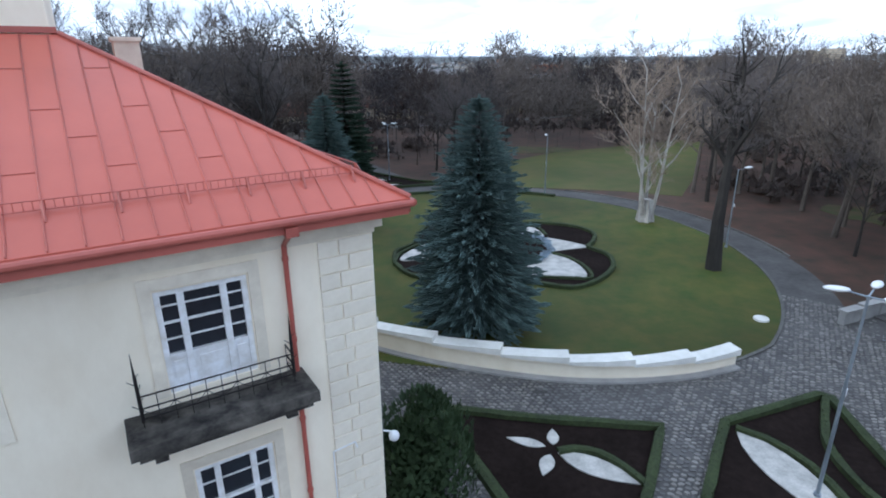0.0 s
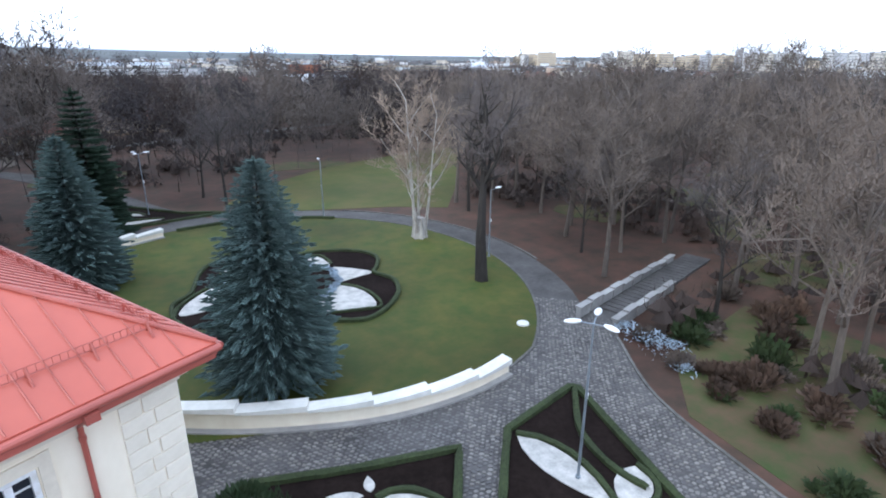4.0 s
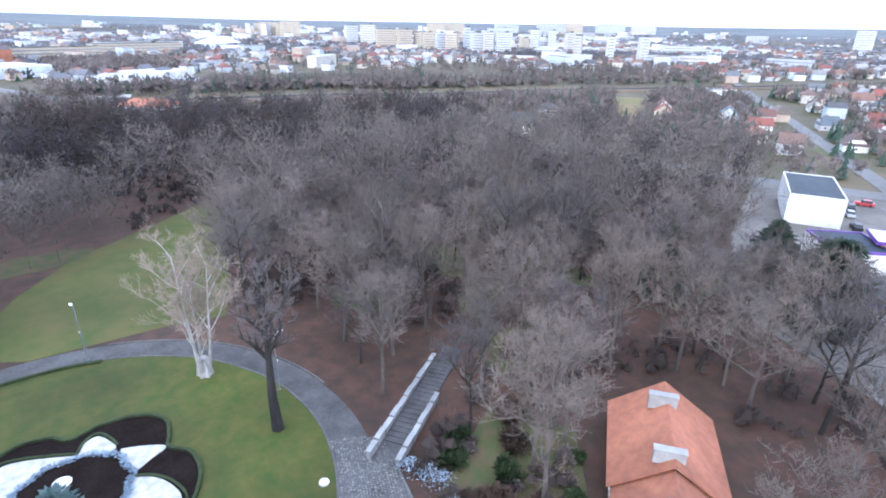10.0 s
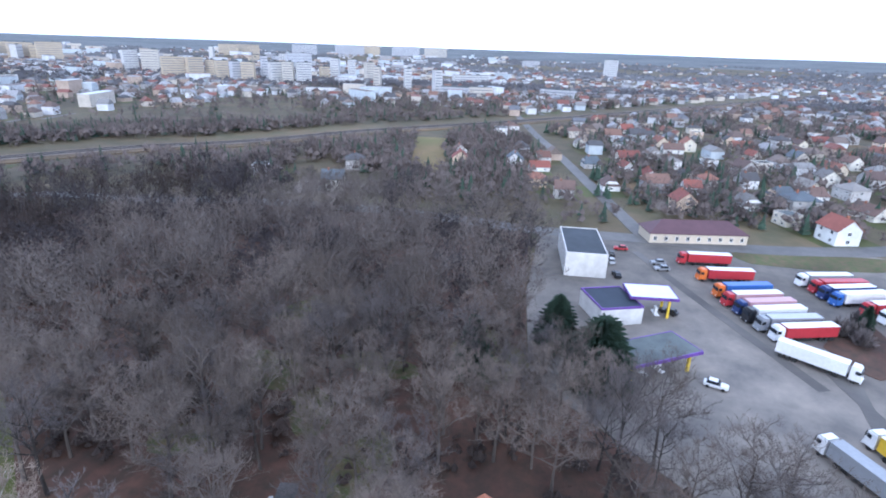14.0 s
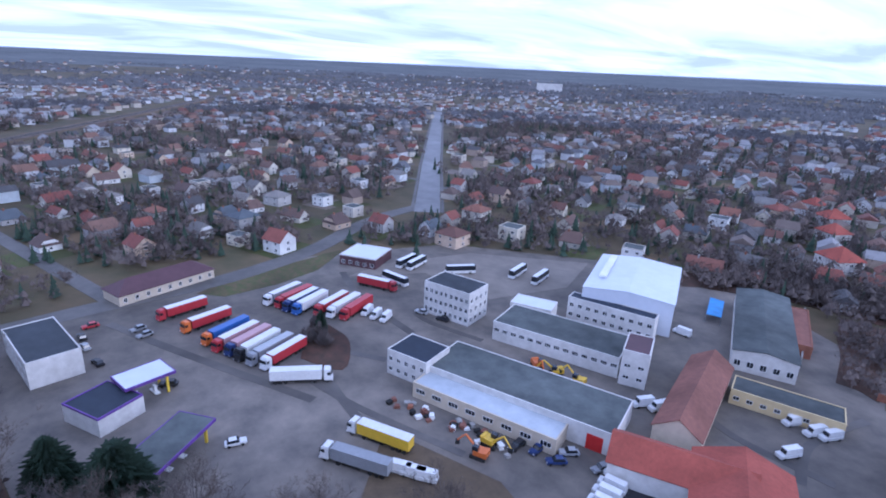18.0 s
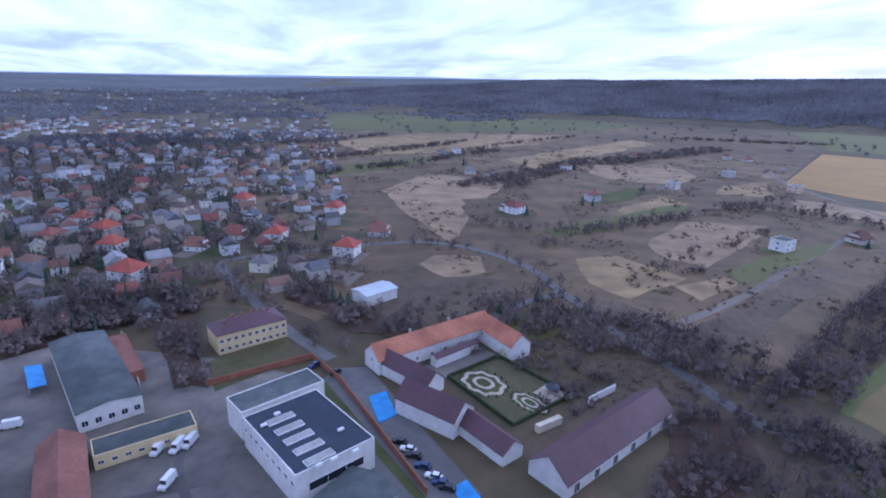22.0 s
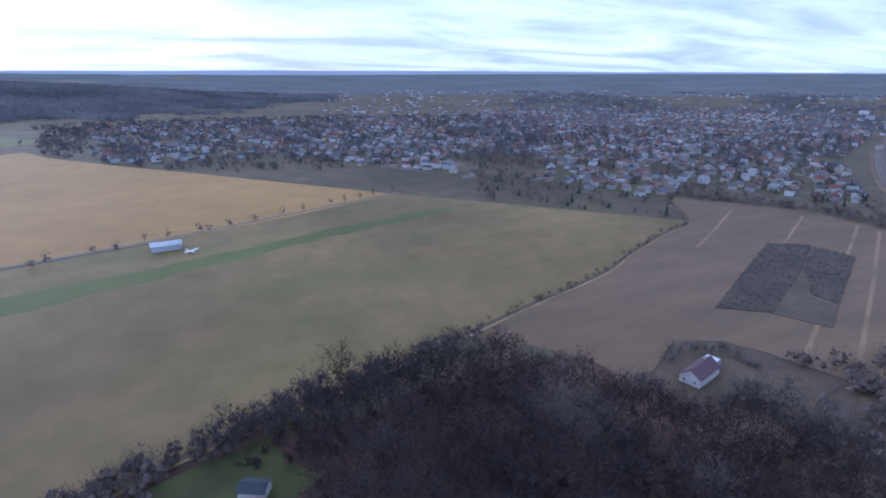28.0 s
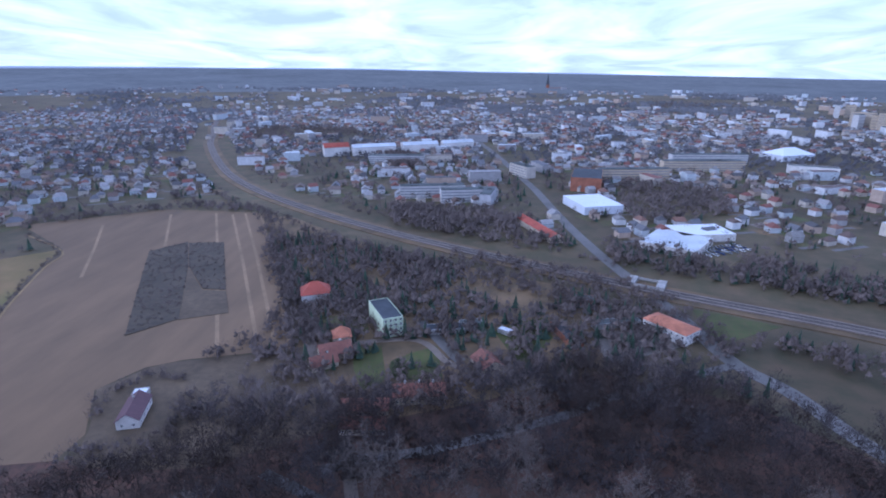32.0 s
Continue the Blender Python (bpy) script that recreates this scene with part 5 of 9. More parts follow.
rr = random.Random(77)
for k in range(34):
    x, y = rr.uniform(27.5, 47), rr.uniform(10, 33)
    if abs((x - 44) * 0.41 - (y - 9) * 0.91) < 7.2 or abs((x - 40) * 0.37 - (y - 37.4) * 0.93) < 3 or math.hypot(x - CX, y - CY) < 33 or x < 27 + 0.08 * y and y > 22:
        continue
    r = rr.uniform(0.7, 1.7)
    bush("bramble_bush", x, y, r, r * rr.uniform(0.6, 1.3), GREEN_BUSH if k % 5 == 0 else BRAMBLE if k % 2 else TWIGS, 100 + k, "low dark evergreen scrub beside the drive" if k % 5 == 0 else "tangled bare brown scrub beside the drive", n=420)

for k, (x, y, rx, ry) in enumerate(((58, 34, 9, 5), (66, 48, 7, 4), (74, 62, 8, 5), (84, 44, 9, 4), (52, 62, 6, 4), (100, 70, 10, 5), (20, 118, 10, 5), (-20, 120, 9, 5))):
    area("rough_grass", ragged(gravel_shape(x, y, rx, ry, 30 * k, 12), 200 + k), -0.3, 0.04 + 0.002 * k, ROUGH, "patch of rough green grass among leaf litter", "grass")


# ---- buildings ----
PALE_GREEN = material("pale_green_render", (0.52, 0.60, 0.42), (0.46, 0.53, 0.37), scale=0.6, large=0.12, world_space=True)
window_cache = {}


def window_mesh(w, h, cols=2, rows=1, frame_mat=None):
    key = (round(w, 2), round(h, 2), cols, rows, frame_mat.name if frame_mat else "")
    if key not in window_cache:
        bm = bmesh.new()
        # one casting: a proud frame whose cells step back to the glass
        t = 0.09
        xs = sorted({-w / 2, w / 2} | {-w / 2 + t, w / 2 - t} | {-w / 2 + w * i / cols + q for i in range(1, cols) for q in (-0.035, 0.035)})
        zs = sorted({-h / 2, h / 2} | {-h / 2 + t, h / 2 - t} | {-h / 2 + h * i / rows + q for i in range(1, rows) for q in (-0.03, 0.03)})
        grid = [[bm.verts.new((x, -0.06, z)) for x in xs] for z in zs]
        holes = []
        for j in range(len(zs) - 1):
            for i in range(len(xs) - 1):
                f = bm.faces.new((grid[j][i], grid[j][i + 1], grid[j + 1][i + 1], grid[j + 1][i]))
                if i % 2 and j % 2:
                    holes.append(f)
        back = bmesh.ops.extrude_edge_only(bm, edges=[q for q in bm.edges if q.is_boundary])["geom"]
        for v in back:
            if isinstance(v, bmesh.types.BMVert):
                v.co.y = 0.05
        r = bmesh.ops.inset_individual(bm, faces=holes, thickness=0.012, depth=-0.05)
        for f in holes:
            f.material_index = 1
        bmesh.ops.recalc_face_normals(bm, faces=bm.faces)
        me = bpy.data.meshes.new("window")
        bm.to_mesh(me); bm.free()
        me.materials.append(frame_mat or WHITE_PAINT); me.materials.append(GLASS_DARK)
        window_cache[key] = me
    return window_cache[key]


def put_windows(parent, L, W, specs):
    """specs: side, count, rows, width, height, first sill, storey height[, from, to][, frame]."""
    for s in specs:
        side, n, rows, w, h, z0, dz = s[:7]
        lo, hi = s[7:9] if len(s) > 8 else (0.0, 1.0)
        fm = s[9] if len(s) > 9 else None
        span, off, rot = {"S": (L, W, 0), "N": (L, W, 180), "E": (W, L, 90), "W": (W, L, 270)}[side]
        me = window_mesh(w, h, 2 if w < 1.8 else 3, 1, fm)
        for r in range(rows):
            for i in range(n):
                u = -span / 2 + span * (lo + (hi - lo) * (i + 0.5) / n)
                ob = new("window", me)
                ob.parent = parent
                ob.matrix_basis = pose(0, 0, 0, 0, 0, rot) @ pose(u, -off / 2 - 0.01, z0 + r * dz + h / 2)


def roof_body(bm, kind, L, W, h, rise, over, thick=0.18):
    """A pitched roof over L x W, its eaves at h; the ridge runs along x."""
    lx, wy = L / 2 + over, W / 2 + over
    inset = {"gable": 0.0, "hip": min(wy, lx * 0.95), "half": wy * 0.4}[kind]
    drop = rise * over / (W / 2)
    e, rdg = h - drop, h + rise
    lo = [(-lx, -wy), (lx, -wy), (lx, wy), (-lx, wy)]
    v0 = [bm.verts.new((x, y, e)) for x, y in lo]
    v1 = [bm.verts.new((x, y, e + thick)) for x, y in lo]
    a, b = bm.verts.new((-lx + inset, 0, rdg + thick)), bm.verts.new((lx - inset, 0, rdg + thick))
    a0, b0 = bm.verts.new((-lx + inset, 0, rdg)), bm.verts.new((lx - inset, 0, rdg))
    for f in ((v1[0], v1[1], b, a), (v1[2], v1[3], a, b), (v0[1], v0[0], a0, b0), (v0[3], v0[2], b0, a0),
              (v0[0], v0[1], v1[1], v1[0]), (v0[2], v0[3], v1[3], v1[2])):
        bm.faces.new(f)
    if inset > 0.01:
        for i, j, t, u in ((1, 2, b, b0), (3, 0, a, a0)):
            bm.faces.new((v1[i], v1[j], t)); bm.faces.new((v0[j], v0[i], u)); bm.faces.new((v0[i], v0[j], v1[j], v1[i]))
    else:
        for i, j, t, u in ((1, 2, b, b0), (3, 0, a, a0)):
            bm.faces.new((v0[i], v1[i], t, u)); bm.faces.new((v1[j], v0[j], u, t))


def building(name, label, category, cx, cy, L, W, rot, h, wall, roof="flat", roof_mat=None, rise=2.5, over=0.4, windows=(), chimneys=(), group="", z=0.0, parapet=None):
    b = empty(name, pose(cx, cy, z, 0, 0, rot), label, category, group)
    bm = bmesh.new()
    if roof == "flat":
        box(bm, 0, 0, (h - 0.3) / 2 - 0.3, L, W, h - 0.3 + 0.6)
        part("wall", bm, wall, b)
        bm = bmesh.new()
        t = 0.3
        for s in (-1, 1):
            box(bm, s * (L - t) / 2, 0, h - 0.08, t, W, 0.5)
            box(bm, 0, s * (W - t) / 2, h - 0.08, L - 2 * t, t, 0.5)
        part("parapet", bm, parapet or wall, b)
        bm = bmesh.new()
        box(bm, 0, 0, h - 0.12, L - 2 * t - 0.02, W - 2 * t - 0.02, 0.22)
        part("roof", bm, roof_mat, b)
    else:
        box(bm, 0, 0, h / 2 - 0.3, L, W, h + 0.6)
        if roof != "hip":
            for s in (-1, 1):
                x0, x1 = s * (L / 2), s * (L / 2 - 0.3)
                cut = 0.55 if roof == "half" else 1.0
                yy = W / 2 * (1 - cut) if roof == "half" else 0.0
                pts = [(-W / 2, h), (W / 2, h), (yy, h + rise * cut), (-yy, h + rise * cut)] if yy else [(-W / 2, h), (W / 2, h), (0, h + rise)]
                vs0, vs1 = [bm.verts.new((x0, y, z_)) for y, z_ in pts], [bm.verts.new((x1, y, z_)) for y, z_ in pts]
                bm.faces.new(vs0 if s > 0 else vs0[::-1]); bm.faces.new(vs1[::-1] if s > 0 else vs1)
        part("wall", bm, wall, b)
        bm = bmesh.new()
        roof_body(bm, roof, L, W, h, rise, over)
        part("roof", bm, roof_mat, b)
    put_windows(b, L, W, windows)
    for x, y, top in chimneys:
        bm = bmesh.new()
        base = h - 0.3 if roof == "flat" else h + rise * max(0, 1 - abs(y) / (W / 2)) - 0.4
        wide = 2.8 if name == "park_cottage" else 1.1 if wall is BEIGE_WALL else 0.7
        box(bm, x, y, (base + top) / 2, 0.7, wide, top - base)
        box(bm, x, y, top + 0.05, 0.85, wide + 0.15, 0.12)
        part("chimney", bm, BRICK if wall not in (WHITE_WALL, BEIGE_WALL) else CONCRETE, b)
    return b


def by_corners(a, b, c):
    """Centre, length a-b, width b-c and turn of a rectangle from three of its corners."""
    a, b, c = Vector(a), Vector(b), Vector(c)
    m = (a + c) / 2
    d = b - a
    L = d.length
    nrm = Vector((-d.y, d.x)).normalized()
    return m.x, m.y, L, abs((c - b).dot(nrm)), math.degrees(math.atan2(d.y, d.x))


def cbuilding(name, label, category, corners, h, wall, **kw):
    return building(name, label, category, *by_corners(*corners), h, wall, **kw)


# depot and filling station
cbuilding("filling_station_house", "white flat-roofed shop building of a filling station", "building", ((167.3, 23.1), (144.4, 17.4), (150.7, 7.1)), 7, WHITE_WALL, roof_mat=BITUMEN, windows=[("S", 6, 2, 1.6, 1.2, 1.0, 3.0), ("N", 6, 2, 1.6, 1.2, 1.0, 3.0)])
cbuilding("station_kiosk", "low kiosk with navy roof and purple fascia", "building", ((129.5, 10.1), (135.0, 1.1), (123.6, -2.8)), 4.5, WHITE_WALL, roof_mat=NAVY_ROOF, parapet=PURPLE, windows=[("E", 4, 1, 1.8, 1.6, 1.0, 3)])
cbuilding("office_block", "white three-storey flat-roofed office block", "building", ((139.0, -87.3), (123.0, -93.6), (128.1, -103.7)), 11, WHITE_WALL, roof_mat=BITUMEN, windows=[("S", 9, 3, 1.2, 1.5, 1.2, 3.2), ("N", 9, 3, 1.2, 1.5, 1.2, 3.2), ("E", 4, 3, 1.2, 1.5, 1.2, 3.2), ("W", 4, 3, 1.2, 1.5, 1.2, 3.2)])
cbuilding("workshop_office", "white two-storey head building with dark flat roof", "building", ((112.3, -59.1), (101.0, -63.9), (105.3, -73.8)), 7, WHITE_WALL, roof_mat=NAVY_ROOF, windows=[("N", 5, 2, 1.2, 1.3, 1.2, 2.9), ("S", 5, 2, 1.2, 1.3, 1.2, 2.9), ("W", 3, 2, 1.2, 1.3, 1.2, 2.9)])
cbuilding("workshop", "long workshop with dark grey felt roof", "building", ((102.7, -65.1), (59.1, -84.7), (66.0, -98.8)), 5.5, WHITE_WALL, roof_mat=BITUMEN_GREY)
cbuilding("garage_row", "row of garages with pale sheet roof and beige bays", "building", ((99.3, -59.5), (65.5, -74.4), (69.1, -80.8)), 4, BEIGE_WALL, roof_mat=PALE_TIN, windows=[("N", 8, 1, 2.6, 1.3, 1.6, 3, 0, 1), ("S", 8, 1, 2.6, 1.3, 1.6, 3)])
cbuilding("long_depot", "long depot building with dark felt roof and white bays", "building", ((113.3, -95.3), (79.6, -111.1), (86.4, -124.6)), 6, WHITE_WALL, roof_mat=BITUMEN_GREY, windows=[("N", 14, 1, 1.8, 1.2, 3.0, 3, 0.1, 0.98), ("S", 14, 1, 1.8, 1.2, 3.0, 3)])
cbuilding("stair_turret", "white and brick stair turret with maroon roof", "building", ((78.4, -109.2), (72.6, -112.6), (77.8, -122.5)), 10, WHITE_WALL, roof_mat=MAROON_TIN, windows=[("N", 2, 2, 1.6, 1.0, 2.0, 3.4), ("S", 2, 2, 1.6, 1.0, 2.0, 3.4)])
cbuilding("big_hall", "large white sheet-metal hall with shallow pitched roof", "hall", ((112.6, -132.2), (132, -164.5), (105.8, -175.4)), 11.0, HALL_TIN, roof="gable", roof_mat=HALL_TIN, rise=1.3, over=0.2)
cbuilding("hall_office_building", "white two-storey office front of the hall with a dark blue roof", "building", ((113.5, -126.5), (88.0, -137.0), (90.0, -141.5)), 7.6, WHITE_WALL, roof_mat=NAVY_ROOF, windows=[("N", 10, 2, 1.5, 1.3, 1.2, 3.3), ("S", 10, 2, 1.5, 1.3, 1.2, 3.3)])
cbuilding("market_shop", "low shop with white roof and maroon walls", "building", ((192.1, -79.9), (201.5, -92.0), (190.3, -103.0)), 4.2, MAROON_TIN, roof_mat=HALL_TIN, parapet=WHITE_WALL, windows=[("N", 6, 1, 1.6, 1.5, 0.8, 3), ("W", 5, 1, 1.6, 1.5, 0.8, 3)])
cbuilding("grey_shed", "shed with grey pitched felt roof beside the hall", "building", ((5.0, -103.0), (-4.0, -112.0), (-13.0, -101.0)), 4.0, CONCRETE, roof="gable", roof_mat=BITUMEN_GREY, rise=1.6)
cbuilding("small_white_shed", "small white flat-roofed annexe", "building", ((123.8, -110.8), (127.9, -117.7), (115.6, -123.8)), 5, WHITE_WALL, roof_mat=HALL_TIN)
cbuilding("long_store", "long old store with grey felt roof", "building", ((67.1, -143.3), (92.0, -190.0), (78.5, -198.8)), 6, WHITE_WALL, roof="gable", roof_mat=BITUMEN_GREY, rise=1.2, over=0.3, windows=[("W", 5, 1, 1.7, 1.8, 1.6, 3), ("E", 4, 1, 1.7, 1.8, 1.6, 3)])
cbuilding("brown_lean_to", "low shed with brown roof", "building", ((57.6, -170.0), (71.5, -198.6), (78.1, -196.4)), 4, BRICK, roof_mat=TILE_OLD)
cbuilding("long_tiled_barn", "long old barn with weathered red-brown tile roof", "building", ((58.4, -96.1), (72.2, -132.4), (62.7, -135.7)), 5, BEIGE_WALL, roof="gable", roof_mat=TILE_OLD, rise=3.4)
cbuilding("red_roof_house", "depot house with bright red tile roof", "building", ((60.7, -87.7), (38.3, -101.1), (33.6, -90.9)), 5, WHITE_WALL, roof="gable", roof_mat=TILE_RED, rise=3.2)
cbuilding("red_roof_wing", "wing with bright red tile roof", "building", ((22.1, -86.2), (33.5, -105.5), (48.9, -96.6)), 5, WHITE_WALL, roof="gable", roof_mat=TILE_RED, rise=3.4)
cbuilding("yellow_workshop", "low yellow workshop with dark felt roof", "building", ((58.3, -127.0), (36.2, -136.2), (38.8, -143.9)), 4, YELLOW_WALL, roof_mat=BITUMEN_GREY, windows=[("N", 8, 1, 1.4, 1.1, 1.4, 3), ("S", 8, 1, 1.4, 1.1, 1.4, 3)])
cbuilding("navy_roof_hall", "white hall with navy roof and skylights", "hall", ((23.2, -129.8), (9.3, -104.6), (-9.5, -115.0)), 9, WHITE_WALL, roof_mat=NAVY_ROOF, windows=[("S", 9, 1, 1.6, 1.2, 5.5, 3), ("N", 9, 1, 1.6, 1.2, 5.5, 3), ("E", 1, 1, 15, 2.4, 3.0, 3)])
cbuilding("hall_annexe", "white annexe with grey felt roof", "building", ((24.8, -132.0), (3.0, -144.6), (6.2, -154.0)), 8.6, WHITE_WALL, roof_mat=BITUMEN_GREY)
cbuilding("school", "yellow two-storey house with maroon roof", "building", ((42.5, -194.7), (20.0, -205.6), (15.7, -194.0)), 7.5, YELLOW_WALL, roof="hip", roof_mat=MAROON_TIN, rise=2.6, chimneys=[(-8.5, -1.2, 10.2), (-5.0, 0.4, 11.2), (-1.5, 0.4, 11.2), (1.8, 0.4, 11.2), (5.2, 0.4, 11.2), (8.5, 1.2, 10.2)], windows=[("S", 10, 2, 1.4, 1.5, 1.0, 3.3), ("N", 10, 2, 1.4, 1.5, 1.0, 3.3)])
cbuilding("pale_shed", "shed with pale blue-grey sheet roof", "building", ((-12.7, -227.1), (-27.0, -235.4), (-29.7, -224.2)), 5, WHITE_WALL, roof="gable", roof_mat=PALE_TIN, rise=1.0)
cbuilding("roadside_house", "long single-storey house with maroon roof by the road", "house", ((187.2, -3.8), (199.5, -34.6), (209.3, -30.9)), 3.6, BEIGE_WALL, roof="hip", roof_mat=MAROON_TIN, rise=3.2, windows=[("N", 9, 1, 1.2, 1.5, 1.0, 3), ("S", 9, 1, 1.2, 1.5, 1.0, 3)])
# manor farm
cbuilding("manor_wing", "long white manor range with orange tile roof", "building", ((-12.2, -168.2), (-57.3, -188.3), (-60.2, -179.5)), 5.5, WHITE_WALL, roof="gable", roof_mat=TILE_ORANGE, rise=4.2, chimneys=[(8, 0.5, 10.6), (-9, 0.5, 10.6)], windows=[("N", 8, 1, 1.1, 1.3, 1.2, 3), ("S", 8, 1, 1.1, 1.3, 1.2, 3)])
cbuilding("manor_cross_wing", "white cross wing with orange tile roof", "building", ((-54.2, -182.3), (-62.0, -160.7), (-70.2, -163.9)), 5.5, WHITE_WALL, roof="gable", roof_mat=TILE_ORANGE, rise=4.0)
cbuilding("manor_range", "white range with maroon roof", "building", ((-14.1, -163.4), (-28.7, -143.0), (-34.7, -148.0)), 4.5, WHITE_WALL, roof="gable", roof_mat=MAROON_TIN, rise=3.2)
cbuilding("manor_house", "white gabled house with maroon roof", "building", ((-25.7, -143.9), (-39.4, -128.4), (-31.4, -122.3)), 5.5, WHITE_WALL, roof="gable", roof_mat=MAROON_TIN, rise=4.0)
cbuilding("long_maroon_barn", "long barn with maroon sheet roof", "building", ((-52.4, -95.0), (-96.0, -117.5), (-90.6, -128.0)), 4.2, WHITE_WALL, roof="gable", roof_mat=MAROON_TIN, rise=4.6, windows=[("S", 6, 1, 2.2, 2.8, 0.1, 3), ("N", 6, 1, 1.2, 1.2, 1.4, 3)])
cbuilding("manor_stable", "low white stable range with maroon roof", "building", ((-33.2, -125.3), (-41.3, -108.9), (-48.0, -112.2)), 3.6, WHITE_WALL, roof="gable", roof_mat=MAROON_TIN, rise=2.8)
# north side
farm = building("farmhouse", "old farmhouse with maroon sheet roof in a copse within the field", "house", -134, 177.5, 17, 8.5, 106, 3.8, WHITE_WALL, roof="gable", roof_mat=MAROON_TIN, rise=3.0, windows=[("W", 2, 1, 1.1, 1.3, 1.1, 3), ("S", 4, 1, 1.1, 1.3, 1.1, 3), ("N", 4, 1, 1.1, 1.3, 1.1, 3)], chimneys=[(3, 0.4, 7.6)])
building("farm_shed", "low shed with a pale sheet roof behind the farmhouse", "shed", -139.5, 190.5, 6, 6, 106, 2.8, CONCRETE, roof_mat=HALL_TIN)
building("garden_row_house", "long low house with weathered red-brown roof among gardens", "house", -20.5, 199, 22, 9, 8, 4.2, BEIGE_WALL, roof="gable", roof_mat=TILE_OLD, rise=3.4, chimneys=[(-6, 0.3, 8.6), (0, 0.3, 8.6), (6, 0.3, 8.6)], windows=[("S", 7, 1, 1.0, 1.3, 1.0, 3)])
building("garden_row_house", "low house with weathered red-brown roof among gardens", "house", -41.5, 188, 19, 8, 6, 3.4, BEIGE_WALL, roof="gable", roof_mat=TILE_OLD, rise=3.0, windows=[("S", 6, 1, 1.0, 1.2, 1.0, 3)])
building("garden_row_house", "low house with weathered red-brown roof among gardens", "house", -40, 176.5, 18, 7.5, 4, 3.2, BEIGE_WALL, roof="gable", roof_mat=TILE_OLD, rise=2.8, windows=[("S", 6, 1, 1.0, 1.2, 1.0, 3)])
building("brown_roof_house", "house with dark brown gable roof beside parked cars", "house", 8.5, 226, 13, 11, 118, 4.0, BEIGE_WALL, roof="gable", roof_mat=TILE_OLD, rise=3.2, windows=[("S", 4, 1, 1.1, 1.2, 1.0, 3)])
building("flat_shed", "long low shed with dark felt roof", "shed", -14, 262, 22, 7, 12, 3.0, CONCRETE, roof_mat=BITUMEN)
building("flat_shed", "low shed with blue-grey felt roof", "shed", 0, 268, 12, 8, 15, 3.0, CONCRETE, roof_mat=BITUMEN_GREY)
building("flat_shed", "small shed with a pale sheet roof", "shed", 18.5, 262, 8, 4, -35, 2.6, CONCRETE, roof_mat=HALL_TIN)
building("flat_shed", "long narrow garage row with dark felt roof", "shed", 50, 260, 26, 6.5, -72, 3.2, BRICK, roof_mat=BITUMEN)
building("flat_shed", "long low store with grey felt roof", "shed", 79, 276, 27, 6, 14, 3.2, CONCRETE, roof_mat=BITUMEN_GREY)
building("flat_shed", "low brick house with grey felt roof", "shed", 66, 305, 15, 9, -15, 4.0, BRICK, roof_mat=BITUMEN_GREY)
building("pink_roof_house", "white villa with red hipped roof", "house", -94.5, 296, 17, 13, 20, 7, WHITE_WALL, roof="hip", roof_mat=TILE_RED, rise=5.5)
building("green_block", "pale green four-storey apartment block", "building", -46.5, 265, 11, 26, 28, 11, PALE_GREEN, roof_mat=BITUMEN, windows=[("S", 4, 4, 1.3, 1.4, 0.9, 2.7), ("E", 8, 4, 1.3, 1.4, 0.9, 2.7)])
building("orange_roof_house", "small house with orange tile roof", "house", -66.0, 246.1, 9, 9, 20, 5, BEIGE_WALL, roof="hip", roof_mat=TILE_ORANGE, rise=4)
building("road_office", "white two-storey house with orange-red roof by the road", "building", 105.5, 268, 25, 13, -50, 6.5, WHITE_WALL, roof="hip", roof_mat=TILE_ORANGE, rise=2.5, windows=[("S", 8, 2, 1.2, 1.4, 0.9, 3.0), ("E", 4, 2, 1.2, 1.4, 0.9, 3.0)])
# park
building("park_cottage", "cottage with orange tile roof at the edge of the park", "house", 47.3, 10.5, 12.2, 10.2, 24.4, 2.9, BEIGE_WALL, roof="gable", roof_mat=TILE_ORANGE, rise=3.6, over=0.5, chimneys=[(2.9, 0.5, 7.4), (-5.2, 0.5, 7.2)], windows=[("N", 4, 1, 1.1, 1.3, 0.9, 3), ("W", 2, 1, 1.1, 1.3, 0.9, 3)])
building("park_cottage", "lower end of the park cottage with orange tile roof", "house", 35.6, 5.2, 12.6, 9.4, 24.4, 2.7, BEIGE_WALL, roof="gable", roof_mat=TILE_ORANGE, rise=3.2, over=0.5, chimneys=[(1.6, -0.4, 6.9), (-4.0, 0.6, 6.6)], windows=[("N", 4, 1, 1.1, 1.3, 0.9, 3), ("W", 2, 1, 1.1, 1.3, 0.9, 3)])


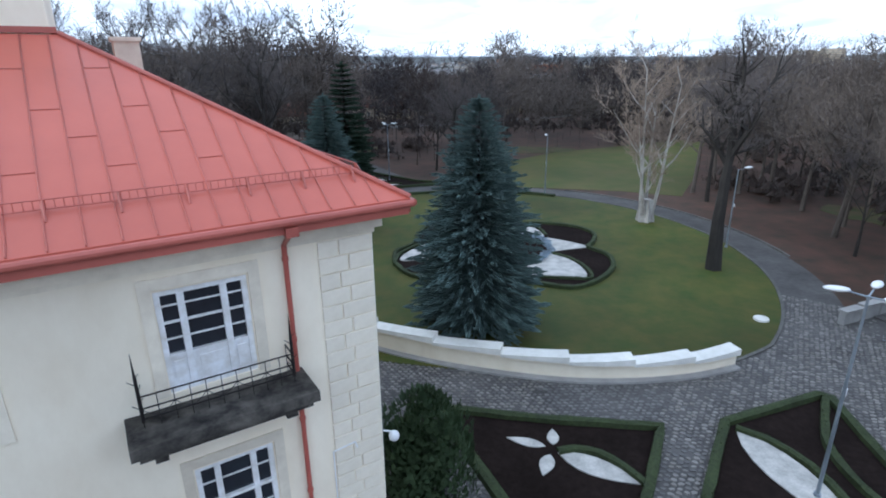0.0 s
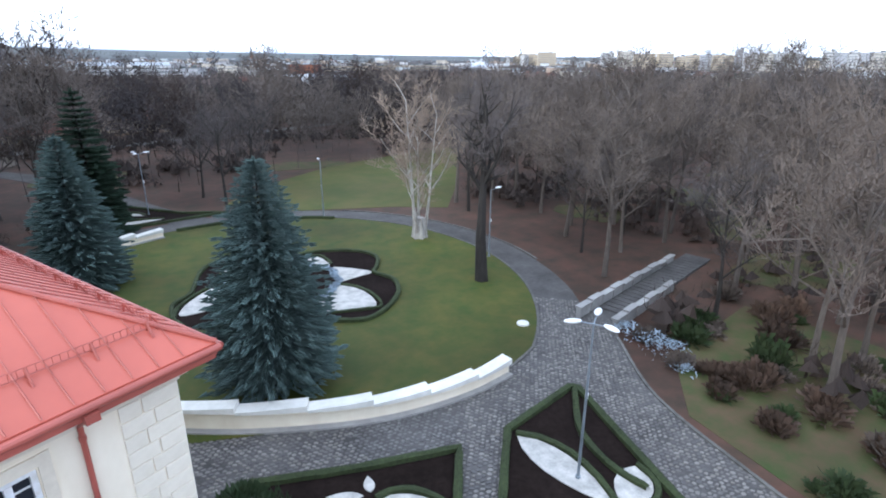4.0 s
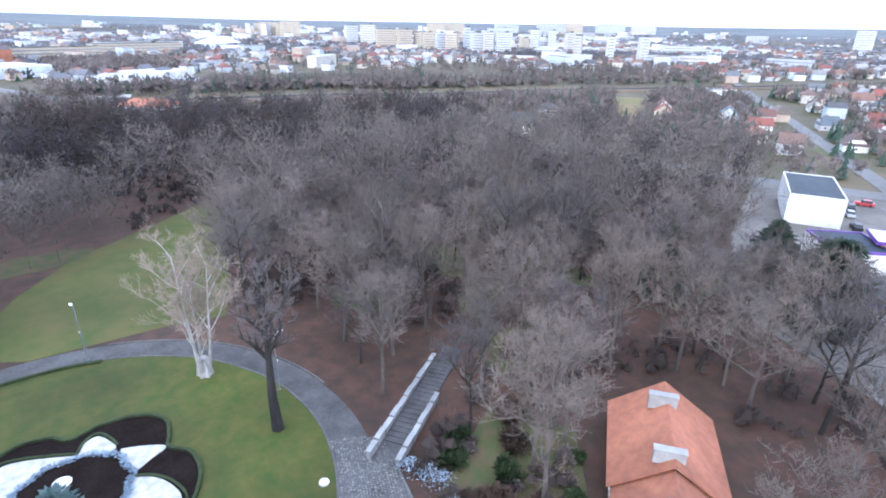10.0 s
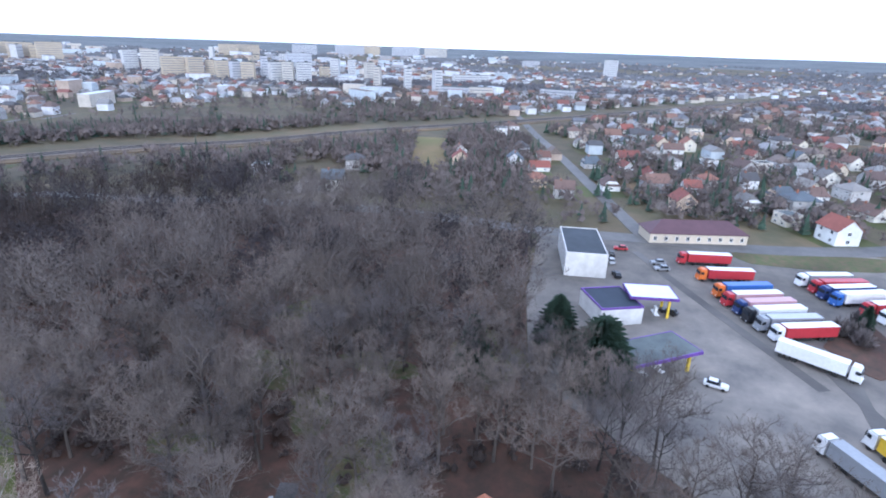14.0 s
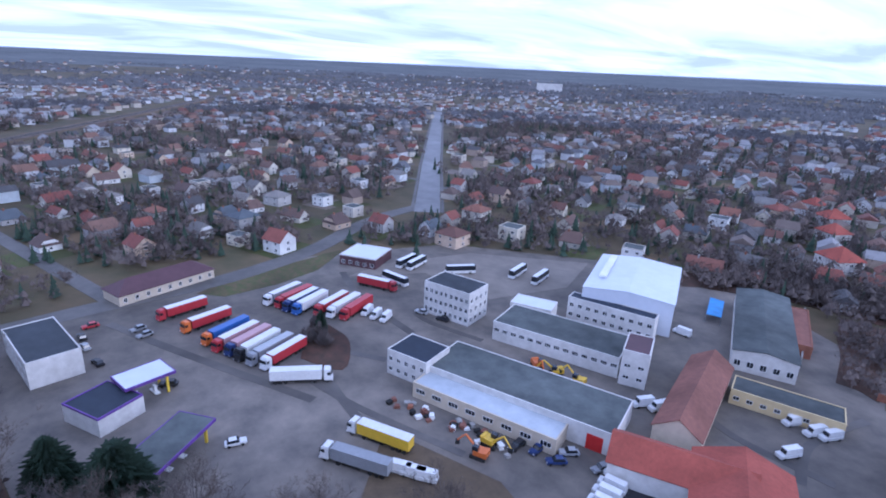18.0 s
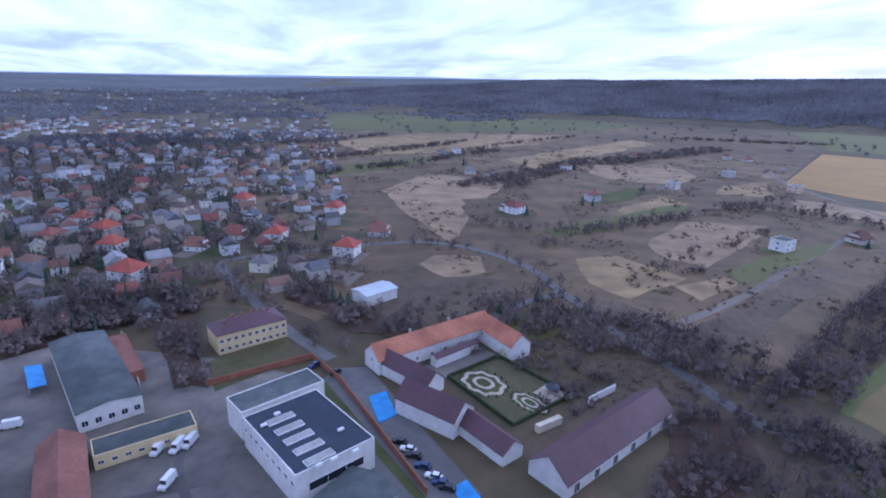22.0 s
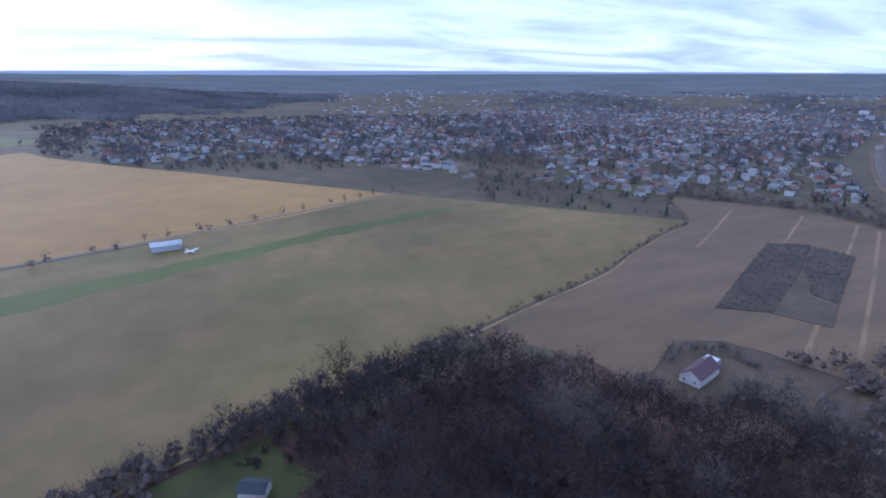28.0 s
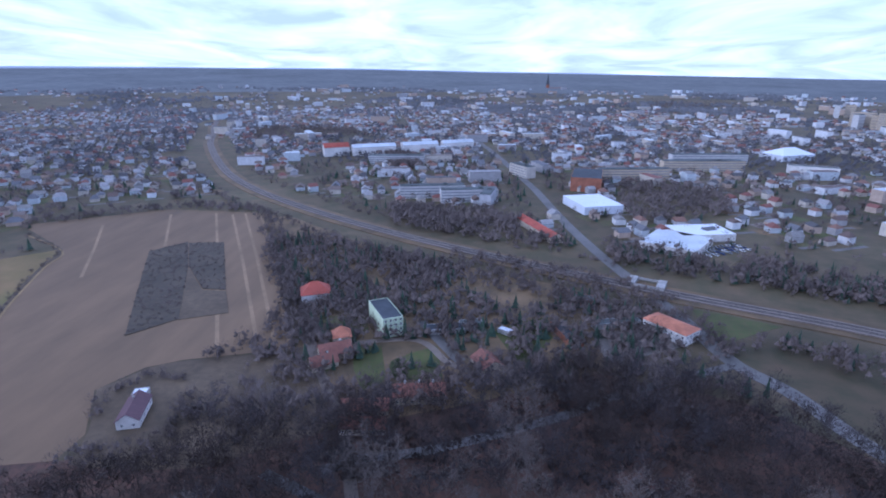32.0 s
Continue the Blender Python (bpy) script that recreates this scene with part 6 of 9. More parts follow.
# skylights, ridge light and roof plant
for k, (x, y) in enumerate(((-4.5, -110.5), (0.5, -108.5), (4.0, -107.0), (-1.5, -119.5), (17.5, -125.0), (14.5, -129.5))):
    bm = bmesh.new(); box(bm, x, y, 9.35, 1.6, 0.7, 0.5, 29); box(bm, x, y, 9.65, 1.2, 0.5, 0.2, 29)
    tagged(link("roof_vent", bm, WHITE_PAINT), "white ventilation box on the navy roof", "roof vent", "roof vents")
cx, cy, L, W, rot = by_corners((113.3, -95.3), (79.6, -111.1), (86.4, -124.6))
for k in range(13):
    bm = bmesh.new(); box(bm, 0, 0, 1.6, 2.15, 0.10, 3.0)
    mt, lab = ((NAVY_PAINT, "dark blue bay door of the depot"), (YELLOW_PAINT, "yellow bay door of the depot"), (NAVY_PAINT, "dark blue bay door of the depot"))[k - 10] if k > 9 else (PALE_TIN, "pale grey bay door of the depot")
    d = link("bay_door", bm, mt)
    d.matrix_world = pose(cx, cy, 0, 0, 0, rot) @ pose(L / 2 - 1.8 - (12 - k) * 2.55, W / 2 + 0.04, 0)
    tagged(d, lab, "door", "bay doors of the depot")
for k in range(5):
    u = -10.5 + 5.2 * k
    c = Vector((6.9, -117.3)) + Vector((0.485, -0.875)) * (u + 2.2) * 0.95 + Vector((0.875, 0.485)) * 1.0
    s = empty("skylight", pose(c.x, c.y, 9.0, 0, 0, 29), "white framed glass roof light on the navy roof", "skylight", "skylights on the hall")
    bm = bmesh.new()
    box(bm, 0, 0, 0.15, 7.4, 2.4, 0.4)
    part("kerb", bm, WHITE_PAINT, s)
    bm = bmesh.new()
    prism(bm, [(-3.6, -1.1), (3.6, -1.1), (3.6, 1.1), (-3.6, 1.1)], 0.36, 0.7)
    for v in bm.verts:
        if v.co.z > 0.5:
            v.co.y *= 0.35; v.co.x *= 0.94
    part("glazing", bm, CONCRETE, s, "milky wired glazing")
ridge_light = empty("ridge_light", pose(118.6, -151.0, 12.2, 0, 0, -59.5), "long milky ridge light on the hall roof", "skylight")
bm = bmesh.new()
box(bm, 0, 0, 0.35, 24, 2.2, 0.7)
part("glazing", bm, WHITE_PAINT, ridge_light)
# canopies of the filling station
for c, zt, mat, lab in ((((133.5, 1.7), (136.8, -9.2), (129.1, -11.5)), 5.8, HALL_TIN, "white flat canopy on yellow pillars with a purple edge"), (((101.7, 2.6), (113.5, -10.2), (106.0, -15.0)), 5.2, BITUMEN_GREY, "grey flat canopy with a purple edge over the pumps")):
    cx, cy, L, W, rot = by_corners(*c)
    can = empty("station_canopy", pose(cx, cy, 0, 0, 0, rot), lab, "canopy")
    bm = bmesh.new(); box(bm, 0, 0, zt - 0.1, L - 0.5, W - 0.5, 0.3)
    part("deck", bm, mat, can)
    bm = bmesh.new()
    for s in (-1, 1):
        box(bm, s * (L / 2 - 0.12), 0, zt - 0.25, 0.24, W, 0.7); box(bm, 0, s * (W / 2 - 0.12), zt - 0.25, L - 0.48, 0.24, 0.7)
    part("fascia", bm, PURPLE, can)
    for sx in (-1, 1):
        for sy in (-1, 1):
            bm = bmesh.new(); box(bm, sx * (L / 2 - 1.6), sy * (W / 2 - 1.6), zt / 2 - 0.3, 0.5, 0.5, zt)
            part("pillar", bm, YELLOW_PAINT, can)
    for sx in (-1, 1):
        bm = bmesh.new(); box(bm, sx * 2.0, 0, 0.9, 0.6, 1.2, 1.8); box(bm, sx * 2.0, 0, 0.1, 1.2, 3.4, 0.25)
        part("fuel_pump", bm, WHITE_PAINT, can)
# garage doors of the workshops
cx, cy, L, W, rot = by_corners((99.3, -59.5), (65.5, -74.4), (69.1, -80.8))
for k in range(8):
    bm = bmesh.new()
    for q in (-0.65, 0.65):
        box(bm, q, 0, 1.5, 1.25, 0.10, 3.0)
    d = link("garage_door", bm, WHITE_PAINT)
    d.matrix_world = pose(cx, cy, 0, 0, 0, rot) @ pose(-L / 2 + L * (k + 0.5) / 8, W / 2 + 0.02, 0)
    tagged(d, "white double garage door of the garage row", "door", "garage doors")
    for q in (-0.65, 0.65):
        bm = bmesh.new(); box(bm, q, 0, 2.3, 0.7, 0.13, 0.6)
        part("pane", bm, GLASS_DARK, d)
bm = bmesh.new(); box(bm, 0, 0, 1.9, 3.6, 0.12, 3.8)
d = tagged(link("roller_door", bm, RED_PAINT), "bright red workshop gate", "door")
cx, cy, L, W, rot = by_corners((102.7, -65.1), (59.1, -84.7), (66.0, -98.8))
d.matrix_world = pose(cx, cy, 0, 0, 0, rot) @ pose(L / 2 - 4.0, -W / 2 - 0.05, 0)
# brick boundary walls
def wall_line(pts, h, mat, label, t=0.35):
    bm = bmesh.new()
    left, right = ribbon([tuple(q) for q in pts], t)
    for i in range(len(pts) - 1):
        prism(bm, [left[i], right[i], right[i + 1], left[i + 1]], -0.3, h)
    return tagged(link("boundary_wall", bm, mat), label, "wall")


wall_line([(38.5, -163), (6, -175.5), (-3.0, -157.5), (-20.5, -103)], 2.2, BRICK, "weathered brick boundary wall of the depot")
wall_line([(58, -165), (75, -205)], 2.4, CONCRETE, "grey concrete boundary wall")


# ---- the palace ----
# local x runs along the balcony front from the corner, +y points out of that front; the lawn front looks to -x
palace = empty("palace", pose(-1.75, 14.0, 0, 0, 0, math.degrees(math.atan2(-0.53, -0.85))), "cream plastered palace with a red tin hipped roof", "palace")
PL, PW, EAVE = 20, 30, 14.1
bm = bmesh.new()
T = 0.5
cols = [(3.42, 5.43)]


def front_with_holes(bm, holes, L, z0, z1, y0, y1):
    """A wall along x with rectangular holes (x0, x1, z0, z1)."""
    xs = sorted({0, L, *[h[0] for h in holes], *[h[1] for h in holes]})
    zs = sorted({z0, z1, *[h[2] for h in holes], *[h[3] for h in holes]})
    for a, b in zip(xs, xs[1:]):
        for c, d in zip(zs, zs[1:]):
            if not any(h[0] - 1e-6 <= a and b <= h[1] + 1e-6 and h[2] - 1e-6 <= c and d <= h[3] + 1e-6 for h in holes):
                box(bm, (a + b) / 2, (y0 + y1) / 2, (c + d) / 2, b - a, y1 - y0, d - c)


HOLES = [(3.33, 5.36, 10.42, 13.0), (3.23, 5.19, 5.7, 8.15), (8.6, 10.6, 10.42, 13.0), (8.6, 10.6, 5.7, 8.15), (13.6, 15.6, 10.42, 13.0), (13.6, 15.6, 5.7, 8.15)]
front_with_holes(bm, HOLES, PL, -0.4, EAVE, -T, 0)
box(bm, T / 2, -PW / 2 - T / 2, EAVE / 2 - 0.2, T, PW - T, EAVE + 0.4)
box(bm, PL - T / 2, -PW / 2 - T / 2, EAVE / 2 - 0.2, T, PW - T, EAVE + 0.4)
box(bm, PL / 2, -PW + T / 2, EAVE / 2 - 0.2, PL - 2 * T, T, EAVE + 0.4)
bmesh.ops.remove_doubles(bm, verts=bm.verts, dist=0.001)
part("wall", bm, PLASTER, palace)
bm = bmesh.new()
box(bm, PL / 2, -PW / 2, 4.9, PL - 1.2, PW - 1.2, 0.3); box(bm, PL / 2, -PW / 2, 9.6, PL - 1.2, PW - 1.2, 0.3); box(bm, PL / 2, -3.2, 9.0, PL - 1.2, 0.2, 8)
part("inner_floor", bm, BRICK, palace, "dark rooms behind the windows")
# frieze and cornice
for z, h, o in ((13.82, 0.30, 0.22), (14.08, 0.22, 0.42), (13.58, 0.16, 0.06)):
    bm = bmesh.new()
    prism(bm, [(PL, 0.003), (PL, o), (-o, o), (-o, -PW), (-0.003, -PW), (-0.003, 0.003)], z - h / 2, z + h / 2 - 0.002)
    part("cornice", bm, PLASTER_TRIM, palace, "stained cream moulded cornice")
# roof: four hipped faces with standing seams
bm = bmesh.new()
e, o, zi, ins = 14.46, 0.78, 18.57, 6.05
lo = [(-o, o), (PL + o, o), (PL + o, -PW - o), (-o, -PW - o)]
hi = [(ins, -ins), (PL - ins, -ins), (PL - ins, -PW + ins), (ins, -PW + ins)]
vl, vh, vb = ([bm.verts.new((x, y, z)) for x, y in q] for q, z in ((lo, e), (hi, zi), (lo, e - 0.12)))
for i in range(4):
    j = (i + 1) % 4
    bm.faces.new((vl[i], vl[j], vh[j], vh[i])); bm.faces.new((vb[i], vb[j], vl[j], vl[i]))
bm.faces.new(vh); bm.faces.new(vb[::-1])
bmesh.ops.recalc_face_normals(bm, faces=bm.faces)
roof = part("roof", bm, RED_TIN, palace)
SL = (zi - e) / (ins + o)


def on_front(u, d, up=0.0):
    """A point of the roof over the balcony front: u along it, d in from the eave."""
    return Vector((u, o - d, e + d * SL + up))


def on_lawn(u, d, up=0.0):
    return Vector((-o + d, -u, e + d * SL + up))


seam_mesh = None
rr = random.Random(4)
for fn, length, end in ((on_front, PL, True), (on_lawn, PW, True)):
    n = int(length / 0.62)
    for k in range(n + 2):
        u = -0.5 + k * 0.62
        top = min(u + o, ins + o, length + o - u)
        if top < 0.5:
            continue
        bm = bmesh.new()
        a, b = fn(u, 0.02), fn(u, top - 0.04)
        cone(bm, a + Vector((0, 0, 0.02)), b + Vector((0, 0, 0.02)), 0.022, 0.022, 4)
        part("standing_seam", bm, RED_SEAM, roof)
    bm = bmesh.new()
    for k in range(n + 1):
        u = -0.5 + k * 0.62
        for d in np.arange(2.0 + 1.9 * (k * 7 % 3) / 2, min(u + o, ins + o, length - u) - 0.3, 3.4):
            a, b = fn(u + 0.02, d, 0.012), fn(u + 0.60, d, 0.012)
            cone(bm, a, b, 0.010, 0.010, 4)
    part("sheet_joint", bm, RED_SEAM, roof)
# hip cap, gutters, snow guards
for (x0, y0), (x1, y1) in zip(lo, hi):
    bm = bmesh.new()
    cone(bm, (x0, y0, e + 0.04), (x1, y1, zi + 0.04), 0.07, 0.07, 8)
    part("hip_cap", bm, RED_SEAM, roof)
bm = bmesh.new()
cone(bm, (-o - 0.05, o + 0.08, e - 0.12), (PL + o, o + 0.08, e - 0.12), 0.10, 0.10, 10); cone(bm, (-o - 0.08, o + 0.05, e - 0.12), (-o - 0.08, -PW, e - 0.12), 0.10, 0.10, 10)
box(bm, PL / 2, o + 0.02, e - 0.28, PL + 1.4, 0.05, 0.24); box(bm, -o - 0.02, -PW / 2, e - 0.28, 0.05, PW + 1.4, 0.24)
part("gutter", bm, RED_SEAM, palace, "red-brown painted gutter")
for fn, length in ((on_front, PL), (on_lawn, PW)):
    for k in range(int(length / 1.3)):
        u0, u1 = 0.4 + k * 1.3, 0.4 + k * 1.3 + 1.26
        bm = bmesh.new()
        for up in (0.07, 0.26):
            cone(bm, fn(u0, 0.95, up), fn(u1, 0.95, up), 0.014, 0.014, 4)
        for q in range(9):
            u = u0 + (u1 - u0) * q / 8
            cone(bm, fn(u, 0.95, 0.06), fn(u, 0.95, 0.27), 0.009, 0.009, 4)
        g = part("snow_guard", bm, RED_SEAM, roof, "red snow guard rail")
        bm = bmesh.new()
        a, b = fn(u0, 0.95, 0.25), fn(u0, 0.72, 0.0)
        cone(bm, a, b, 0.03, 0.03, 5); cone(bm, fn(u0, 0.95, 0.02), a, 0.035, 0.035, 5)
        part("guard_bracket", bm, RED_SEAM, roof)
# attic block on the roof
bm = bmesh.new()
box(bm, ins + 4.0, -PW / 2, zi + 1.5, 7.6, PW - 2 * ins - 0.3, 4.0)
part("attic", bm, PLASTER, palace, "cream attic block above the roof")
bm = bmesh.new()
box(bm, ins + 4.0, -PW / 2, zi + 0.12, 7.9, PW - 2 * ins - 0.05, 0.16)
part("flashing", bm, RED_SEAM, palace)
for x, y in ((4.2, -10.5), (9.0, -4.6)):
    bm = bmesh.new()
    box(bm, x, y, 17.4, 0.8, 0.8, 2.4); box(bm, x, y, 18.65, 0.95, 0.95, 0.14)
    part("chimney", bm, PLASTER_TRIM, palace)
# quoin blocks at the corner, each course a little proud
mesh_cache = {}


def quoin(w, d):
    if (w, d) not in mesh_cache:
        bm = bmesh.new()
        box(bm, 0, 0, 0, w, d, 0.435)
        bmesh.ops.bevel(bm, geom=list(bm.edges), offset=0.02, segments=1, affect="EDGES")
        me = bpy.data.meshes.new("quoin_block"); bm.to_mesh(me); bm.free(); me.materials.append(RUSTICATED)
        mesh_cache[(w, d)] = me
    return mesh_cache[(w, d)]


wall_ob = next(c for c in palace.children if c.name.startswith("wall"))
for k in range(28):
    z = 13.25 - k * 0.455
    cuts = [0.0, 0.72, 1.55] if k % 2 else [0.0, 0.98, 1.55]
    for a, b in zip(cuts, cuts[1:]):
        ob = new("quoin_block", quoin(round(b - a - 0.025, 3), 0.06)); ob.parent = wall_ob
        ob.matrix_basis = pose((a + b) / 2, 0.02, z)
    for j in range(3):
        ob = new("quoin_block", quoin(0.495, 0.06)); ob.parent = wall_ob
        ob.matrix_basis = pose(-0.02, -0.05 - 0.26 - 0.52 * j + (0.0 if k % 2 else 0.0), z, 0, 0, 90)


def tall_window(x0, x1, z0, z1, door):
    w, h = x1 - x0, z1 - z0
    win = part("balcony_door" if door else "window", bmesh.new(), PEELING, palace, "white peeling wooden balcony door" if door else "white wooden casement window")
    bm = bmesh.new()
    f = 0.13
    for s in (x0 + f / 2, x1 - f / 2):
        box(bm, s, -0.12, (z0 + z1) / 2, f, 0.14, h)
    for s in (z0 + f / 2, z1 - f / 2):
        box(bm, (x0 + x1) / 2, -0.12, s, w - 2 * f, 0.14, f)
    split = [x0 + w * 0.27, x0 + w * 0.73]
    for s in split:
        box(bm, s, -0.11, (z0 + z1) / 2, 0.15, 0.16, h - 2 * f)
    part("window_frame", bm, PEELING, win)
    sill = z0 + h * (0.36 if door else 0.0)
    spans = list(zip([x0 + f, split[0] + 0.075, split[1] + 0.075], [split[0] - 0.075, split[1] - 0.075, x1 - f]))
    for a, b in spans:
        bm = bmesh.new()
        box(bm, (a + b) / 2, -0.16, (sill + z1) / 2, b - a, 0.02, z1 - sill - 0.1)
        part("pane", bm, GLASS_DARK, win)
        for q in range(1, 4):
            bm = bmesh.new()
            box(bm, (a + b) / 2, -0.135, sill + (z1 - sill) * q / 4, b - a, 0.05, 0.035 if q != 2 else 0.06)
            part("glazing_bar", bm, PEELING, win)
        if door:
            bm = bmesh.new()
            box(bm, (a + b) / 2, -0.13, (z0 + sill) / 2 + 0.03, b - a, 0.06, sill - z0 - 0.1); box(bm, (a + b) / 2, -0.10, (z0 + sill) / 2 + 0.03, (b - a) * 0.66, 0.05, (sill - z0) * 0.6)
            box(bm, (a + b) / 2, -0.11, sill, b - a, 0.10, 0.08)
            part("door_panel", bm, PEELING, win)
    if not door:
        bm = bmesh.new()
        box(bm, (x0 + x1) / 2, -0.12, z0 + h * 0.5, w - 0.2, 0.13, 0.1)
        part("transom", bm, PEELING, win)
    return win


for k, (x0, x1, z0, z1) in enumerate(HOLES):
    tall_window(x0, x1, z0, z1, k % 2 == 0)
    for s in (x0 - 0.16, x1 + 0.16):
        bm = bmesh.new()
        box(bm, s, 0.025, (z0 + z1) / 2 + 0.16, 0.26, 0.05, z1 - z0 + 0.36)
        part("window_jamb", bm, PLASTER_TRIM, palace)
    bm = bmesh.new()
    box(bm, (x0 + x1) / 2, 0.03, z1 + 0.2, x1 - x0 + 0.06, 0.06, 0.26)
    part("window_lintel", bm, PLASTER_TRIM, palace)
# the balcony: a stained slab on brackets with a wrought iron rail
for bx in (4.32, ):
    bm = bmesh.new()
    box(bm, bx, 0.68, 9.99, 4.15, 1.36, 0.28)
    slab = part("balcony", bm, MOSSY_STONE, palace, "black stained stone balcony slab with rust and moss")
    for wide, deep, z, tall in ((3.85, 1.22, 9.765, 0.17), (3.5, 1.0, 9.61, 0.14)):
        bm = bmesh.new()
        box(bm, bx, deep / 2 + 0.01, z, wide, deep, tall)
        part("moulding", bm, MOSSY_STONE, slab)
    for s in (-1.5, 1.5):
        bm = bmesh.new()
        prism(bm, [(bx + s - 0.14, 0.0), (bx + s + 0.14, 0.0), (bx + s + 0.14, 0.8), (bx + s - 0.14, 0.8)], 9.25, 9.55)
        part("bracket", bm, MOSSY_STONE, slab)
    rail_pts = [Vector((bx - 1.7, 0.05)), Vector((bx - 1.7, 0.62)), Vector((bx + 1.7, 0.62)), Vector((bx + 1.7, 0.05))]
    bm = bmesh.new()
    for a, b2 in zip(rail_pts, rail_pts[1:]):
        for z in (10.36, 10.62, 10.92):
            cone(bm, (*a, z), (*b2, z), 0.022, 0.022, 6)
    part("rail", bm, IRON, slab, "black iron rail")
    for a, b2 in zip(rail_pts, rail_pts[1:]):
        n = int((b2 - a).length / 0.31)
        for k in range(n + 1):
            q = a.lerp(b2, k / n)
            bm = bmesh.new()
            cone(bm, (*q, 10.1), (*q, 10.92), 0.011, 0.011, 5)
            part("baluster", bm, IRON, slab)
        for k in range(n // 2):
            q0, q1 = a.lerp(b2, 2 * k / n), a.lerp(b2, (2 * k + 2) / n)
            bm = bmesh.new()
            arc = [Vector((*q0.lerp(q1, j / 8), 10.62 - 0.24 * math.sin(math.pi * j / 8))) for j in range(9)]
            for u, v in zip(arc, arc[1:]):
                cone(bm, u, v, 0.01, 0.01, 4)
            part("scroll", bm, IRON, slab)
    for q in rail_pts[1:3]:
        bm = bmesh.new()
        cone(bm, (*q, 10.3), (*q, 11.45), 0.045, 0.035, 8); cone(bm, (*q, 11.45), (*q, 12.0), 0.03, 0.004, 8)
        for k in range(5):
            cone(bm, (q.x, q.y, 10.6 + 0.2 * k), (q.x + 0.16 * math.cos(k * 2.1), q.y + 0.16 * math.sin(k * 2.1), 10.75 + 0.2 * k), 0.012, 0.008, 4)
        part("rail_post", bm, IRON, slab, "black iron corner post with a spike")
# down pipe, hopper, cable and camera at the corner
bm = bmesh.new()
cone(bm, (2.40, 0.13, -0.2), (2.40, 0.13, 13.6), 0.065, 0.065, 10); cone(bm, (2.40, 0.13, 13.6), (2.40, o + 0.08, 14.1), 0.065, 0.065, 10); box(bm, 2.40, o + 0.08, 14.12, 0.3, 0.24, 0.22)
for z in (13.2, 11.0, 8.6, 6.2, 3.8):
    cone(bm, (2.40, 0.13, z), (2.40, 0.13, z + 0.1), 0.085, 0.085, 10)
part("downpipe", bm, RED_SEAM, palace, "red-brown painted down pipe")
bm = bmesh.new()
for a, b2 in (((1.6, 0.06, 4.0), (1.6, 0.06, 7.14)), ((1.6, 0.06, 7.14), (0.92, 0.06, 7.2)), ((0.92, 0.06, 7.2), (0.9, 0.16, 7.05))):
    cone(bm, a, b2, 0.022, 0.022, 6)
part("conduit", bm, LAMP_HEAD, palace, "white cable conduit")
bm = bmesh.new()
cone(bm, (0.0, 0.05, 7.2), (-0.25, 0.2, 7.15), 0.03, 0.03, 6); bmesh.ops.create_uvsphere(bm, u_segments=12, v_segments=8, radius=0.17, matrix=Matrix.Translation((-0.28, 0.22, 7.0)))
part("lamp_globe", bm, LAMP_HEAD, palace, "small white globe lamp at the corner")


# ---- vehicles ----
PAINTS = {}


def paint(rgb):
    if rgb not in PAINTS:
        PAINTS[rgb] = material("vehicle_paint", rgb, tuple(c * 0.85 for c in rgb), scale=2, rough=0.35, bump=0.0, large=0.06, specular=0.5)
    return PAINTS[rgb]


WHITE, RED, BLUE, NAVY, GREY, YELLOW, ORANGE, BLACK, PINK, SILVER_C = ((0.74, 0.74, 0.74), (0.40, 0.035, 0.045), (0.05, 0.13, 0.40), (0.025, 0.045, 0.15), (0.28, 0.29, 0.31), (0.70, 0.46, 0.03), (0.62, 0.16, 0.03), (0.022, 0.022, 0.026), (0.50, 0.30, 0.32), (0.42, 0.43, 0.45))
wheel_meshes = {}


def wheel(parent, x, y, r, w):
    key = (r, w)
    if key not in wheel_meshes:
        bm = bmesh.new()
        cone(bm, (0, -w / 2, 0), (0, w / 2, 0), r, r, 12)
        me = bpy.data.meshes.new("wheel"); bm.to_mesh(me); bm.free(); me.materials.append(TYRE)
        wheel_meshes[key] = me
    ob = new("wheel", wheel_meshes[key])
    ob.parent = parent
    ob.matrix_basis = pose(x, y, r)


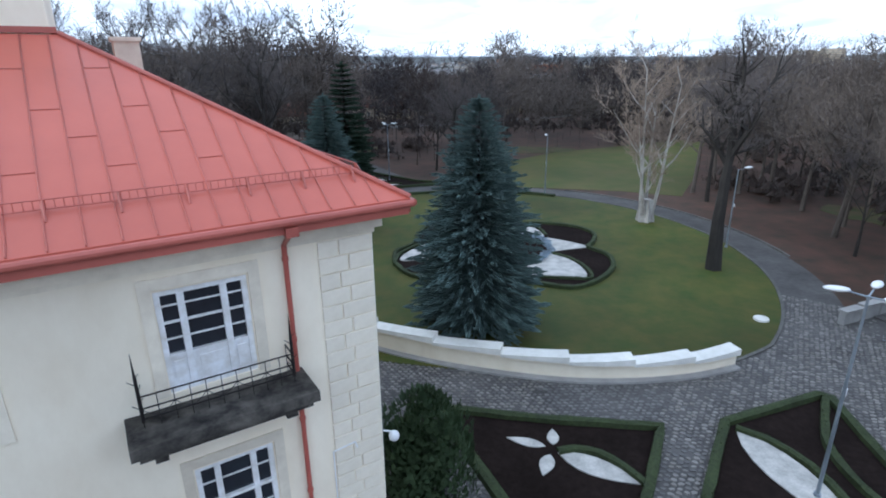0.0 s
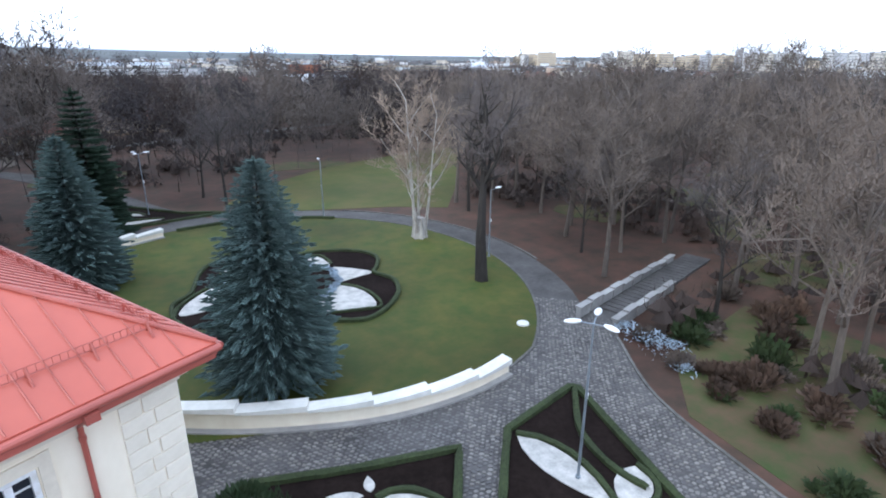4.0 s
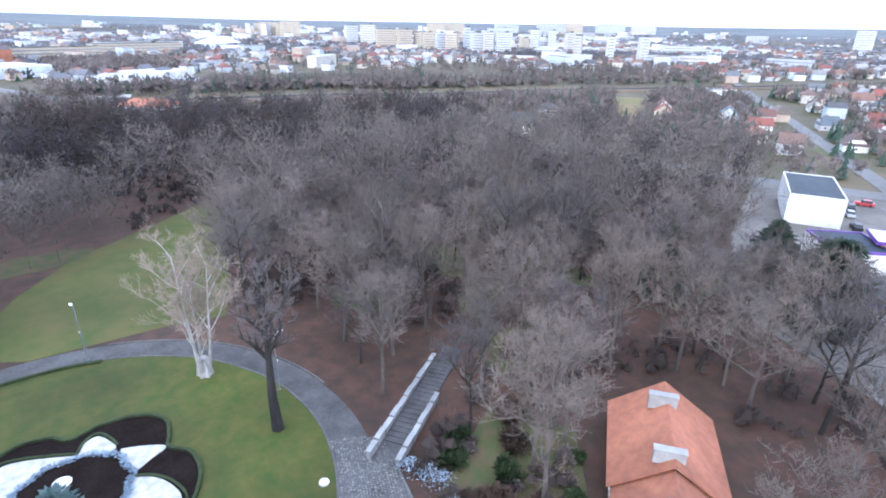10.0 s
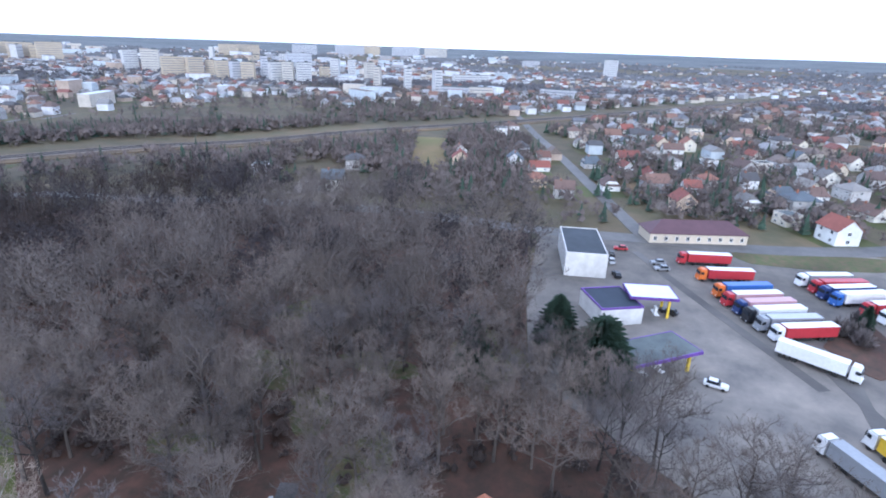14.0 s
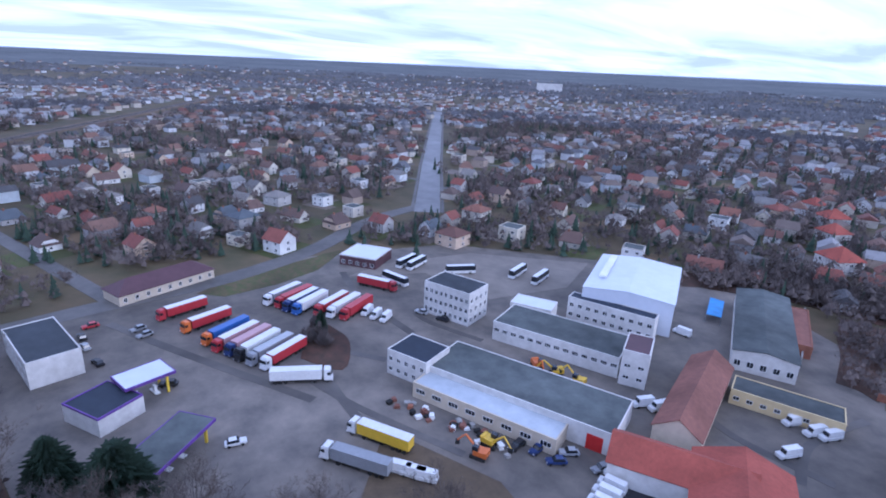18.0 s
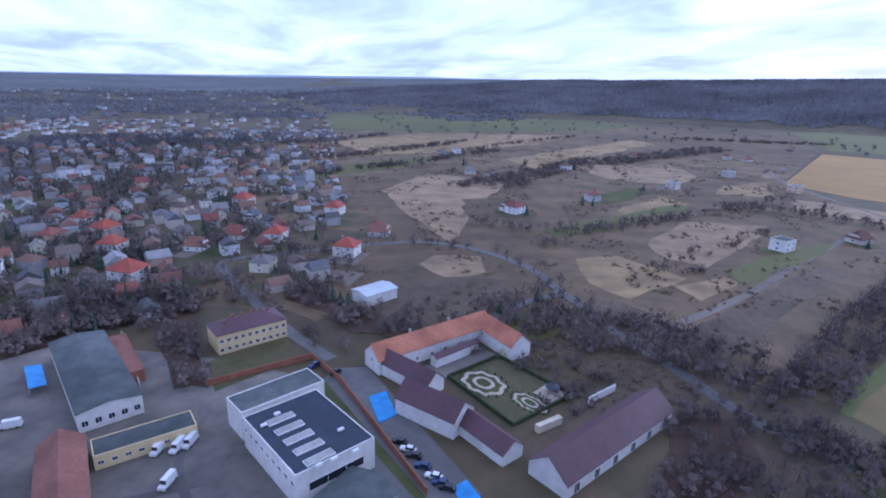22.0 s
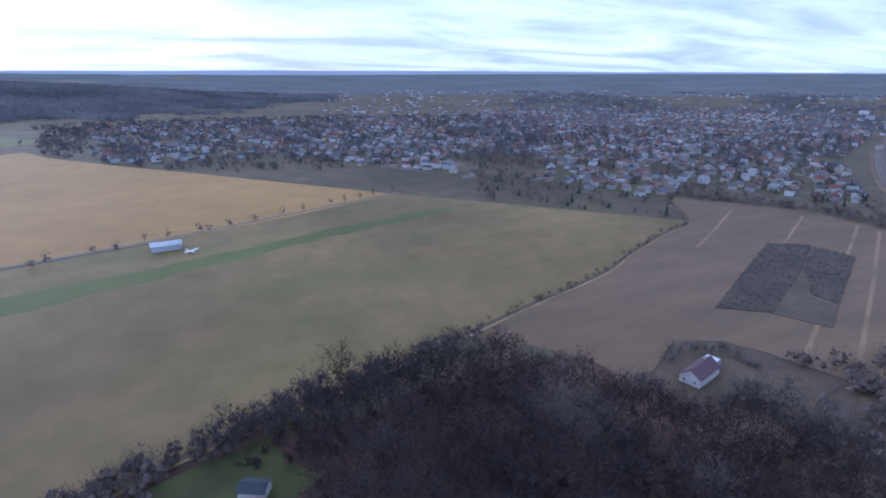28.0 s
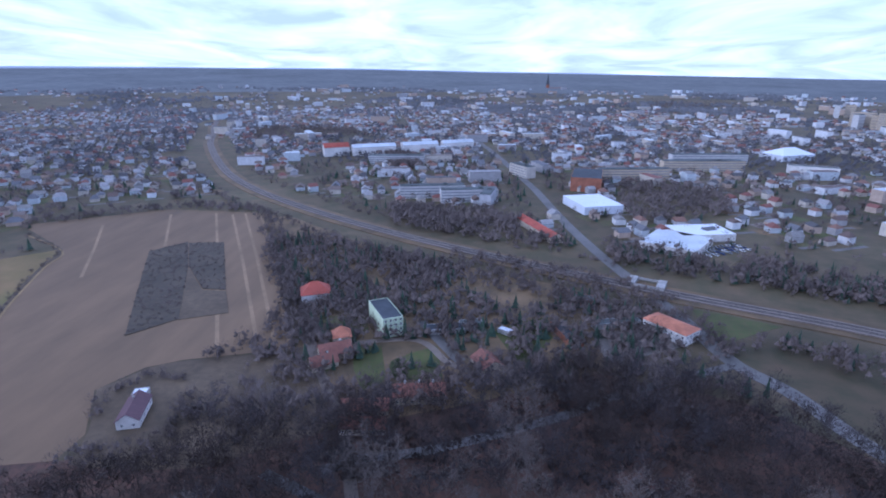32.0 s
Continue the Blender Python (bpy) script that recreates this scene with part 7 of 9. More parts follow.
def truck(x, y, head, cab, side, top=WHITE, label="", length=16.0, z=0.08):
    """An articulated lorry; its front looks along the heading."""
    t = empty("articulated_lorry", pose(x, y, z, 0, 0, head), label, "truck", "parked lorries")
    f = length / 2
    bm = bmesh.new()
    vs = box(bm, f - 1.15, 0, 2.0, 2.1, 2.45, 2.6)
    for v in vs:
        if v.co.x > f - 1 and v.co.z > 2.5:
            v.co.x -= 0.45
    box(bm, f - 1.5, 0, 3.35, 1.3, 2.2, 0.5); box(bm, f - 0.15, 0, 0.75, 0.3, 2.4, 0.5)
    part("cab", bm, paint(cab), t)
    bm = bmesh.new()
    vs = box(bm, f - 0.22, 0, 2.55, 0.06, 2.2, 0.9)
    for s in (-1, 1):
        box(bm, f - 0.95, s * 1.235, 2.5, 0.8, 0.03, 0.75)
    part("windscreen", bm, GLASS_DARK, t)
    for s in (-1, 1):
        bm = bmesh.new(); box(bm, f - 0.02, s * 0.85, 0.85, 0.06, 0.4, 0.22)
        part("headlight", bm, WHITE_PAINT, t)
        bm = bmesh.new(); box(bm, f - 0.45, s * 1.4, 2.6, 0.15, 0.25, 0.5)
        part("mirror", bm, TYRE, t)
    bm = bmesh.new()
    box(bm, -1.25, 0, 2.35, length - 2.9, 2.5, 2.55)
    part("trailer_box", bm, paint(side), t, "curtain-sided trailer body")
    bm = bmesh.new()
    box(bm, -1.25, 0, 3.66, length - 2.85, 2.54, 0.08)
    part("trailer_roof", bm, paint(top), t)
    bm = bmesh.new()
    box(bm, -0.4, 0, 0.92, length - 1.4, 1.0, 0.25); box(bm, -1.25, 0, 1.02, length - 2.9, 2.3, 0.12)
    for s in (-1, 1):
        box(bm, 0.5, s * 1.15, 0.65, 4.0, 0.06, 0.5)
    part("chassis", bm, TYRE, t)
    for wx in (f - 1.4, f - 4.4, -f + 1.4, -f + 2.7, -f + 4.0):
        for s in (-1, 1):
            wheel(t, wx, s * 1.05, 0.5, 0.34)
    return t


LORRIES = [(173.3, -19.8, 108, RED, RED, WHITE, "red"), (161.9, -24.6, 110, ORANGE, RED, WHITE, "red"), (152.2, -27.9, 117, ORANGE, BLUE, BLUE, "blue"), (147.2, -29.5, 118, RED, PINK, WHITE, "pale pink"), (143.4, -31.9, 119, NAVY, PINK, PINK, "faded pink"),
           (139.6, -33.4, 119, BLACK, WHITE, WHITE, "white"), (135.6, -35.7, 117, GREY, GREY, SILVER_C, "grey"), (132.0, -38.2, 118, WHITE, RED, WHITE, "dark red"), (119.2, -38.4, -115, WHITE, WHITE, WHITE, "white"), (170.3, -50.4, 116, WHITE, GREY, WHITE, "grey"),
           (166.6, -53.0, 116, RED, RED, RED, "dark red"), (163.0, -54.0, 119, NAVY, NAVY, WHITE, "navy"), (159.6, -56.0, 119, BLUE, WHITE, WHITE, "white"), (155.6, -61.6, 119, RED, RED, WHITE, "red"), (152.4, -64.6, 119, WHITE, WHITE, WHITE, "white"), (149.2, -67.6, 120, RED, RED, RED, "red"),
           (164.3, -82.7, -147, RED, RED, WHITE, "red"), (88.6, -44.7, 31, WHITE, YELLOW, WHITE, "yellow"), (84.2, -37.0, 36, WHITE, GREY, GREY, "grey")]
for x, y, h, cab, side, top, word in LORRIES:
    truck(x, y, h, cab, side, top, f"parked articulated lorry with a {word} curtain-sided trailer", 15.6)


def rounded_body(bm, l, w, h, z0, nose=0.25, cabin=None):
    vs = box(bm, 0, 0, z0 + h / 2, l, w, h)
    bmesh.ops.bevel(bm, geom=[e for e in bm.edges], offset=0.14, segments=2, affect="EDGES")


def car(x, y, head, rgb, label, kind="car", z=0.08, group="parked cars"):
    l, w, h, cab0, cab1, ch = {"car": (4.4, 1.75, 0.72, -1.75, 0.85, 0.62), "van": (5.6, 1.95, 1.0, -2.65, 1.75, 1.25), "bus": (12, 2.5, 1.2, -5.9, 5.9, 1.9)}[kind]
    v = empty({"car": "car", "van": "delivery_van", "bus": "coach"}[kind], pose(x, y, z, 0, 0, head), label, {"car": "car", "van": "van", "bus": "bus"}[kind], group)
    bm = bmesh.new()
    rounded_body(bm, l, w, h, 0.28)
    part("body", bm, paint(rgb), v)
    bm = bmesh.new()
    vs = box(bm, (cab0 + cab1) / 2, 0, 0.28 + h + ch / 2 - 0.05, cab1 - cab0, w * 0.9, ch)
    for q in vs:
        if q.co.z > 0.3 + h + ch * 0.4:
            q.co.x -= 0.35 * (1 if q.co.x > 0 else (-0.8 if kind == "car" else -0.1)) * (0.4 if kind == "bus" else 1)
            q.co.y *= 0.88
    part("cabin", bm, GLASS_DARK if kind != "van" else paint(rgb), v, "" if kind == "van" else "dark glazed cabin")
    bm = bmesh.new()
    box(bm, (cab0 + cab1) / 2 - (0.1 if kind == "car" else 0), 0, 0.28 + h + ch - 0.03, (cab1 - cab0) * (0.6 if kind == "car" else 0.94), w * 0.78, 0.06)
    part("roof", bm, paint(rgb), v)
    if kind == "van":
        bm = bmesh.new(); vs = box(bm, cab1 + 0.02, 0, 0.28 + h + 0.55, 0.08, w * 0.76, 0.8)
        for q in vs:
            if q.co.z > 1.9:
                q.co.x -= 0.3
        part("windscreen", bm, GLASS_DARK, v)
    for s in (-1, 1):
        bm = bmesh.new(); box(bm, l / 2 - 0.03, s * w * 0.36, 0.75, 0.1, 0.32, 0.16)
        part("headlight", bm, WHITE_PAINT, v)
    for sx in (-1, 1):
        for s in (-1, 1):
            wheel(v, sx * l * 0.31, s * (w / 2 - 0.1), 0.33 if kind != "bus" else 0.48, 0.24)
    return v


car_list = [(102.8, -18.3, -100, WHITE), (175.6, 4.5, 100, RED), (169.1, 6.8, 10, BLACK), (162.5, 6.3, 15, SILVER_C), (151.8, 3.9, 20, BLACK), (167.3, -6.9, 110, GREY), (162.6, -8.1, 110, GREY), (132.8, -9.9, 70, BLACK), (130.9, -88.9, 30, BLACK), (138.5, -85.7, 30, SILVER_C),
            (64.1, -73.0, 60, NAVY), (64.7, -77.3, 60, SILVER_C), (68.9, -72.1, 100, NAVY), (72.1, -69.2, 100, BLACK), (57.8, -79.5, 80, GREY), (-17.0, -123.4, -30, BLACK), (-18.8, -119.8, -30, WHITE), (-19.9, -117.0, -30, BLACK), (-21.4, -112.6, -30, NAVY), (-23.3, -108.4, -30, WHITE),
            (-24.5, -105.8, -30, NAVY), (-25.7, -103.9, -30, BLACK), (-1.5, -163.4, 40, BLACK), (5.3, -169.4, 40, NAVY)]
NAMES = {WHITE: "white", RED: "red", BLACK: "black", SILVER_C: "silver", GREY: "grey", NAVY: "dark blue", ORANGE: "orange", YELLOW: "yellow"}
for x, y, h, c in car_list:
    car(x, y, h, c, f"{NAMES[c]} passenger car parked on the asphalt")
for x, y, h in ((55.6, -84.0, 20), (54.4, -80.6, 20), (53.2, -77.4, 20), (52.2, -74.7, 20), (51.0, -72.0, 20), (44.8, -132.2, 70), (40.2, -132.3, 70), (37.5, -133.8, 70), (39.6, -118.7, 70), (68.1, -106.5, 70), (65.0, -108.6, 75), (24.9, -104.9, 15), (23.9, -102.0, 15), (22.6, -99.3, 15), (21.5, -96.6, 15), (78.4, -43.8, 40), (75.9, -45.6, 40), (74.1, -46.9, 40), (86.7, -150.5, 10), (146.7, -70.2, 125), (139.8, -73.3, 125), (143.0, -71.5, 125)):
    car(x, y, h, WHITE, "white delivery van parked in the depot yard", "van", group="parked vans")
for x, y, h in ((165.6, -90.8, -164), (180.2, -104.1, 115), (176.6, -106.6, 117), (162.5, -118.2, 68), (150.6, -137.5, 113), (141.8, -141.2, 113)):
    car(x, y, h, WHITE, "white coach parked in the depot yard", "bus", group="parked coaches")


def digger(x, y, head, rgb, label):
    d = empty("excavator", pose(x, y, 0.08, 0, 0, head), label, "excavator")
    for s in (-1, 1):
        bm = bmesh.new(); box(bm, 0, s * 1.0, 0.45, 3.4, 0.5, 0.8)
        part("track", bm, TYRE, d)
    bm = bmesh.new(); box(bm, -0.5, 0, 1.5, 3.0, 2.3, 1.1); box(bm, -1.6, 0, 1.9, 0.8, 2.2, 0.6)
    part("engine_house", bm, paint(rgb), d)
    bm = bmesh.new(); box(bm, 0.6, 0.6, 2.4, 1.3, 1.0, 1.3)
    part("driver_cab", bm, GLASS_DARK, d)
    bm = bmesh.new(); cone(bm, (0.8, -0.4, 1.8), (3.4, -0.4, 4.2), 0.28, 0.2, 6); cone(bm, (3.4, -0.4, 4.2), (5.2, -0.4, 2.2), 0.2, 0.15, 6)
    part("boom", bm, paint(rgb), d)
    bm = bmesh.new(); box(bm, 5.2, -0.4, 1.7, 0.9, 0.9, 0.8, 20)
    part("bucket", bm, TYRE, d)


for x, y, h, c in ((73.8, -60.2, 30, ORANGE), (75.5, -64.5, 200, YELLOW), (94.4, -95.7, 160, ORANGE), (89.3, -97.6, 60, YELLOW), (83.1, -99.5, 20, YELLOW)):
    digger(x, y, h, c, f"{NAMES[c]} excavator standing in the depot yard")
# scrap, pallets and crates along the garages
rr = random.Random(12)
for k in range(34):
    x, y = rr.choice(((95.4, -57.0), (91.5, -57.5), (85.0, -61.6), (83.6, -63.6), (79.0, -64.5), (98.0, -54.5), (72.0, -66.5)))
    x, y = x + rr.uniform(-2.4, 2.4), y + rr.uniform(-1.6, 1.6)
    c = empty("crate", pose(x, y, 0.08, 0, 0, rr.uniform(0, 180)), "stacked wooden pallet or crate beside the garages", "crate", "crates by the garages")
    mat = rr.choice((BRICK, TILE_OLD, CONCRETE, WHITE_PAINT, TYRE))
    for q in range(rr.randint(2, 4)):
        bm = bmesh.new(); box(bm, rr.uniform(-.08, .08), rr.uniform(-.08, .08), 0.14 + 0.3 * q, rr.uniform(1.0, 1.6), rr.uniform(0.9, 1.2), 0.24)
        part("layer", bm, mat, c)
# planted island in the yard
area("yard_island", closed([(129.9, -42.0), (141, -47.5), (150.0, -53.7), (141, -57), (131.5, -57.2), (119, -49.5)], 4)[:-1], -0.2, 0.22, FOREST_FLOOR, "island of brown weeds in the yard", "ground")
conifer("dark_fir", 141.5, -52.5, 7.0, 1.6, "slim dark conifer on the yard island", SPRUCE_DARK, 31, levels=14, tuft=0.5)
for k, (x, y) in enumerate(((137.5, -47.5), (134, -50.5), (139.5, -51.0), (145, -52.5))):
    bush("bare_bush", x, y, 2.6, 4.5, TWIGS_DARK, 50 + k, "bare bush on the yard island", 500)
area("car_park", [(4.1, -158), (-2, -167), (-12.5, -166), (-33.5, -100.5), (-8.5, -100)], -0.2, 0.13, ROAD, "paved car park beside the manor", "car park")
area("verge", [(4.6, -156), (1.6, -158.5), (-21, -100), (-18.5, -100)], -0.2, 0.17, WILD_GREEN, "narrow grass verge along the wall", "grass")
for k, q in enumerate(([(-10.9, -147.4), (-12.6, -133.3), (-18.2, -136.4), (-16.6, -149.6)], [(-27, -104), (-28, -97), (-33, -99), (-31, -106)])):
    area("blue_cover", q, -0.1, 0.34, BLUE_PAINT, "bright blue painted panel on the car park", "panel")
# formal garden in the manor yard
GARDEN = [(-37.9, -154.3), (-58.7, -164.7), (-73.9, -136.4), (-50.1, -124.9)]
area("manor_court", [(-30.8, -162.6), (-36.2, -153.6), (-59.9, -164.9), (-53.9, -173.1)], -0.2, 0.14, GRAVEL_GREY, "grey paved court of the manor", "pavement")
area("garden_ground", GARDEN, -0.2, 0.12, ROUGH, "green formal garden in the manor yard", "garden")
area("garden_path", [(-62.3, -140.3), (-68.6, -144.3), (-73.2, -136.5), (-66.5, -132.3)], -0.2, 0.17, GRAVEL_PALE, "pale gravel square in the formal garden", "path")
hedge("garden_hedge", [tuple(Vector(GARDEN[i]).lerp(Vector(GARDEN[(i + 1) % 4]), k / 8)) for i in range(4) for k in range(8)] + [GARDEN[0]], 0.9, 1.2, "dark clipped hedge round the formal garden", leaves=8)
axis = math.degrees(math.atan2(GARDEN[1][1] - GARDEN[0][1], GARDEN[1][0] - GARDEN[0][0]))
for k, (x, y, rx, ry) in enumerate(((-48.4, -148.6, 7.8, 5.8), (-59.1, -134.9, 6.2, 3.3))):
    gd = empty("garden_parterre", pose(x, y, 0.1, 0, 0, axis + 90), "pale paved parterre with low planting", "parterre")
    for q, (a, m2, hh) in enumerate(((1.0, GRAVEL_PALE, 0.10), (0.80, WILD_GREEN, 0.16), (0.52, GRAVEL_PALE, 0.20), (0.34, WILD_GREEN, 0.26))):
        bm = bmesh.new()
        outline = gravel_shape(0, 0, rx * a, ry * a, 0, 32, 0.8)
        if q < 2:
            outline = [(u * (1 + 0.09 * math.cos(8 * i / 32 * 6.283)), v * (1 + 0.09 * math.cos(8 * i / 32 * 6.283))) for i, (u, v) in enumerate(outline)]
        prism(bm, outline, 0, hh)
        part(("paving", "grass_ring", "inner_path", "inner_grass")[q], bm, m2, gd)
    for q in range(18):
        bm = bmesh.new()
        cone(bm, (rx * 1.14 * math.cos(q * 0.349), ry * 1.18 * math.sin(q * 0.349), 0), (rx * 1.14 * math.cos(q * 0.349), ry * 1.18 * math.sin(q * 0.349), 0.9), 0.4, 0.12, 6)
        part("clipped_shrub", bm, YEW, gd)
gz = empty("garden_pavilion", pose(-68.3, -139.2, 0, 0, 0, axis), "small open pavilion with a black roof", "pavilion")
bm = bmesh.new(); cone(bm, (0, 0, 2.2), (0, 0, 3.6), 2.4, 0.1, 8)
part("roof", bm, BITUMEN, gz)
for k in range(6):
    bm = bmesh.new(); cone(bm, (1.7 * math.cos(k * 1.047), 1.7 * math.sin(k * 1.047), 0), (1.7 * math.cos(k * 1.047), 1.7 * math.sin(k * 1.047), 2.3), 0.08, 0.08, 6)
    part("post", bm, BARK_DARK, gz)
wall_line([(-76.4, -130.8), (-88.6, -136.3)], 2.6, WHITE_WALL, "white ruined wall beside the barn")
cbuilding("garden_shed", "long low shed with a beige roof", "shed", [(-55.7, -120.0), (-64.2, -123.1), (-63.8, -124.7)], 2.2, BEIGE_WALL, roof_mat=BEIGE_WALL)
cbuilding("manor_porch_wing", "low white wing with maroon roof in the court", "building", [(-34.8, -164.1), (-52.1, -173.3), (-51.7, -169.5)], 3.5, WHITE_WALL, roof="gable", roof_mat=MAROON_TIN, rise=1.0, over=0.25, windows=[("N", 5, 1, 1.0, 1.3, 1.0, 3)])
cbuilding("brick_lean_to", "low lean-to with weathered tile roof", "shed", [(-59.2, -162.6), (-69.2, -165.4), (-70.5, -168.8)], 2.5, BEIGE_WALL, roof_mat=TILE_OLD)
area("garden_plot", ragged([(-69.7, -197.6), (-78.8, -200.8), (-91.2, -184.9), (-77.3, -176.4)], 8), -0.2, 0.16, WILD_GREEN, "green garden plot behind the manor", "garden")
TARP = [(96.1, -180.9), (91.5, -181.9), (84.3, -167.8), (88.6, -166.1)]
bm = bmesh.new(); prism(bm, TARP, 2.9, 3.0)
tarp = tagged(link("tarpaulin_shelter", bm, BLUE_PAINT), "bright blue tarpaulin shelter beside the store", "shelter")
for q in TARP:
    bm = bmesh.new(); cone(bm, (*q, 0), (*q, 2.9), 0.08, 0.08, 6)
    part("post", bm, GREY_STEEL, tarp)
# sports ground by the park: two run-up strips and a ball court
for q in ([(-109.4, -61.6), (-124.8, -68.3), (-126.6, -65.4), (-110.9, -58.2)], [(-111.7, -56.0), (-127.1, -62.6), (-129.1, -59.1), (-113.3, -52.6)]):
    area("run_up_strip", q, -0.1, 0.20, CONCRETE, "grey run-up strip with white marks", "track")
    a, b2 = (Vector(q[0]) + Vector(q[3])) / 2, (Vector(q[1]) + Vector(q[2])) / 2
    for k in range(5):
        c = a.lerp(b2, (k + 0.6) / 5.4)
        bm = bmesh.new(); box(bm, c.x, c.y, 0.215, 1.1, 0.35, 0.02, 24)
        tagged(link("strip_mark", bm, WHITE_PAINT), "white painted mark on the run-up strip", "marking")
CQ = [(-108.8, -48.6), (-131.2, -58.5), (-136.6, -43.5), (-114.7, -34.4)]
cen = sum((Vector(q) for q in CQ), Vector((0, 0))) / 4
for s, mt, zz, lb in ((1.0, NAVY_ROOF, 0.16, "dark blue border of the ball court"), (0.82, WILD_GREEN, 0.19, "green band of the ball court"), (0.66, TILE_RED, 0.22, "red band of the ball court"), (0.55, FIELD_WHEAT, 0.25, "yellow playing surface of the ball court")):
    area("ball_court", [tuple(cen + (Vector(q) - cen) * s) for q in CQ], -0.1, zz, mt if s != 1.0 else NAVY_PAINT, lb, "court")
building("lodge", "small lodge with red roof", "house", -129.5, 4.5, 12, 9, 62, 3.2, BEIGE_WALL, roof="hip", roof_mat=TILE_RED, rise=2.4)
building("blue_shed", "small shed with blue-grey roof", "shed", -141.5, 3.0, 8, 6, 62, 3.0, WHITE_WALL, roof="gable", roof_mat=BITUMEN, rise=1.4)
building("hangar", "pale sheet-metal hangar at the edge of the pasture", "hangar", -417, -27, 20, 12, 95, 4.0, PALE_TIN, roof="gable", roof_mat=PALE_TIN, rise=1.4)
plane = empty("light_aircraft", pose(-400, -11.5, 0.1, 0, 0, 40), "small white light aircraft parked on the pasture", "aircraft")
bm = bmesh.new(); cone(bm, (-4, 0, 1.2), (3, 0, 1.1), 0.25, 0.7, 10); cone(bm, (3, 0, 1.1), (4, 0, 1.0), 0.7, 0.3, 10)
part("fuselage", bm, WHITE_PAINT, plane)
bm = bmesh.new(); box(bm, 1.2, 0, 1.9, 1.6, 11, 0.18)
part("wing", bm, WHITE_PAINT, plane)
bm = bmesh.new(); box(bm, -3.8, 0, 1.3, 0.9, 3.6, 0.1); box(bm, -3.8, 0, 2.0, 0.9, 0.1, 1.5)
part("tail", bm, WHITE_PAINT, plane)


# ---- roads and railway ----
MAIN_ROAD = bent([(183, 40), (181, 90), (168, 145), (151, 183), (141, 216), (127, 240), (120, 281), (113, 312), (103.6, 352), (93.6, 398), (80, 483), (69, 582), (60, 650), (20, 900), (-20, 1100)])
STATION_ROAD = bent([(183, 70), (184, 31), (190, 2), (195, -32), (204, -58), (216, -81), (236, -107), (250, -132), (259, -158), (268, -168)])
AVENUE = bent([(246, -155), (320, -203.5), (375, -239.5), (461, -297), (560, -363), (645, -420), (800, -523)], 10)
SIDE_STREET = bent([(191, -3), (340, 54), (420, 86), (540, 130)])
RAILWAY = bent([(-1100, 2600), (-700, 1450), (-540, 1080), (-472, 930), (-345, 710), (-254, 592), (-154, 499), (-67, 434), (4, 389), (63, 355), (127, 320), (220, 274), (273, 233), (361, 189), (503, 94), (864, -107), (1300, -330)])
LANE = bent([(-0.5, -173.7), (14.7, -198.8), (37, -246), (52, -288), (28, -298), (4, -302), (-25, -308), (-58, -310), (-85, -292), (-105, -257), (-108.4, -220), (-111, -175), (-117, -145), (-120.4, -117.6), (-128, -100), (-131, -90)])
LANE_W = bent([(-63, -195), (-84.5, -208.7), (-107.8, -219)])
DIRT_LANE = bent([(-114, -166), (-127.7, -172.2), (-191.6, -199.8), (-264.5, -239), (-331, -273.6)])
NORTH_LANE = bent([(-36, 140), (-49, 179), (-61.5, 202.5), (-76, 230), (-83, 248), (-95, 281), (-70, 292)])
YARD_LANE = bent([(-77.0, 239.4), (-55.9, 246.4), (-27.1, 250.6), (-11.0, 230.7), (1.4, 221.5)])
strip("main_road", MAIN_ROAD, 9, -0.3, 0.12, ROAD, "grey main road crossing under the railway")
strip("station_road", STATION_ROAD, 9, -0.3, 0.14, ROAD, "grey main road past the depot")
PALE_ROAD = material("pale_worn_concrete", (0.255, 0.250, 0.250), (0.190, 0.188, 0.190), scale=0.12, large=0.2, rough=0.7, world_space=True)
strip("avenue_road", AVENUE, 14.5, -0.3, 0.17, PALE_ROAD, "wide pale straight road through the suburb")
for off in (-8.6, 8.6):
    strip("pavement", [(x + 0.55 * off, y + 0.83 * off) for x, y in AVENUE], 1.8, -0.3, 0.26, ROAD, "grey pavement beside the wide road", "pavement")
strip("side_street", SIDE_STREET, 6, -0.3, 0.12, ROAD, "narrow residential street")
strip("east_street", bent([(300, -183), (250, -330), (230, -520)]), 6, -0.3, 0.12, ROAD, "narrow residential street")
strip("park_street", bent([(127, 238), (113.7, 231.9), (64.0, 207.2), (35.3, 189.0), (-13.0, 166.4), (-37.1, 159.9), (-50, 152)]), 5, -0.3, 0.11, ROAD, "narrow street along the edge of the park")
strip("lane", LANE, 5, -0.3, 0.12, ROAD, "grey country lane past the manor")
strip("lane", LANE_W, 5, -0.3, 0.15, ROAD, "grey country lane past the manor")
strip("dirt_lane", DIRT_LANE, 4.5, -0.3, 0.12, DIRT, "pale dirt lane between the plots")
strip("dirt_lane", bent([(-400, -212), (-470, -466), (-560, -560)]), 4.5, -0.3, 0.12, DIRT, "pale dirt lane along the stubble field")
strip("dirt_lane", bent([(-392, -218), (-441, -42), (-530, 190)]), 4.5, -0.3, 0.13, DIRT, "pale dirt lane along the pasture")
CREEK = bent([(-132, -104), (-145, -66), (-166, -22), (-186, 38), (-209, 109), (-224, 151), (-249, 226), (-274, 272), (-303, 337), (-316, 371), (-376, 408)])
strip("creek_bank", CREEK, 3.4, -0.3, 0.15, WEEDS, "brown reedy bank of the creek", "bank")
strip("creek_bank", [(x + 2.6, y - 1.4) for x, y in CREEK], 1.5, -0.3, 0.17, DRY_GRASS, "pale dry grass along the creek", "bank")
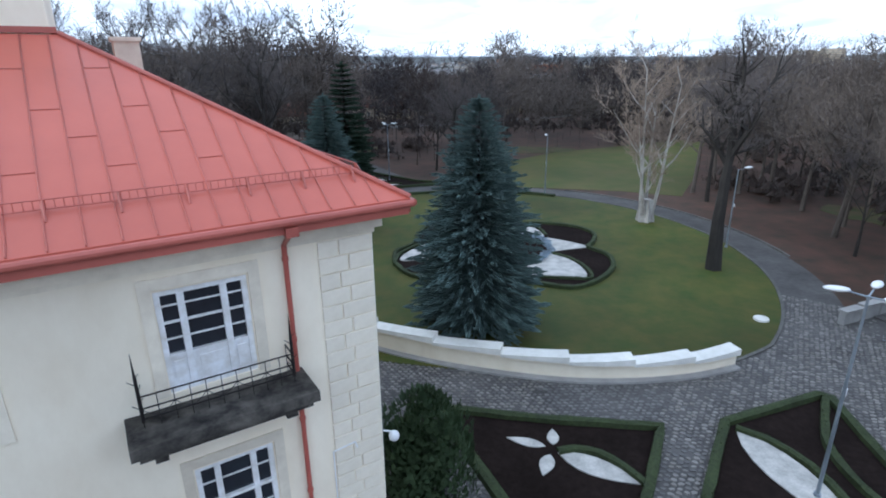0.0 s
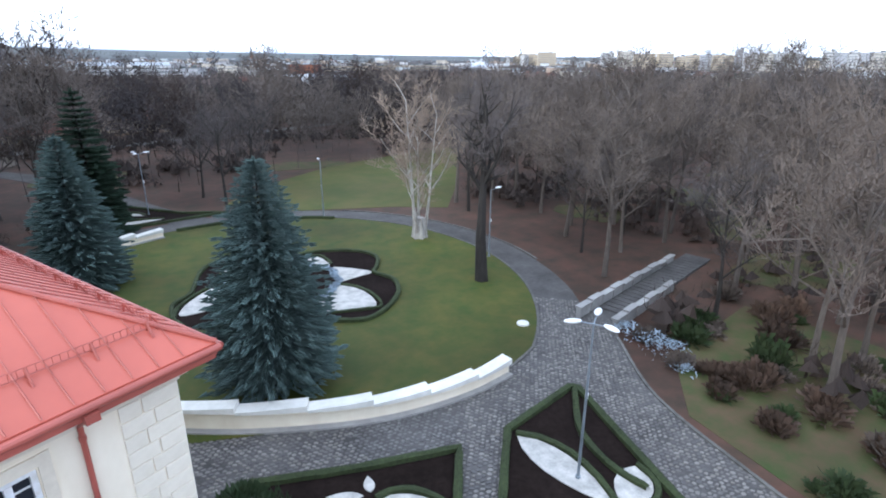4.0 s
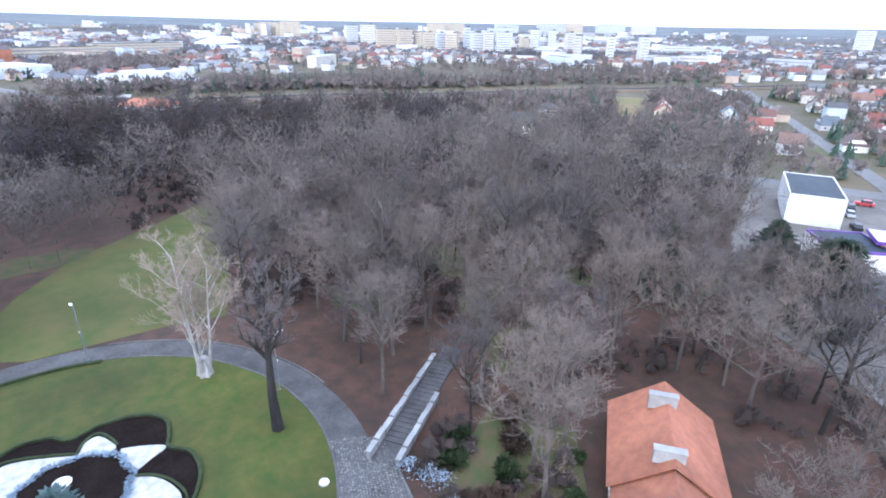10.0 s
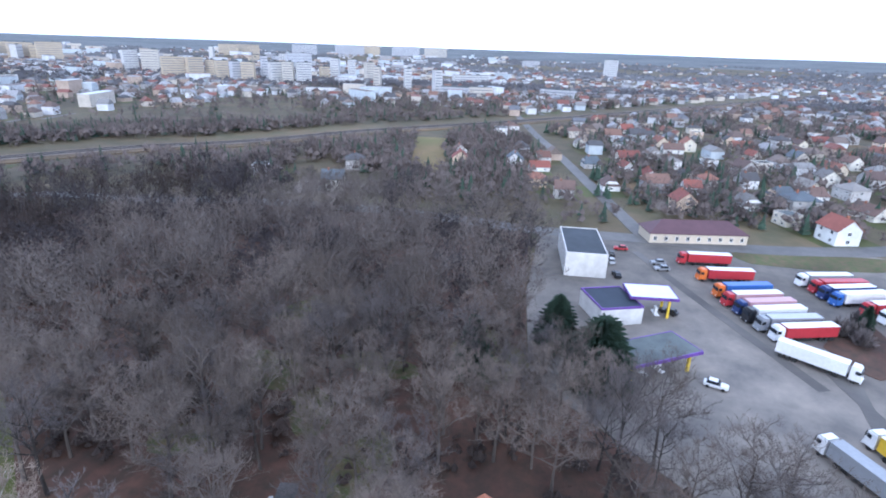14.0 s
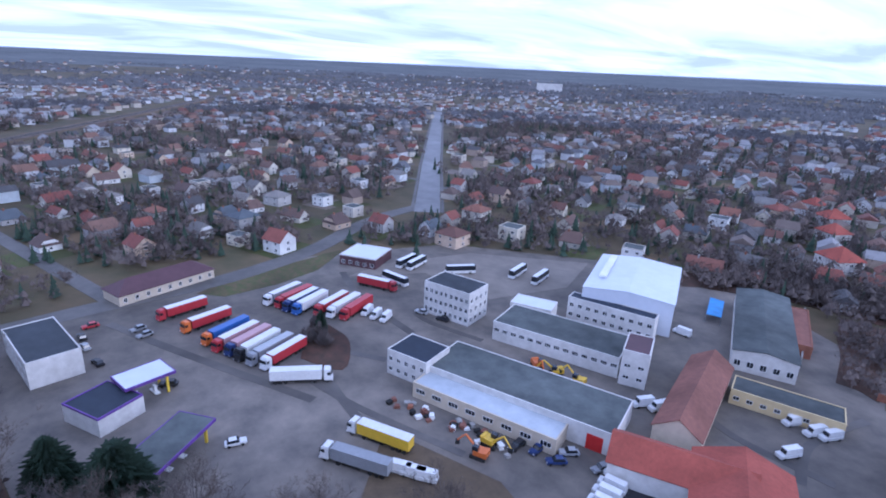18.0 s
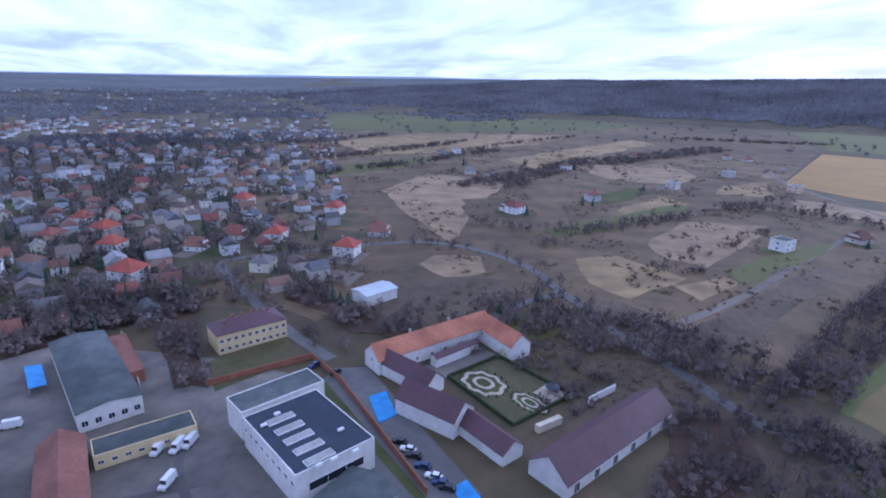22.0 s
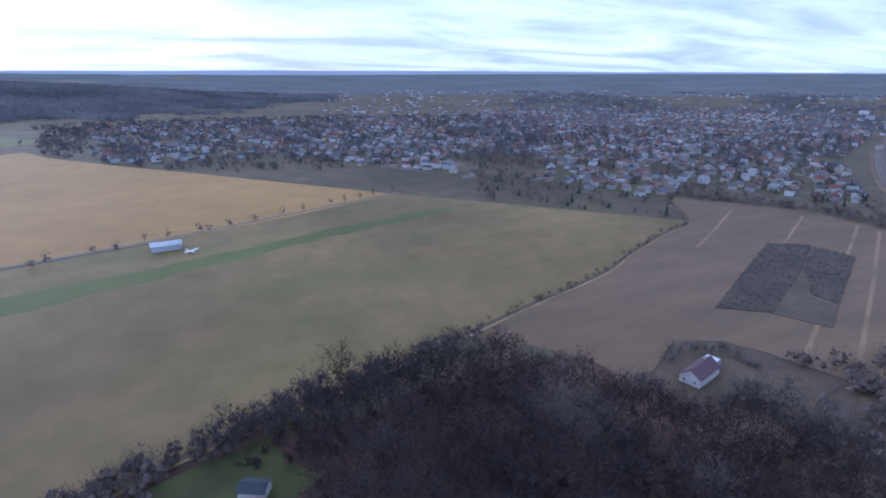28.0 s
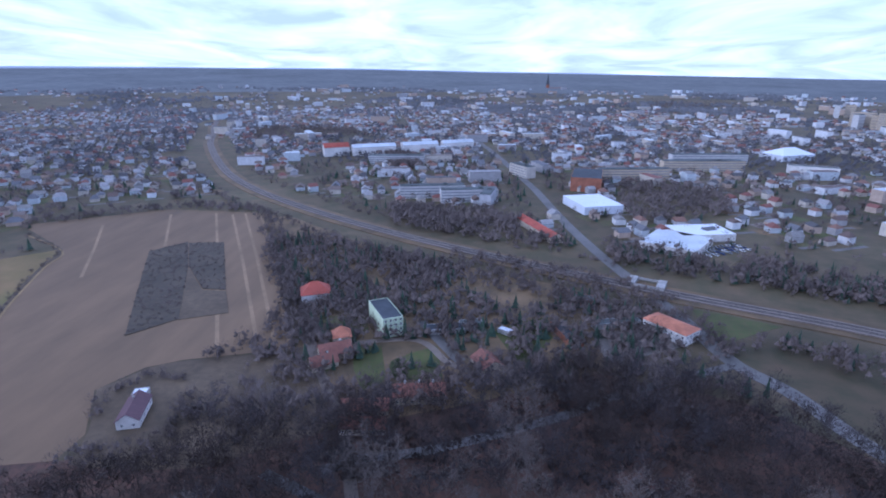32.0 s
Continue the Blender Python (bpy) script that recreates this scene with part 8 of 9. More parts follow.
strip("north_lane", NORTH_LANE, 4.5, -0.3, 0.12, DIRT, "dirt lane among the gardens")
strip("garden_drive", bent([(-28.2, 273.7), (-17.0, 253.3), (-4.2, 231.3)]), 6, -0.3, 0.13, ROAD, "grey drive between the gardens")
for k, poly in enumerate(([(-38.2, 228.6), (-17.8, 245.9), (-11.3, 215.6), (-35.6, 212.7)], [(-86.5, 274.8), (-59.3, 277.0), (-53.3, 255.4), (-75.8, 248.5)], [(-60.4, 240.7), (-43.9, 245.0), (-38.3, 213.5), (-46.6, 203.6)], [(14.0, 262.1), (40.2, 285.0), (43.4, 258.1), (24.0, 228.3)], [(130.5, 301.5), (171.6, 281.5), (136.7, 262.5), (125.7, 271.1)])):
    area("garden_lawn", ragged(poly, 300 + k), -0.3, 0.10 + 0.004 * k, WILD_GREEN if k != 1 else ROUGH, "green garden lawn among bare trees", "grass")
yew_tree(*(-32.0, 214.9), 9.5, 4.2, 17, "broad dark evergreen tree in a garden")
strip("north_lane", YARD_LANE, 4.0, -0.3, 0.11, DIRT, "dirt lane among the gardens")
area("coach_yard", [(66, 236), (64, 268), (97, 273), (112, 257), (72, 236)], -0.3, 0.10, YARD, "grey gravel yard beside the road office", "yard")
BALLAST = material("railway_ballast", (0.185, 0.152, 0.128), (0.128, 0.108, 0.094), scale=0.5, large=0.2, world_space=True)
strip("railway_bank", RAILWAY, 24, -0.5, 0.5, FALLOW, "grassy railway embankment", "embankment")
strip("railway_bed", RAILWAY, 11, -0.5, 1.3, BALLAST, "pale ballast of the double-track railway", "railway")
for off in (-3.0, -1.5, 1.5, 3.0):
    l, r = ribbon(RAILWAY, 2 * abs(off))
    strip("rail", l if off < 0 else r, 0.22, 1.25, 1.5, TYRE, "dark steel rail on the ballast", "rail")
bridge = empty("railway_bridge", pose(112, 336, 0, 0, 0, -25), "grey concrete railway bridge over the main road", "bridge")
for s in (-1, 1):
    bm = bmesh.new(); box(bm, s * 9, 0, 1.6, 5, 14, 3.4)
    part("abutment", bm, CONCRETE, bridge)
    bm = bmesh.new(); box(bm, 0, s * 6.4, 2.1, 22, 0.4, 1.6)
    part("parapet", bm, CONCRETE, bridge)


# ---- houses ----
def house(x, y, L, W, H, rise, rot, roof_kind, label, wall=None, roof=None, chim=True):
    st = 1 if H < 4.5 else 2
    return building("house", label, "house", x, y, L, W, rot, H, wall or HOUSE_WALLS, roof=roof_kind, roof_mat=roof or HOUSE_ROOFS, rise=rise, over=0.5, group="suburban houses",
                    windows=[("S", 2, st, 1.3, 1.3, 0.9, 2.8), ("N", 2, st, 1.3, 1.3, 0.9, 2.8), ("E", 1, st, 1.5, 1.3, 0.9, 2.8), ("W", 1, st, 1.5, 1.3, 0.9, 2.8)],
                    chimneys=[(L * 0.2, 0.3, H + rise + 0.7)] if chim else ())


proto = [house(0, 0, 10, 9, 5.6, 3.6, 0, "gable", "two-storey family house with a steep tiled gable roof"), house(0, 0, 11, 10, 3.4, 4.2, 0, "half", "family house with a big half-hipped tile roof"), house(0, 0, 12, 11, 5.8, 2.8, 0, "hip", "two-storey villa with a hipped tile roof"),
         building("flat_roof_house", "flat-roofed cube house with pale render", "house", 0, 0, 10, 9, 0, 6.4, HOUSE_WALLS, roof_mat=BITUMEN_GREY, group="suburban houses", windows=[("S", 2, 2, 1.6, 1.3, 0.9, 2.9), ("N", 2, 2, 1.6, 1.3, 0.9, 2.9), ("E", 1, 2, 1.6, 1.3, 0.9, 2.9), ("W", 1, 2, 1.6, 1.3, 0.9, 2.9)]),
         house(0, 0, 13, 8, 3.2, 3.4, 0, "gable", "low house with a tiled gable roof"), house(0, 0, 12, 11, 6.0, 4.0, 0, "hip", "white villa with a bright red tile roof", WHITE_WALL, TILE_RED),
         house(0, 0, 14, 8.5, 3.2, 3.6, 0, "gable", "low old cottage with a weathered brown tile roof", BEIGE_WALL, TILE_OLD)]
STREET_EAST = [(201, 127), (243, 140), (209, 171), (276, 95), (298, 103), (282, 67), (285, 54), (260, 16), (353, -1), (237, -15), (308, 30), (296, -45), (377, -81), (307, -73), (345, -58), (253, -40), (276, -57), (260, -61), (219, -65), (329, -105), (284, -110), (257, -116), (241, -100), (345, -178), (343, -154), (407, -133), (295, -88), (362, -187)]
STREET_SOUTH = [(227, -117), (224, -172), (228, -210), (251, -210), (290, -246), (194, -136), (189, -167), (168, -186), (268, -251), (198, -264), (276, -289), (150, -257), (158, -301), (309, -343), (248, -334), (211, -220), (190, -258), (154, -284), (306, -227), (423, -339)]
VILLAS = [(90, -268), (69, -315), (95, -405), (30, -274), (27, -327), (112, -317), (126, -351), (51, -336), (-35, -330), (46, -381), (149, -382), (151, -341), (-10, -390), (-13, -293), (56, -425), (79, -455)]
HAMLET = [(-438.2, -420.8), (-509.1, -374.3), (-528.5, -357.1), (-519.8, -325.2), (-539.4, -322.4), (-526.1, -277.0), (-428.3, -203.0), (-153.7, -684.5), (-179.8, -705.5), (-155.7, -551.1), (-174.0, -534.8), (-142.1, -376.2), (-223.4, -410.4), (-328.7, -451.6), (-272.1, -262.2), (-337.4, -268.3), (-435.3, -506.4), (-476.8, -496.8), (-538.4, -634.9), (-553.0, -613.7), (-405.5, -645.5), (-140.3, -383.2), (-272.9, -569.1)]
NORTH = [(-66, 232), (-69, 222)]
rng = random.Random(21)
taken, used_proto = [], set()


def place(k, x, y, rot, s=1.0):
    m = pose(x, y, 0, 0, 0, rot) @ Matrix.Diagonal((s, s, s, 1))
    if k in used_proto:
        c = copy_thing(proto[k], m)
        c.matrix_basis = m
    else:
        proto[k].matrix_world = m
        used_proto.add(k)
    taken.append((x, y))


for x, y in STREET_EAST + STREET_SOUTH:
    place(rng.choice((0, 0, 1, 2, 3, 4)), x, y, rng.choice((22, 112, 202)) + rng.uniform(-8, 8), rng.uniform(0.78, 1.0))
for x, y in VILLAS:
    place(rng.choice((5, 5, 2, 1)), x, y, rng.choice((-25, 65)) + rng.uniform(-8, 8), rng.uniform(0.9, 1.15))
for x, y in HAMLET:
    place(rng.choice((0, 1, 3, 2)), x, y, rng.uniform(0, 180), rng.uniform(0.9, 1.1))
for x, y in NORTH:
    place(rng.choice((6, 6, 6, 4)), x, y, rng.choice((-60, 30)) + rng.uniform(-6, 6), rng.uniform(0.9, 1.25))

TOWN_WOODS = [[(161.9, 649.0), (227.4, 671.3), (277.4, 614.6), (237.2, 515.9), (134.8, 482.0)],
              [(-88.8, 531.0), (8.2, 523.6), (43.9, 479.7), (26.2, 417.0), (-30.0, 438.5), (-77.5, 463.7)],
              [(-504.3, 1198.4), (-293.3, 1220.8), (-230.6, 1103.1), (-427.9, 1012.7)],
              [(-159.2, 895.9), (-95.4, 832.4), (-80.4, 737.7), (-124.1, 742.3)],
              [(658.5, 2376.9), (890.6, 2333.7), (905.1, 1972.7), (557.1, 1930.3)]]
LINES = [AVENUE, MAIN_ROAD, STATION_ROAD, SIDE_STREET, RAILWAY, LANE]
OPEN_LAND = [FIELD_N, FIELD_PLOUGH, WHEAT_A, WHEAT_B, YARD_POLY, PARK, *TOWN_WOODS, [(249, 113), (354, 154), (359, 134), (253, 95)]]
line_pts = [q for l in LINES for q in l]


def near_line(x, y, d):
    return any((x - a) ** 2 + (y - b) ** 2 < d * d for a, b in line_pts)


def density(h, r):
    """How thickly houses stand at a heading and range."""
    if h < 75 and r < 430 + 2 * h or r < 235:
        return 0.0
    if h >= 282 or h < 20:
        lo = float(np.interp(h, [282, 300, 318, 330, 345, 360], [760, 640, 560, 640, 600, 470])) if h >= 282 else 460
        return 0.0 if r < lo else 0.62
    if h < 75:
        return 0.25 if r < 650 else 0.5
    if h < 165:
        return 0.66 if r < 900 else 0.25
    if h < 182:
        return 0.5 if r < 1000 else 0.12
    if 262 < h < 282:
        return 0.4 if 850 < r < 1500 else 0
    return 0.0


tries = 0
while len(taken) < 240 and tries < 20000:
    tries += 1
    h, r = rng.uniform(72, 172), 235 + 300 * rng.random()
    x, y = r * math.sin(radians(h)), r * math.cos(radians(h))
    if rng.random() > density(h, r) or near_line(x, y, 14) or any(inside(x, y, p) for p in OPEN_LAND) or any((x - a) ** 2 + (y - b) ** 2 < 260 for a, b in taken):
        continue
    place(rng.choice((0, 0, 1, 2, 3, 4, 4, 6)), x, y, rng.choice((22, 112)) + rng.uniform(-10, 10), rng.uniform(0.72, 0.98))

# the farther suburbs and the town, joined
house_v, house_f, house_s = [], [], []


def far_house(x, y, L, W, H, rise, rot, ins, roof_slot=1, wall_slot=0):
    m = pose(x, y, ridge_height(x, y) if math.hypot(x, y) > 1490 else 0, 0, 0, rot)
    o, ov = len(house_v), 0.4
    pts = [(-L / 2, -W / 2, 0), (L / 2, -W / 2, 0), (L / 2, W / 2, 0), (-L / 2, W / 2, 0), (-L / 2, -W / 2, H), (L / 2, -W / 2, H), (L / 2, W / 2, H), (-L / 2, W / 2, H)]
    house_v.extend(tuple(m @ Vector(p)) for p in pts)
    house_f.extend([(o, o + 1, o + 5, o + 4), (o + 1, o + 2, o + 6, o + 5), (o + 2, o + 3, o + 7, o + 6), (o + 3, o, o + 4, o + 7)])
    house_s.extend([wall_slot] * 4)
    o = len(house_v)
    pts = [(-L / 2 - ov, -W / 2 - ov, H - .2), (L / 2 + ov, -W / 2 - ov, H - .2), (L / 2 + ov, W / 2 + ov, H - .2), (-L / 2 - ov, W / 2 + ov, H - .2), (-L / 2 + ins, 0, H + rise), (L / 2 - ins, 0, H + rise)]
    house_v.extend(tuple(m @ Vector(p)) for p in pts)
    house_f.extend([(o, o + 1, o + 5, o + 4), (o + 2, o + 3, o + 4, o + 5), (o + 1, o + 2, o + 5), (o + 3, o, o + 4)])
    house_s.extend([roof_slot] * 4)


street_v, street_f = [], []
open_pts = [q for q in taken]
near_taken = {}
for a, b in taken:
    near_taken.setdefault((int(a // 30), int(b // 30)), []).append((a, b))


def house_near(x, y, d):
    i, j = int(x // 30), int(y // 30)
    return any((x - a) ** 2 + (y - b) ** 2 < d * d for p in (-1, 0, 1) for q in (-1, 0, 1) for a, b in near_taken.get((i + p, j + q), ()))


line_cells = {(int(a // 25) + i, int(b // 25) + j) for l in LINES for (p, q), (u, v) in zip(l, l[1:]) for a, b in [(p + (u - p) * k / 12, q + (v - q) * k / 12) for k in range(13)] for i in (0,) for j in (0,)}


rail_pts = [(p + (u - p) * k / 8, q + (v - q) * k / 8) for (p, q), (u, v) in zip(RAILWAY, RAILWAY[1:]) for k in range(8) if math.hypot(p, q) < 1600]
rail_cells = {}
for a, b in rail_pts:
    rail_cells.setdefault((int(a // 50), int(b // 50)), []).append((a, b))


def off_lines(x, y):
    if (int(x // 25), int(y // 25)) in line_cells:
        return False
    i, j = int(x // 50), int(y // 50)
    return not any((x - a) ** 2 + (y - b) ** 2 < 1300 for p in (-1, 0, 1) for q in (-1, 0, 1) for a, b in rail_cells.get((i + p, j + q), ()))


# rows of houses along residential streets, district by district
for cx, cy, turn, reach in ((520, -260, 24, 640), (300, -760, -28, 520), (900, 260, 62, 560), (420, 330, 22, 330), (-820, 900, 30, 720), (-300, 1150, 12, 620), (420, 1050, 5, 640), (-1150, 150, 70, 420), (1150, -700, 40, 620), (60, 700, 18, 330)):
    c0, s0 = math.cos(radians(turn)), math.sin(radians(turn))
    for k in range(-int(reach / 46), int(reach / 46) + 1):
        for j in range(-int(reach / 18), int(reach / 18) + 1):
            for side in (-1, 1):
                u, v = 18.0 * j + rng.uniform(-3, 3), 46.0 * k + side * 13 + rng.uniform(-2.5, 2.5)
                if u * u + v * v > reach * reach:
                    continue
                x, y = cx + u * c0 - v * s0, cy + u * s0 + v * c0
                h, r = math.degrees(math.atan2(x, y)) % 360, math.hypot(x, y)
                if rng.random() > density(h, r) * 1.05 or house_near(x, y, 15) or any(inside(x, y, p) for p in OPEN_LAND) or not off_lines(x, y) or noise.noise((x / 150, y / 150, 1.0)) < -0.25:
                    continue
                near_taken.setdefault((int(x // 30), int(y // 30)), []).append((x, y))
                big = r > 560 and (h < 75 or h > 335) and rng.random() < 0.07
                if big:
                    far_house(x, y, rng.uniform(16, 40), rng.uniform(10, 13), rng.uniform(8, 14), 0.3, turn + rng.choice((0, 90)), 0, rng.choice((1, 1, 2)), 0)
                else:
                    far_house(x, y, rng.uniform(8, 12), rng.uniform(7.5, 9.5), rng.uniform(3.5, 6.5), rng.uniform(2.2, 4), turn + rng.choice((0, 90)) + rng.uniform(-3, 3), rng.choice((0, 0, 3.0)))
                if side > 0 and r > 330 and j % 7:
                    o = len(street_v)
                    for du, dv in ((-9, -2.4), (9, -2.4), (9, 2.4), (-9, 2.4)):
                        p, q = 18.0 * j + du, 46.0 * k + dv
                        street_v.append((cx + p * c0 - q * s0, cy + p * s0 + q * c0, 0.09))
                    street_f.append((o, o + 1, o + 2, o + 3))
plot_v, plot_f, plot_s = [], [], []
for cell in near_taken.values():
    for x, y in cell:
        if math.hypot(x, y) > 1150:
            continue
        a = radians(24 if x > 100 else -28)
        ca, sa, w, d, ox, oy = math.cos(a), math.sin(a), rng.uniform(8, 13), rng.uniform(7, 12), rng.uniform(-7, 7), rng.uniform(-7, 7)
        o = len(plot_v)
        for u, v in ((-w, -d), (w, -d), (w * 0.9, d), (-w, d * 0.9)):
            u, v = u + ox, v + oy
            plot_v.append((x + u * ca - v * sa, y + u * sa + v * ca, 0.05 + 0.00004 * (o % 900)))
        plot_f.append((o, o + 1, o + 2, o + 3)); plot_s.append(rng.choice((0, 0, 1, 2, 3, 1)))
tagged(mesh_from("garden_plots", plot_v, plot_f, [WILD_GREEN, ROUGH, FALLOW, DIRT], slots=plot_s), "small green and brown garden plots round the houses", "gardens", kind="structure")
tagged(mesh_from("residential_streets", street_v, street_f, ROAD), "grey residential streets between the far houses", "road", kind="structure")
count = tries = 0
while count < 2300 and tries < 60000:
    tries += 1
    h, r = rng.uniform(0, 360), 1000 + 1900 * rng.random() ** 1.2
    x, y = r * math.sin(radians(h)), r * math.cos(radians(h))
    if rng.random() > density(h, r) or house_near(x, y, 15) or any(inside(x, y, p) for p in OPEN_LAND) or noise.noise((x / 170, y / 170, 1.0)) < -0.1:
        continue
    count += 1
    grid = 20 + 70 * noise.noise((x / 500, y / 500, 5))
    if (h < 75 or h > 330) and rng.random() < 0.25:
        far_house(x, y, rng.uniform(18, 50), rng.uniform(10, 13), rng.uniform(8, 16), 0.3, grid + rng.choice((0, 90)), 0, rng.choice((1, 2)), 0)
    else:
        far_house(x, y, rng.uniform(8, 13), rng.uniform(7.5, 10), rng.uniform(3.5, 6.5), rng.uniform(2.2, 4), grid + rng.choice((0, 90)), rng.choice((0, 0, 3.0)))
tagged(mesh_from("far_houses", house_v, house_f, [FAR_HOUSES, FAR_ROOFS, PALE_TIN], slots=house_s), "far suburbs of small pale houses with red and grey roofs", "houses", kind="stuff")

BLOCK_GLASS = material("greyish_window_band", (0.20, 0.22, 0.25), (0.12, 0.13, 0.15), scale=0.3, rough=0.3, specular=0.5)
# panel blocks of the housing estate, and larger town buildings
def block(x, y, L, W, H, rot, label, mat, storeys):
    b = empty("apartment_block", pose(x, y, ridge_height(x, y), 0, 0, rot), label, "building", "apartment blocks")
    bm = bmesh.new(); box(bm, 0, 0, H / 2 - 0.5, L, W, H + 1)
    part("wall", bm, mat, b)
    bm = bmesh.new(); box(bm, 0, 0, H + 0.65, L - 1, W - 1, 0.3); box(bm, L * 0.2, 0, H + 1.6, 4, 4, 1.6)
    part("roof", bm, BITUMEN_GREY, b)
    for s in (-1, 1):
        for k in range(storeys):
            bm = bmesh.new(); box(bm, 0, s * (W / 2 + 0.02), 1.8 + k * (H - 1) / storeys, L - 1.6, 0.1, 1.0)
            part("window_band", bm, BLOCK_GLASS, b)


ESTATE_NEAR = [(711, 665, 13, 28), (681, 616, 17, 29), (675, 586, 14, 29), (679, 566, 18, 29), (718, 568, 8, 37), (698, 533, 17, 30), (702, 513, 16, 31), (708, 491, 21, 31), (814, 524, 14, 22), (829, 512, 14, 35), (838, 486, 11, 34), (808, 437, 14, 32), (708, 370, 8, 30), (701, 321, 9, 30), (678, 269, 10, 31), (678, 244, 38, 12), (686, 213, 30, 13), (905, 299, 62, 16), (856, 1326, 47, 38), (866, 1249, 47, 41), (746, 876, 24, 36), (760, 843, 28, 38), (668, 698, 32, 32), (682, 669, 23, 32), (737, 124, 45, 12)]
ESTATE_FAR = [(1751, 1544, 69, 38), (1842, 1529, 88, 37), (1393, 1036, 17, 25), (2059, 1417, 101, 41), (2239, 1306, 131, 44), (2380, 1275, 81, 43), (2518, 1164, 131, 43), (2512, 1008, 107, 40), (1409, 119, 30, 42), (2042, 450, 61, 21)]
for k, (x, y, L, H) in enumerate(ESTATE_NEAR + ESTATE_FAR):
    tall = H > L
    block(x, y, max(9, L), 12, H, -math.degrees(math.atan2(x, y)) + (-14, 8, 20)[k % 3], "tall pale panel block of the housing estate" if tall else "long pale panel block of the housing estate", TOWER_WALL, max(3, min(9, int(H / 3.4))))
for k in range(12):
    h, r = rng.uniform(30, 62), rng.uniform(1050, 2100)
    block(r * math.sin(radians(h)), r * math.cos(radians(h)), rng.choice((24, 24, 60)), 13, rng.choice((17, 34, 34)), rng.choice((30, 60, -30)), "pale panel block far off in the housing estate", TOWER_WALL, 5)
for x, y, L, W, H, rot, lab in ((-50, 575, 70, 13, 13, 10, "long pale green apartment block by the railway"), (-10, 560, 60, 13, 13, 12, "long pale apartment block by the railway"), (10, 545, 34, 12, 14, 80, "pale apartment block by the railway"), (55, 705, 40, 14, 14, -60, "yellow apartment block in the town"), (-120, 780, 80, 16, 12, 5, "pale blue-roofed building in the town"), (190, 690, 90, 14, 14, 8, "long pale apartment block in the town"), (300, 760, 110, 14, 14, 5, "long yellow apartment block in the town"), (330, 820, 110, 14, 14, 5, "long pale apartment block in the town")):
    block(x, y, L, W, H, rot, lab, TOWER_WALL, 4)
cbuilding("red_roof_school", "long white school with red tile roof in the town", "building", ((-240, 828), (-205, 846), (-212, 860)), 14, WHITE_WALL, roof="gable", roof_mat=TILE_RED, rise=6)
for x, y, L in ((-170, 862, 70), (-100, 895, 60), (-40, 925, 55)):
    building("blue_roof_school", "long pale building with blue-grey roof in the town", "building", x, y, L, 14, 26, 13, WHITE_WALL, roof="gable", roof_mat=PALE_TIN, rise=4)
building("dome_hall", "white round-roofed sports hall in the town", "hall", 470, 875, 60, 40, 20, 9, HALL_TIN, roof="hip", roof_mat=HALL_TIN, rise=9)
building("long_white_building", "long white flat building in the town", "building", 440, 752, 58, 14, -22, 10, WHITE_WALL, roof_mat=BITUMEN_GREY)
cbuilding("white_hall", "white flat-roofed hall beyond the railway", "hall", ((91.3, 546.8), (105.3, 498.5), (136.6, 534.8)), 8, HALL_TIN, roof_mat=HALL_TIN)
cbuilding("brick_school", "brown brick building beyond the railway", "building", ((113, 679), (146, 672), (140, 610)), 16, BRICK, roof_mat=BITUMEN)
cbuilding("row_of_cottages", "row of cottages with red tile roofs beyond the railway", "building", ((36, 480), (60, 420), (70, 424)), 5, BEIGE_WALL, roof="gable", roof_mat=TILE_RED, rise=3)
cbuilding("car_showroom", "white and blue flat-roofed car showroom", "building", ((125, 412), (152, 450), (190, 430)), 6, WHITE_WALL, roof_mat=PALE_TIN, windows=[("S", 6, 1, 3.5, 2.6, 0.8, 3)])
cbuilding("car_showroom", "white flat-roofed car showroom", "building", ((160, 462), (205, 470), (212, 440)), 6, WHITE_WALL, roof_mat=HALL_TIN)
for k in range(40):
    a, b2 = k % 10, k // 10
    car(150 + 6.2 * a + 2 * b2, 408 + 3.0 * a - 7 * b2 * 0.6 - 6, 120, rng.choice((WHITE, WHITE, SILVER_C, GREY, NAVY)), "passenger car parked at the showroom", z=0.0, group="cars at the showroom")
far_white = empty("hospital", pose(1480, -1440, 0, 0, 0, 45), "large white building far off among the suburbs", "building")
bm = bmesh.new(); box(bm, 0, 0, 14, 90, 25, 30)
part("wall", bm, WHITE_WALL, far_white)
bm = bmesh.new(); box(bm, 0, 0, 29.2, 86, 22, 0.6)
part("roof", bm, BITUMEN_GREY, far_white)
# church spire on the horizon
church = empty("church", pose(330, 3000, 0), "far church with a tall pointed spire", "church")
bm = bmesh.new(); box(bm, 0, 0, 20, 16, 16, 40); box(bm, 40, 0, 12, 70, 24, 26)
part("tower", bm, BRICK, church)
bm = bmesh.new(); cone(bm, (0, 0, 40), (0, 0, 92), 9, 0.3, 8)
part("spire", bm, BITUMEN, church)
mast = empty("radio_mast", pose(-1925, -1250, ridge_height(-1925, -1250) - 1), "tall thin radio mast on the wooded ridge", "mast")
bm = bmesh.new(); cone(bm, (0, 0, 0), (0, 0, 78), 1.1, 0.4, 6)
part("pole", bm, GREY_STEEL, mast)
bm = bmesh.new(); box(bm, 6, 0, 10, 14, 10, 22)
part("base_house", bm, CONCRETE, mast)

# ---- woods, hedges and garden trees, joined by kind ----
wood_v, wood_f = [], []


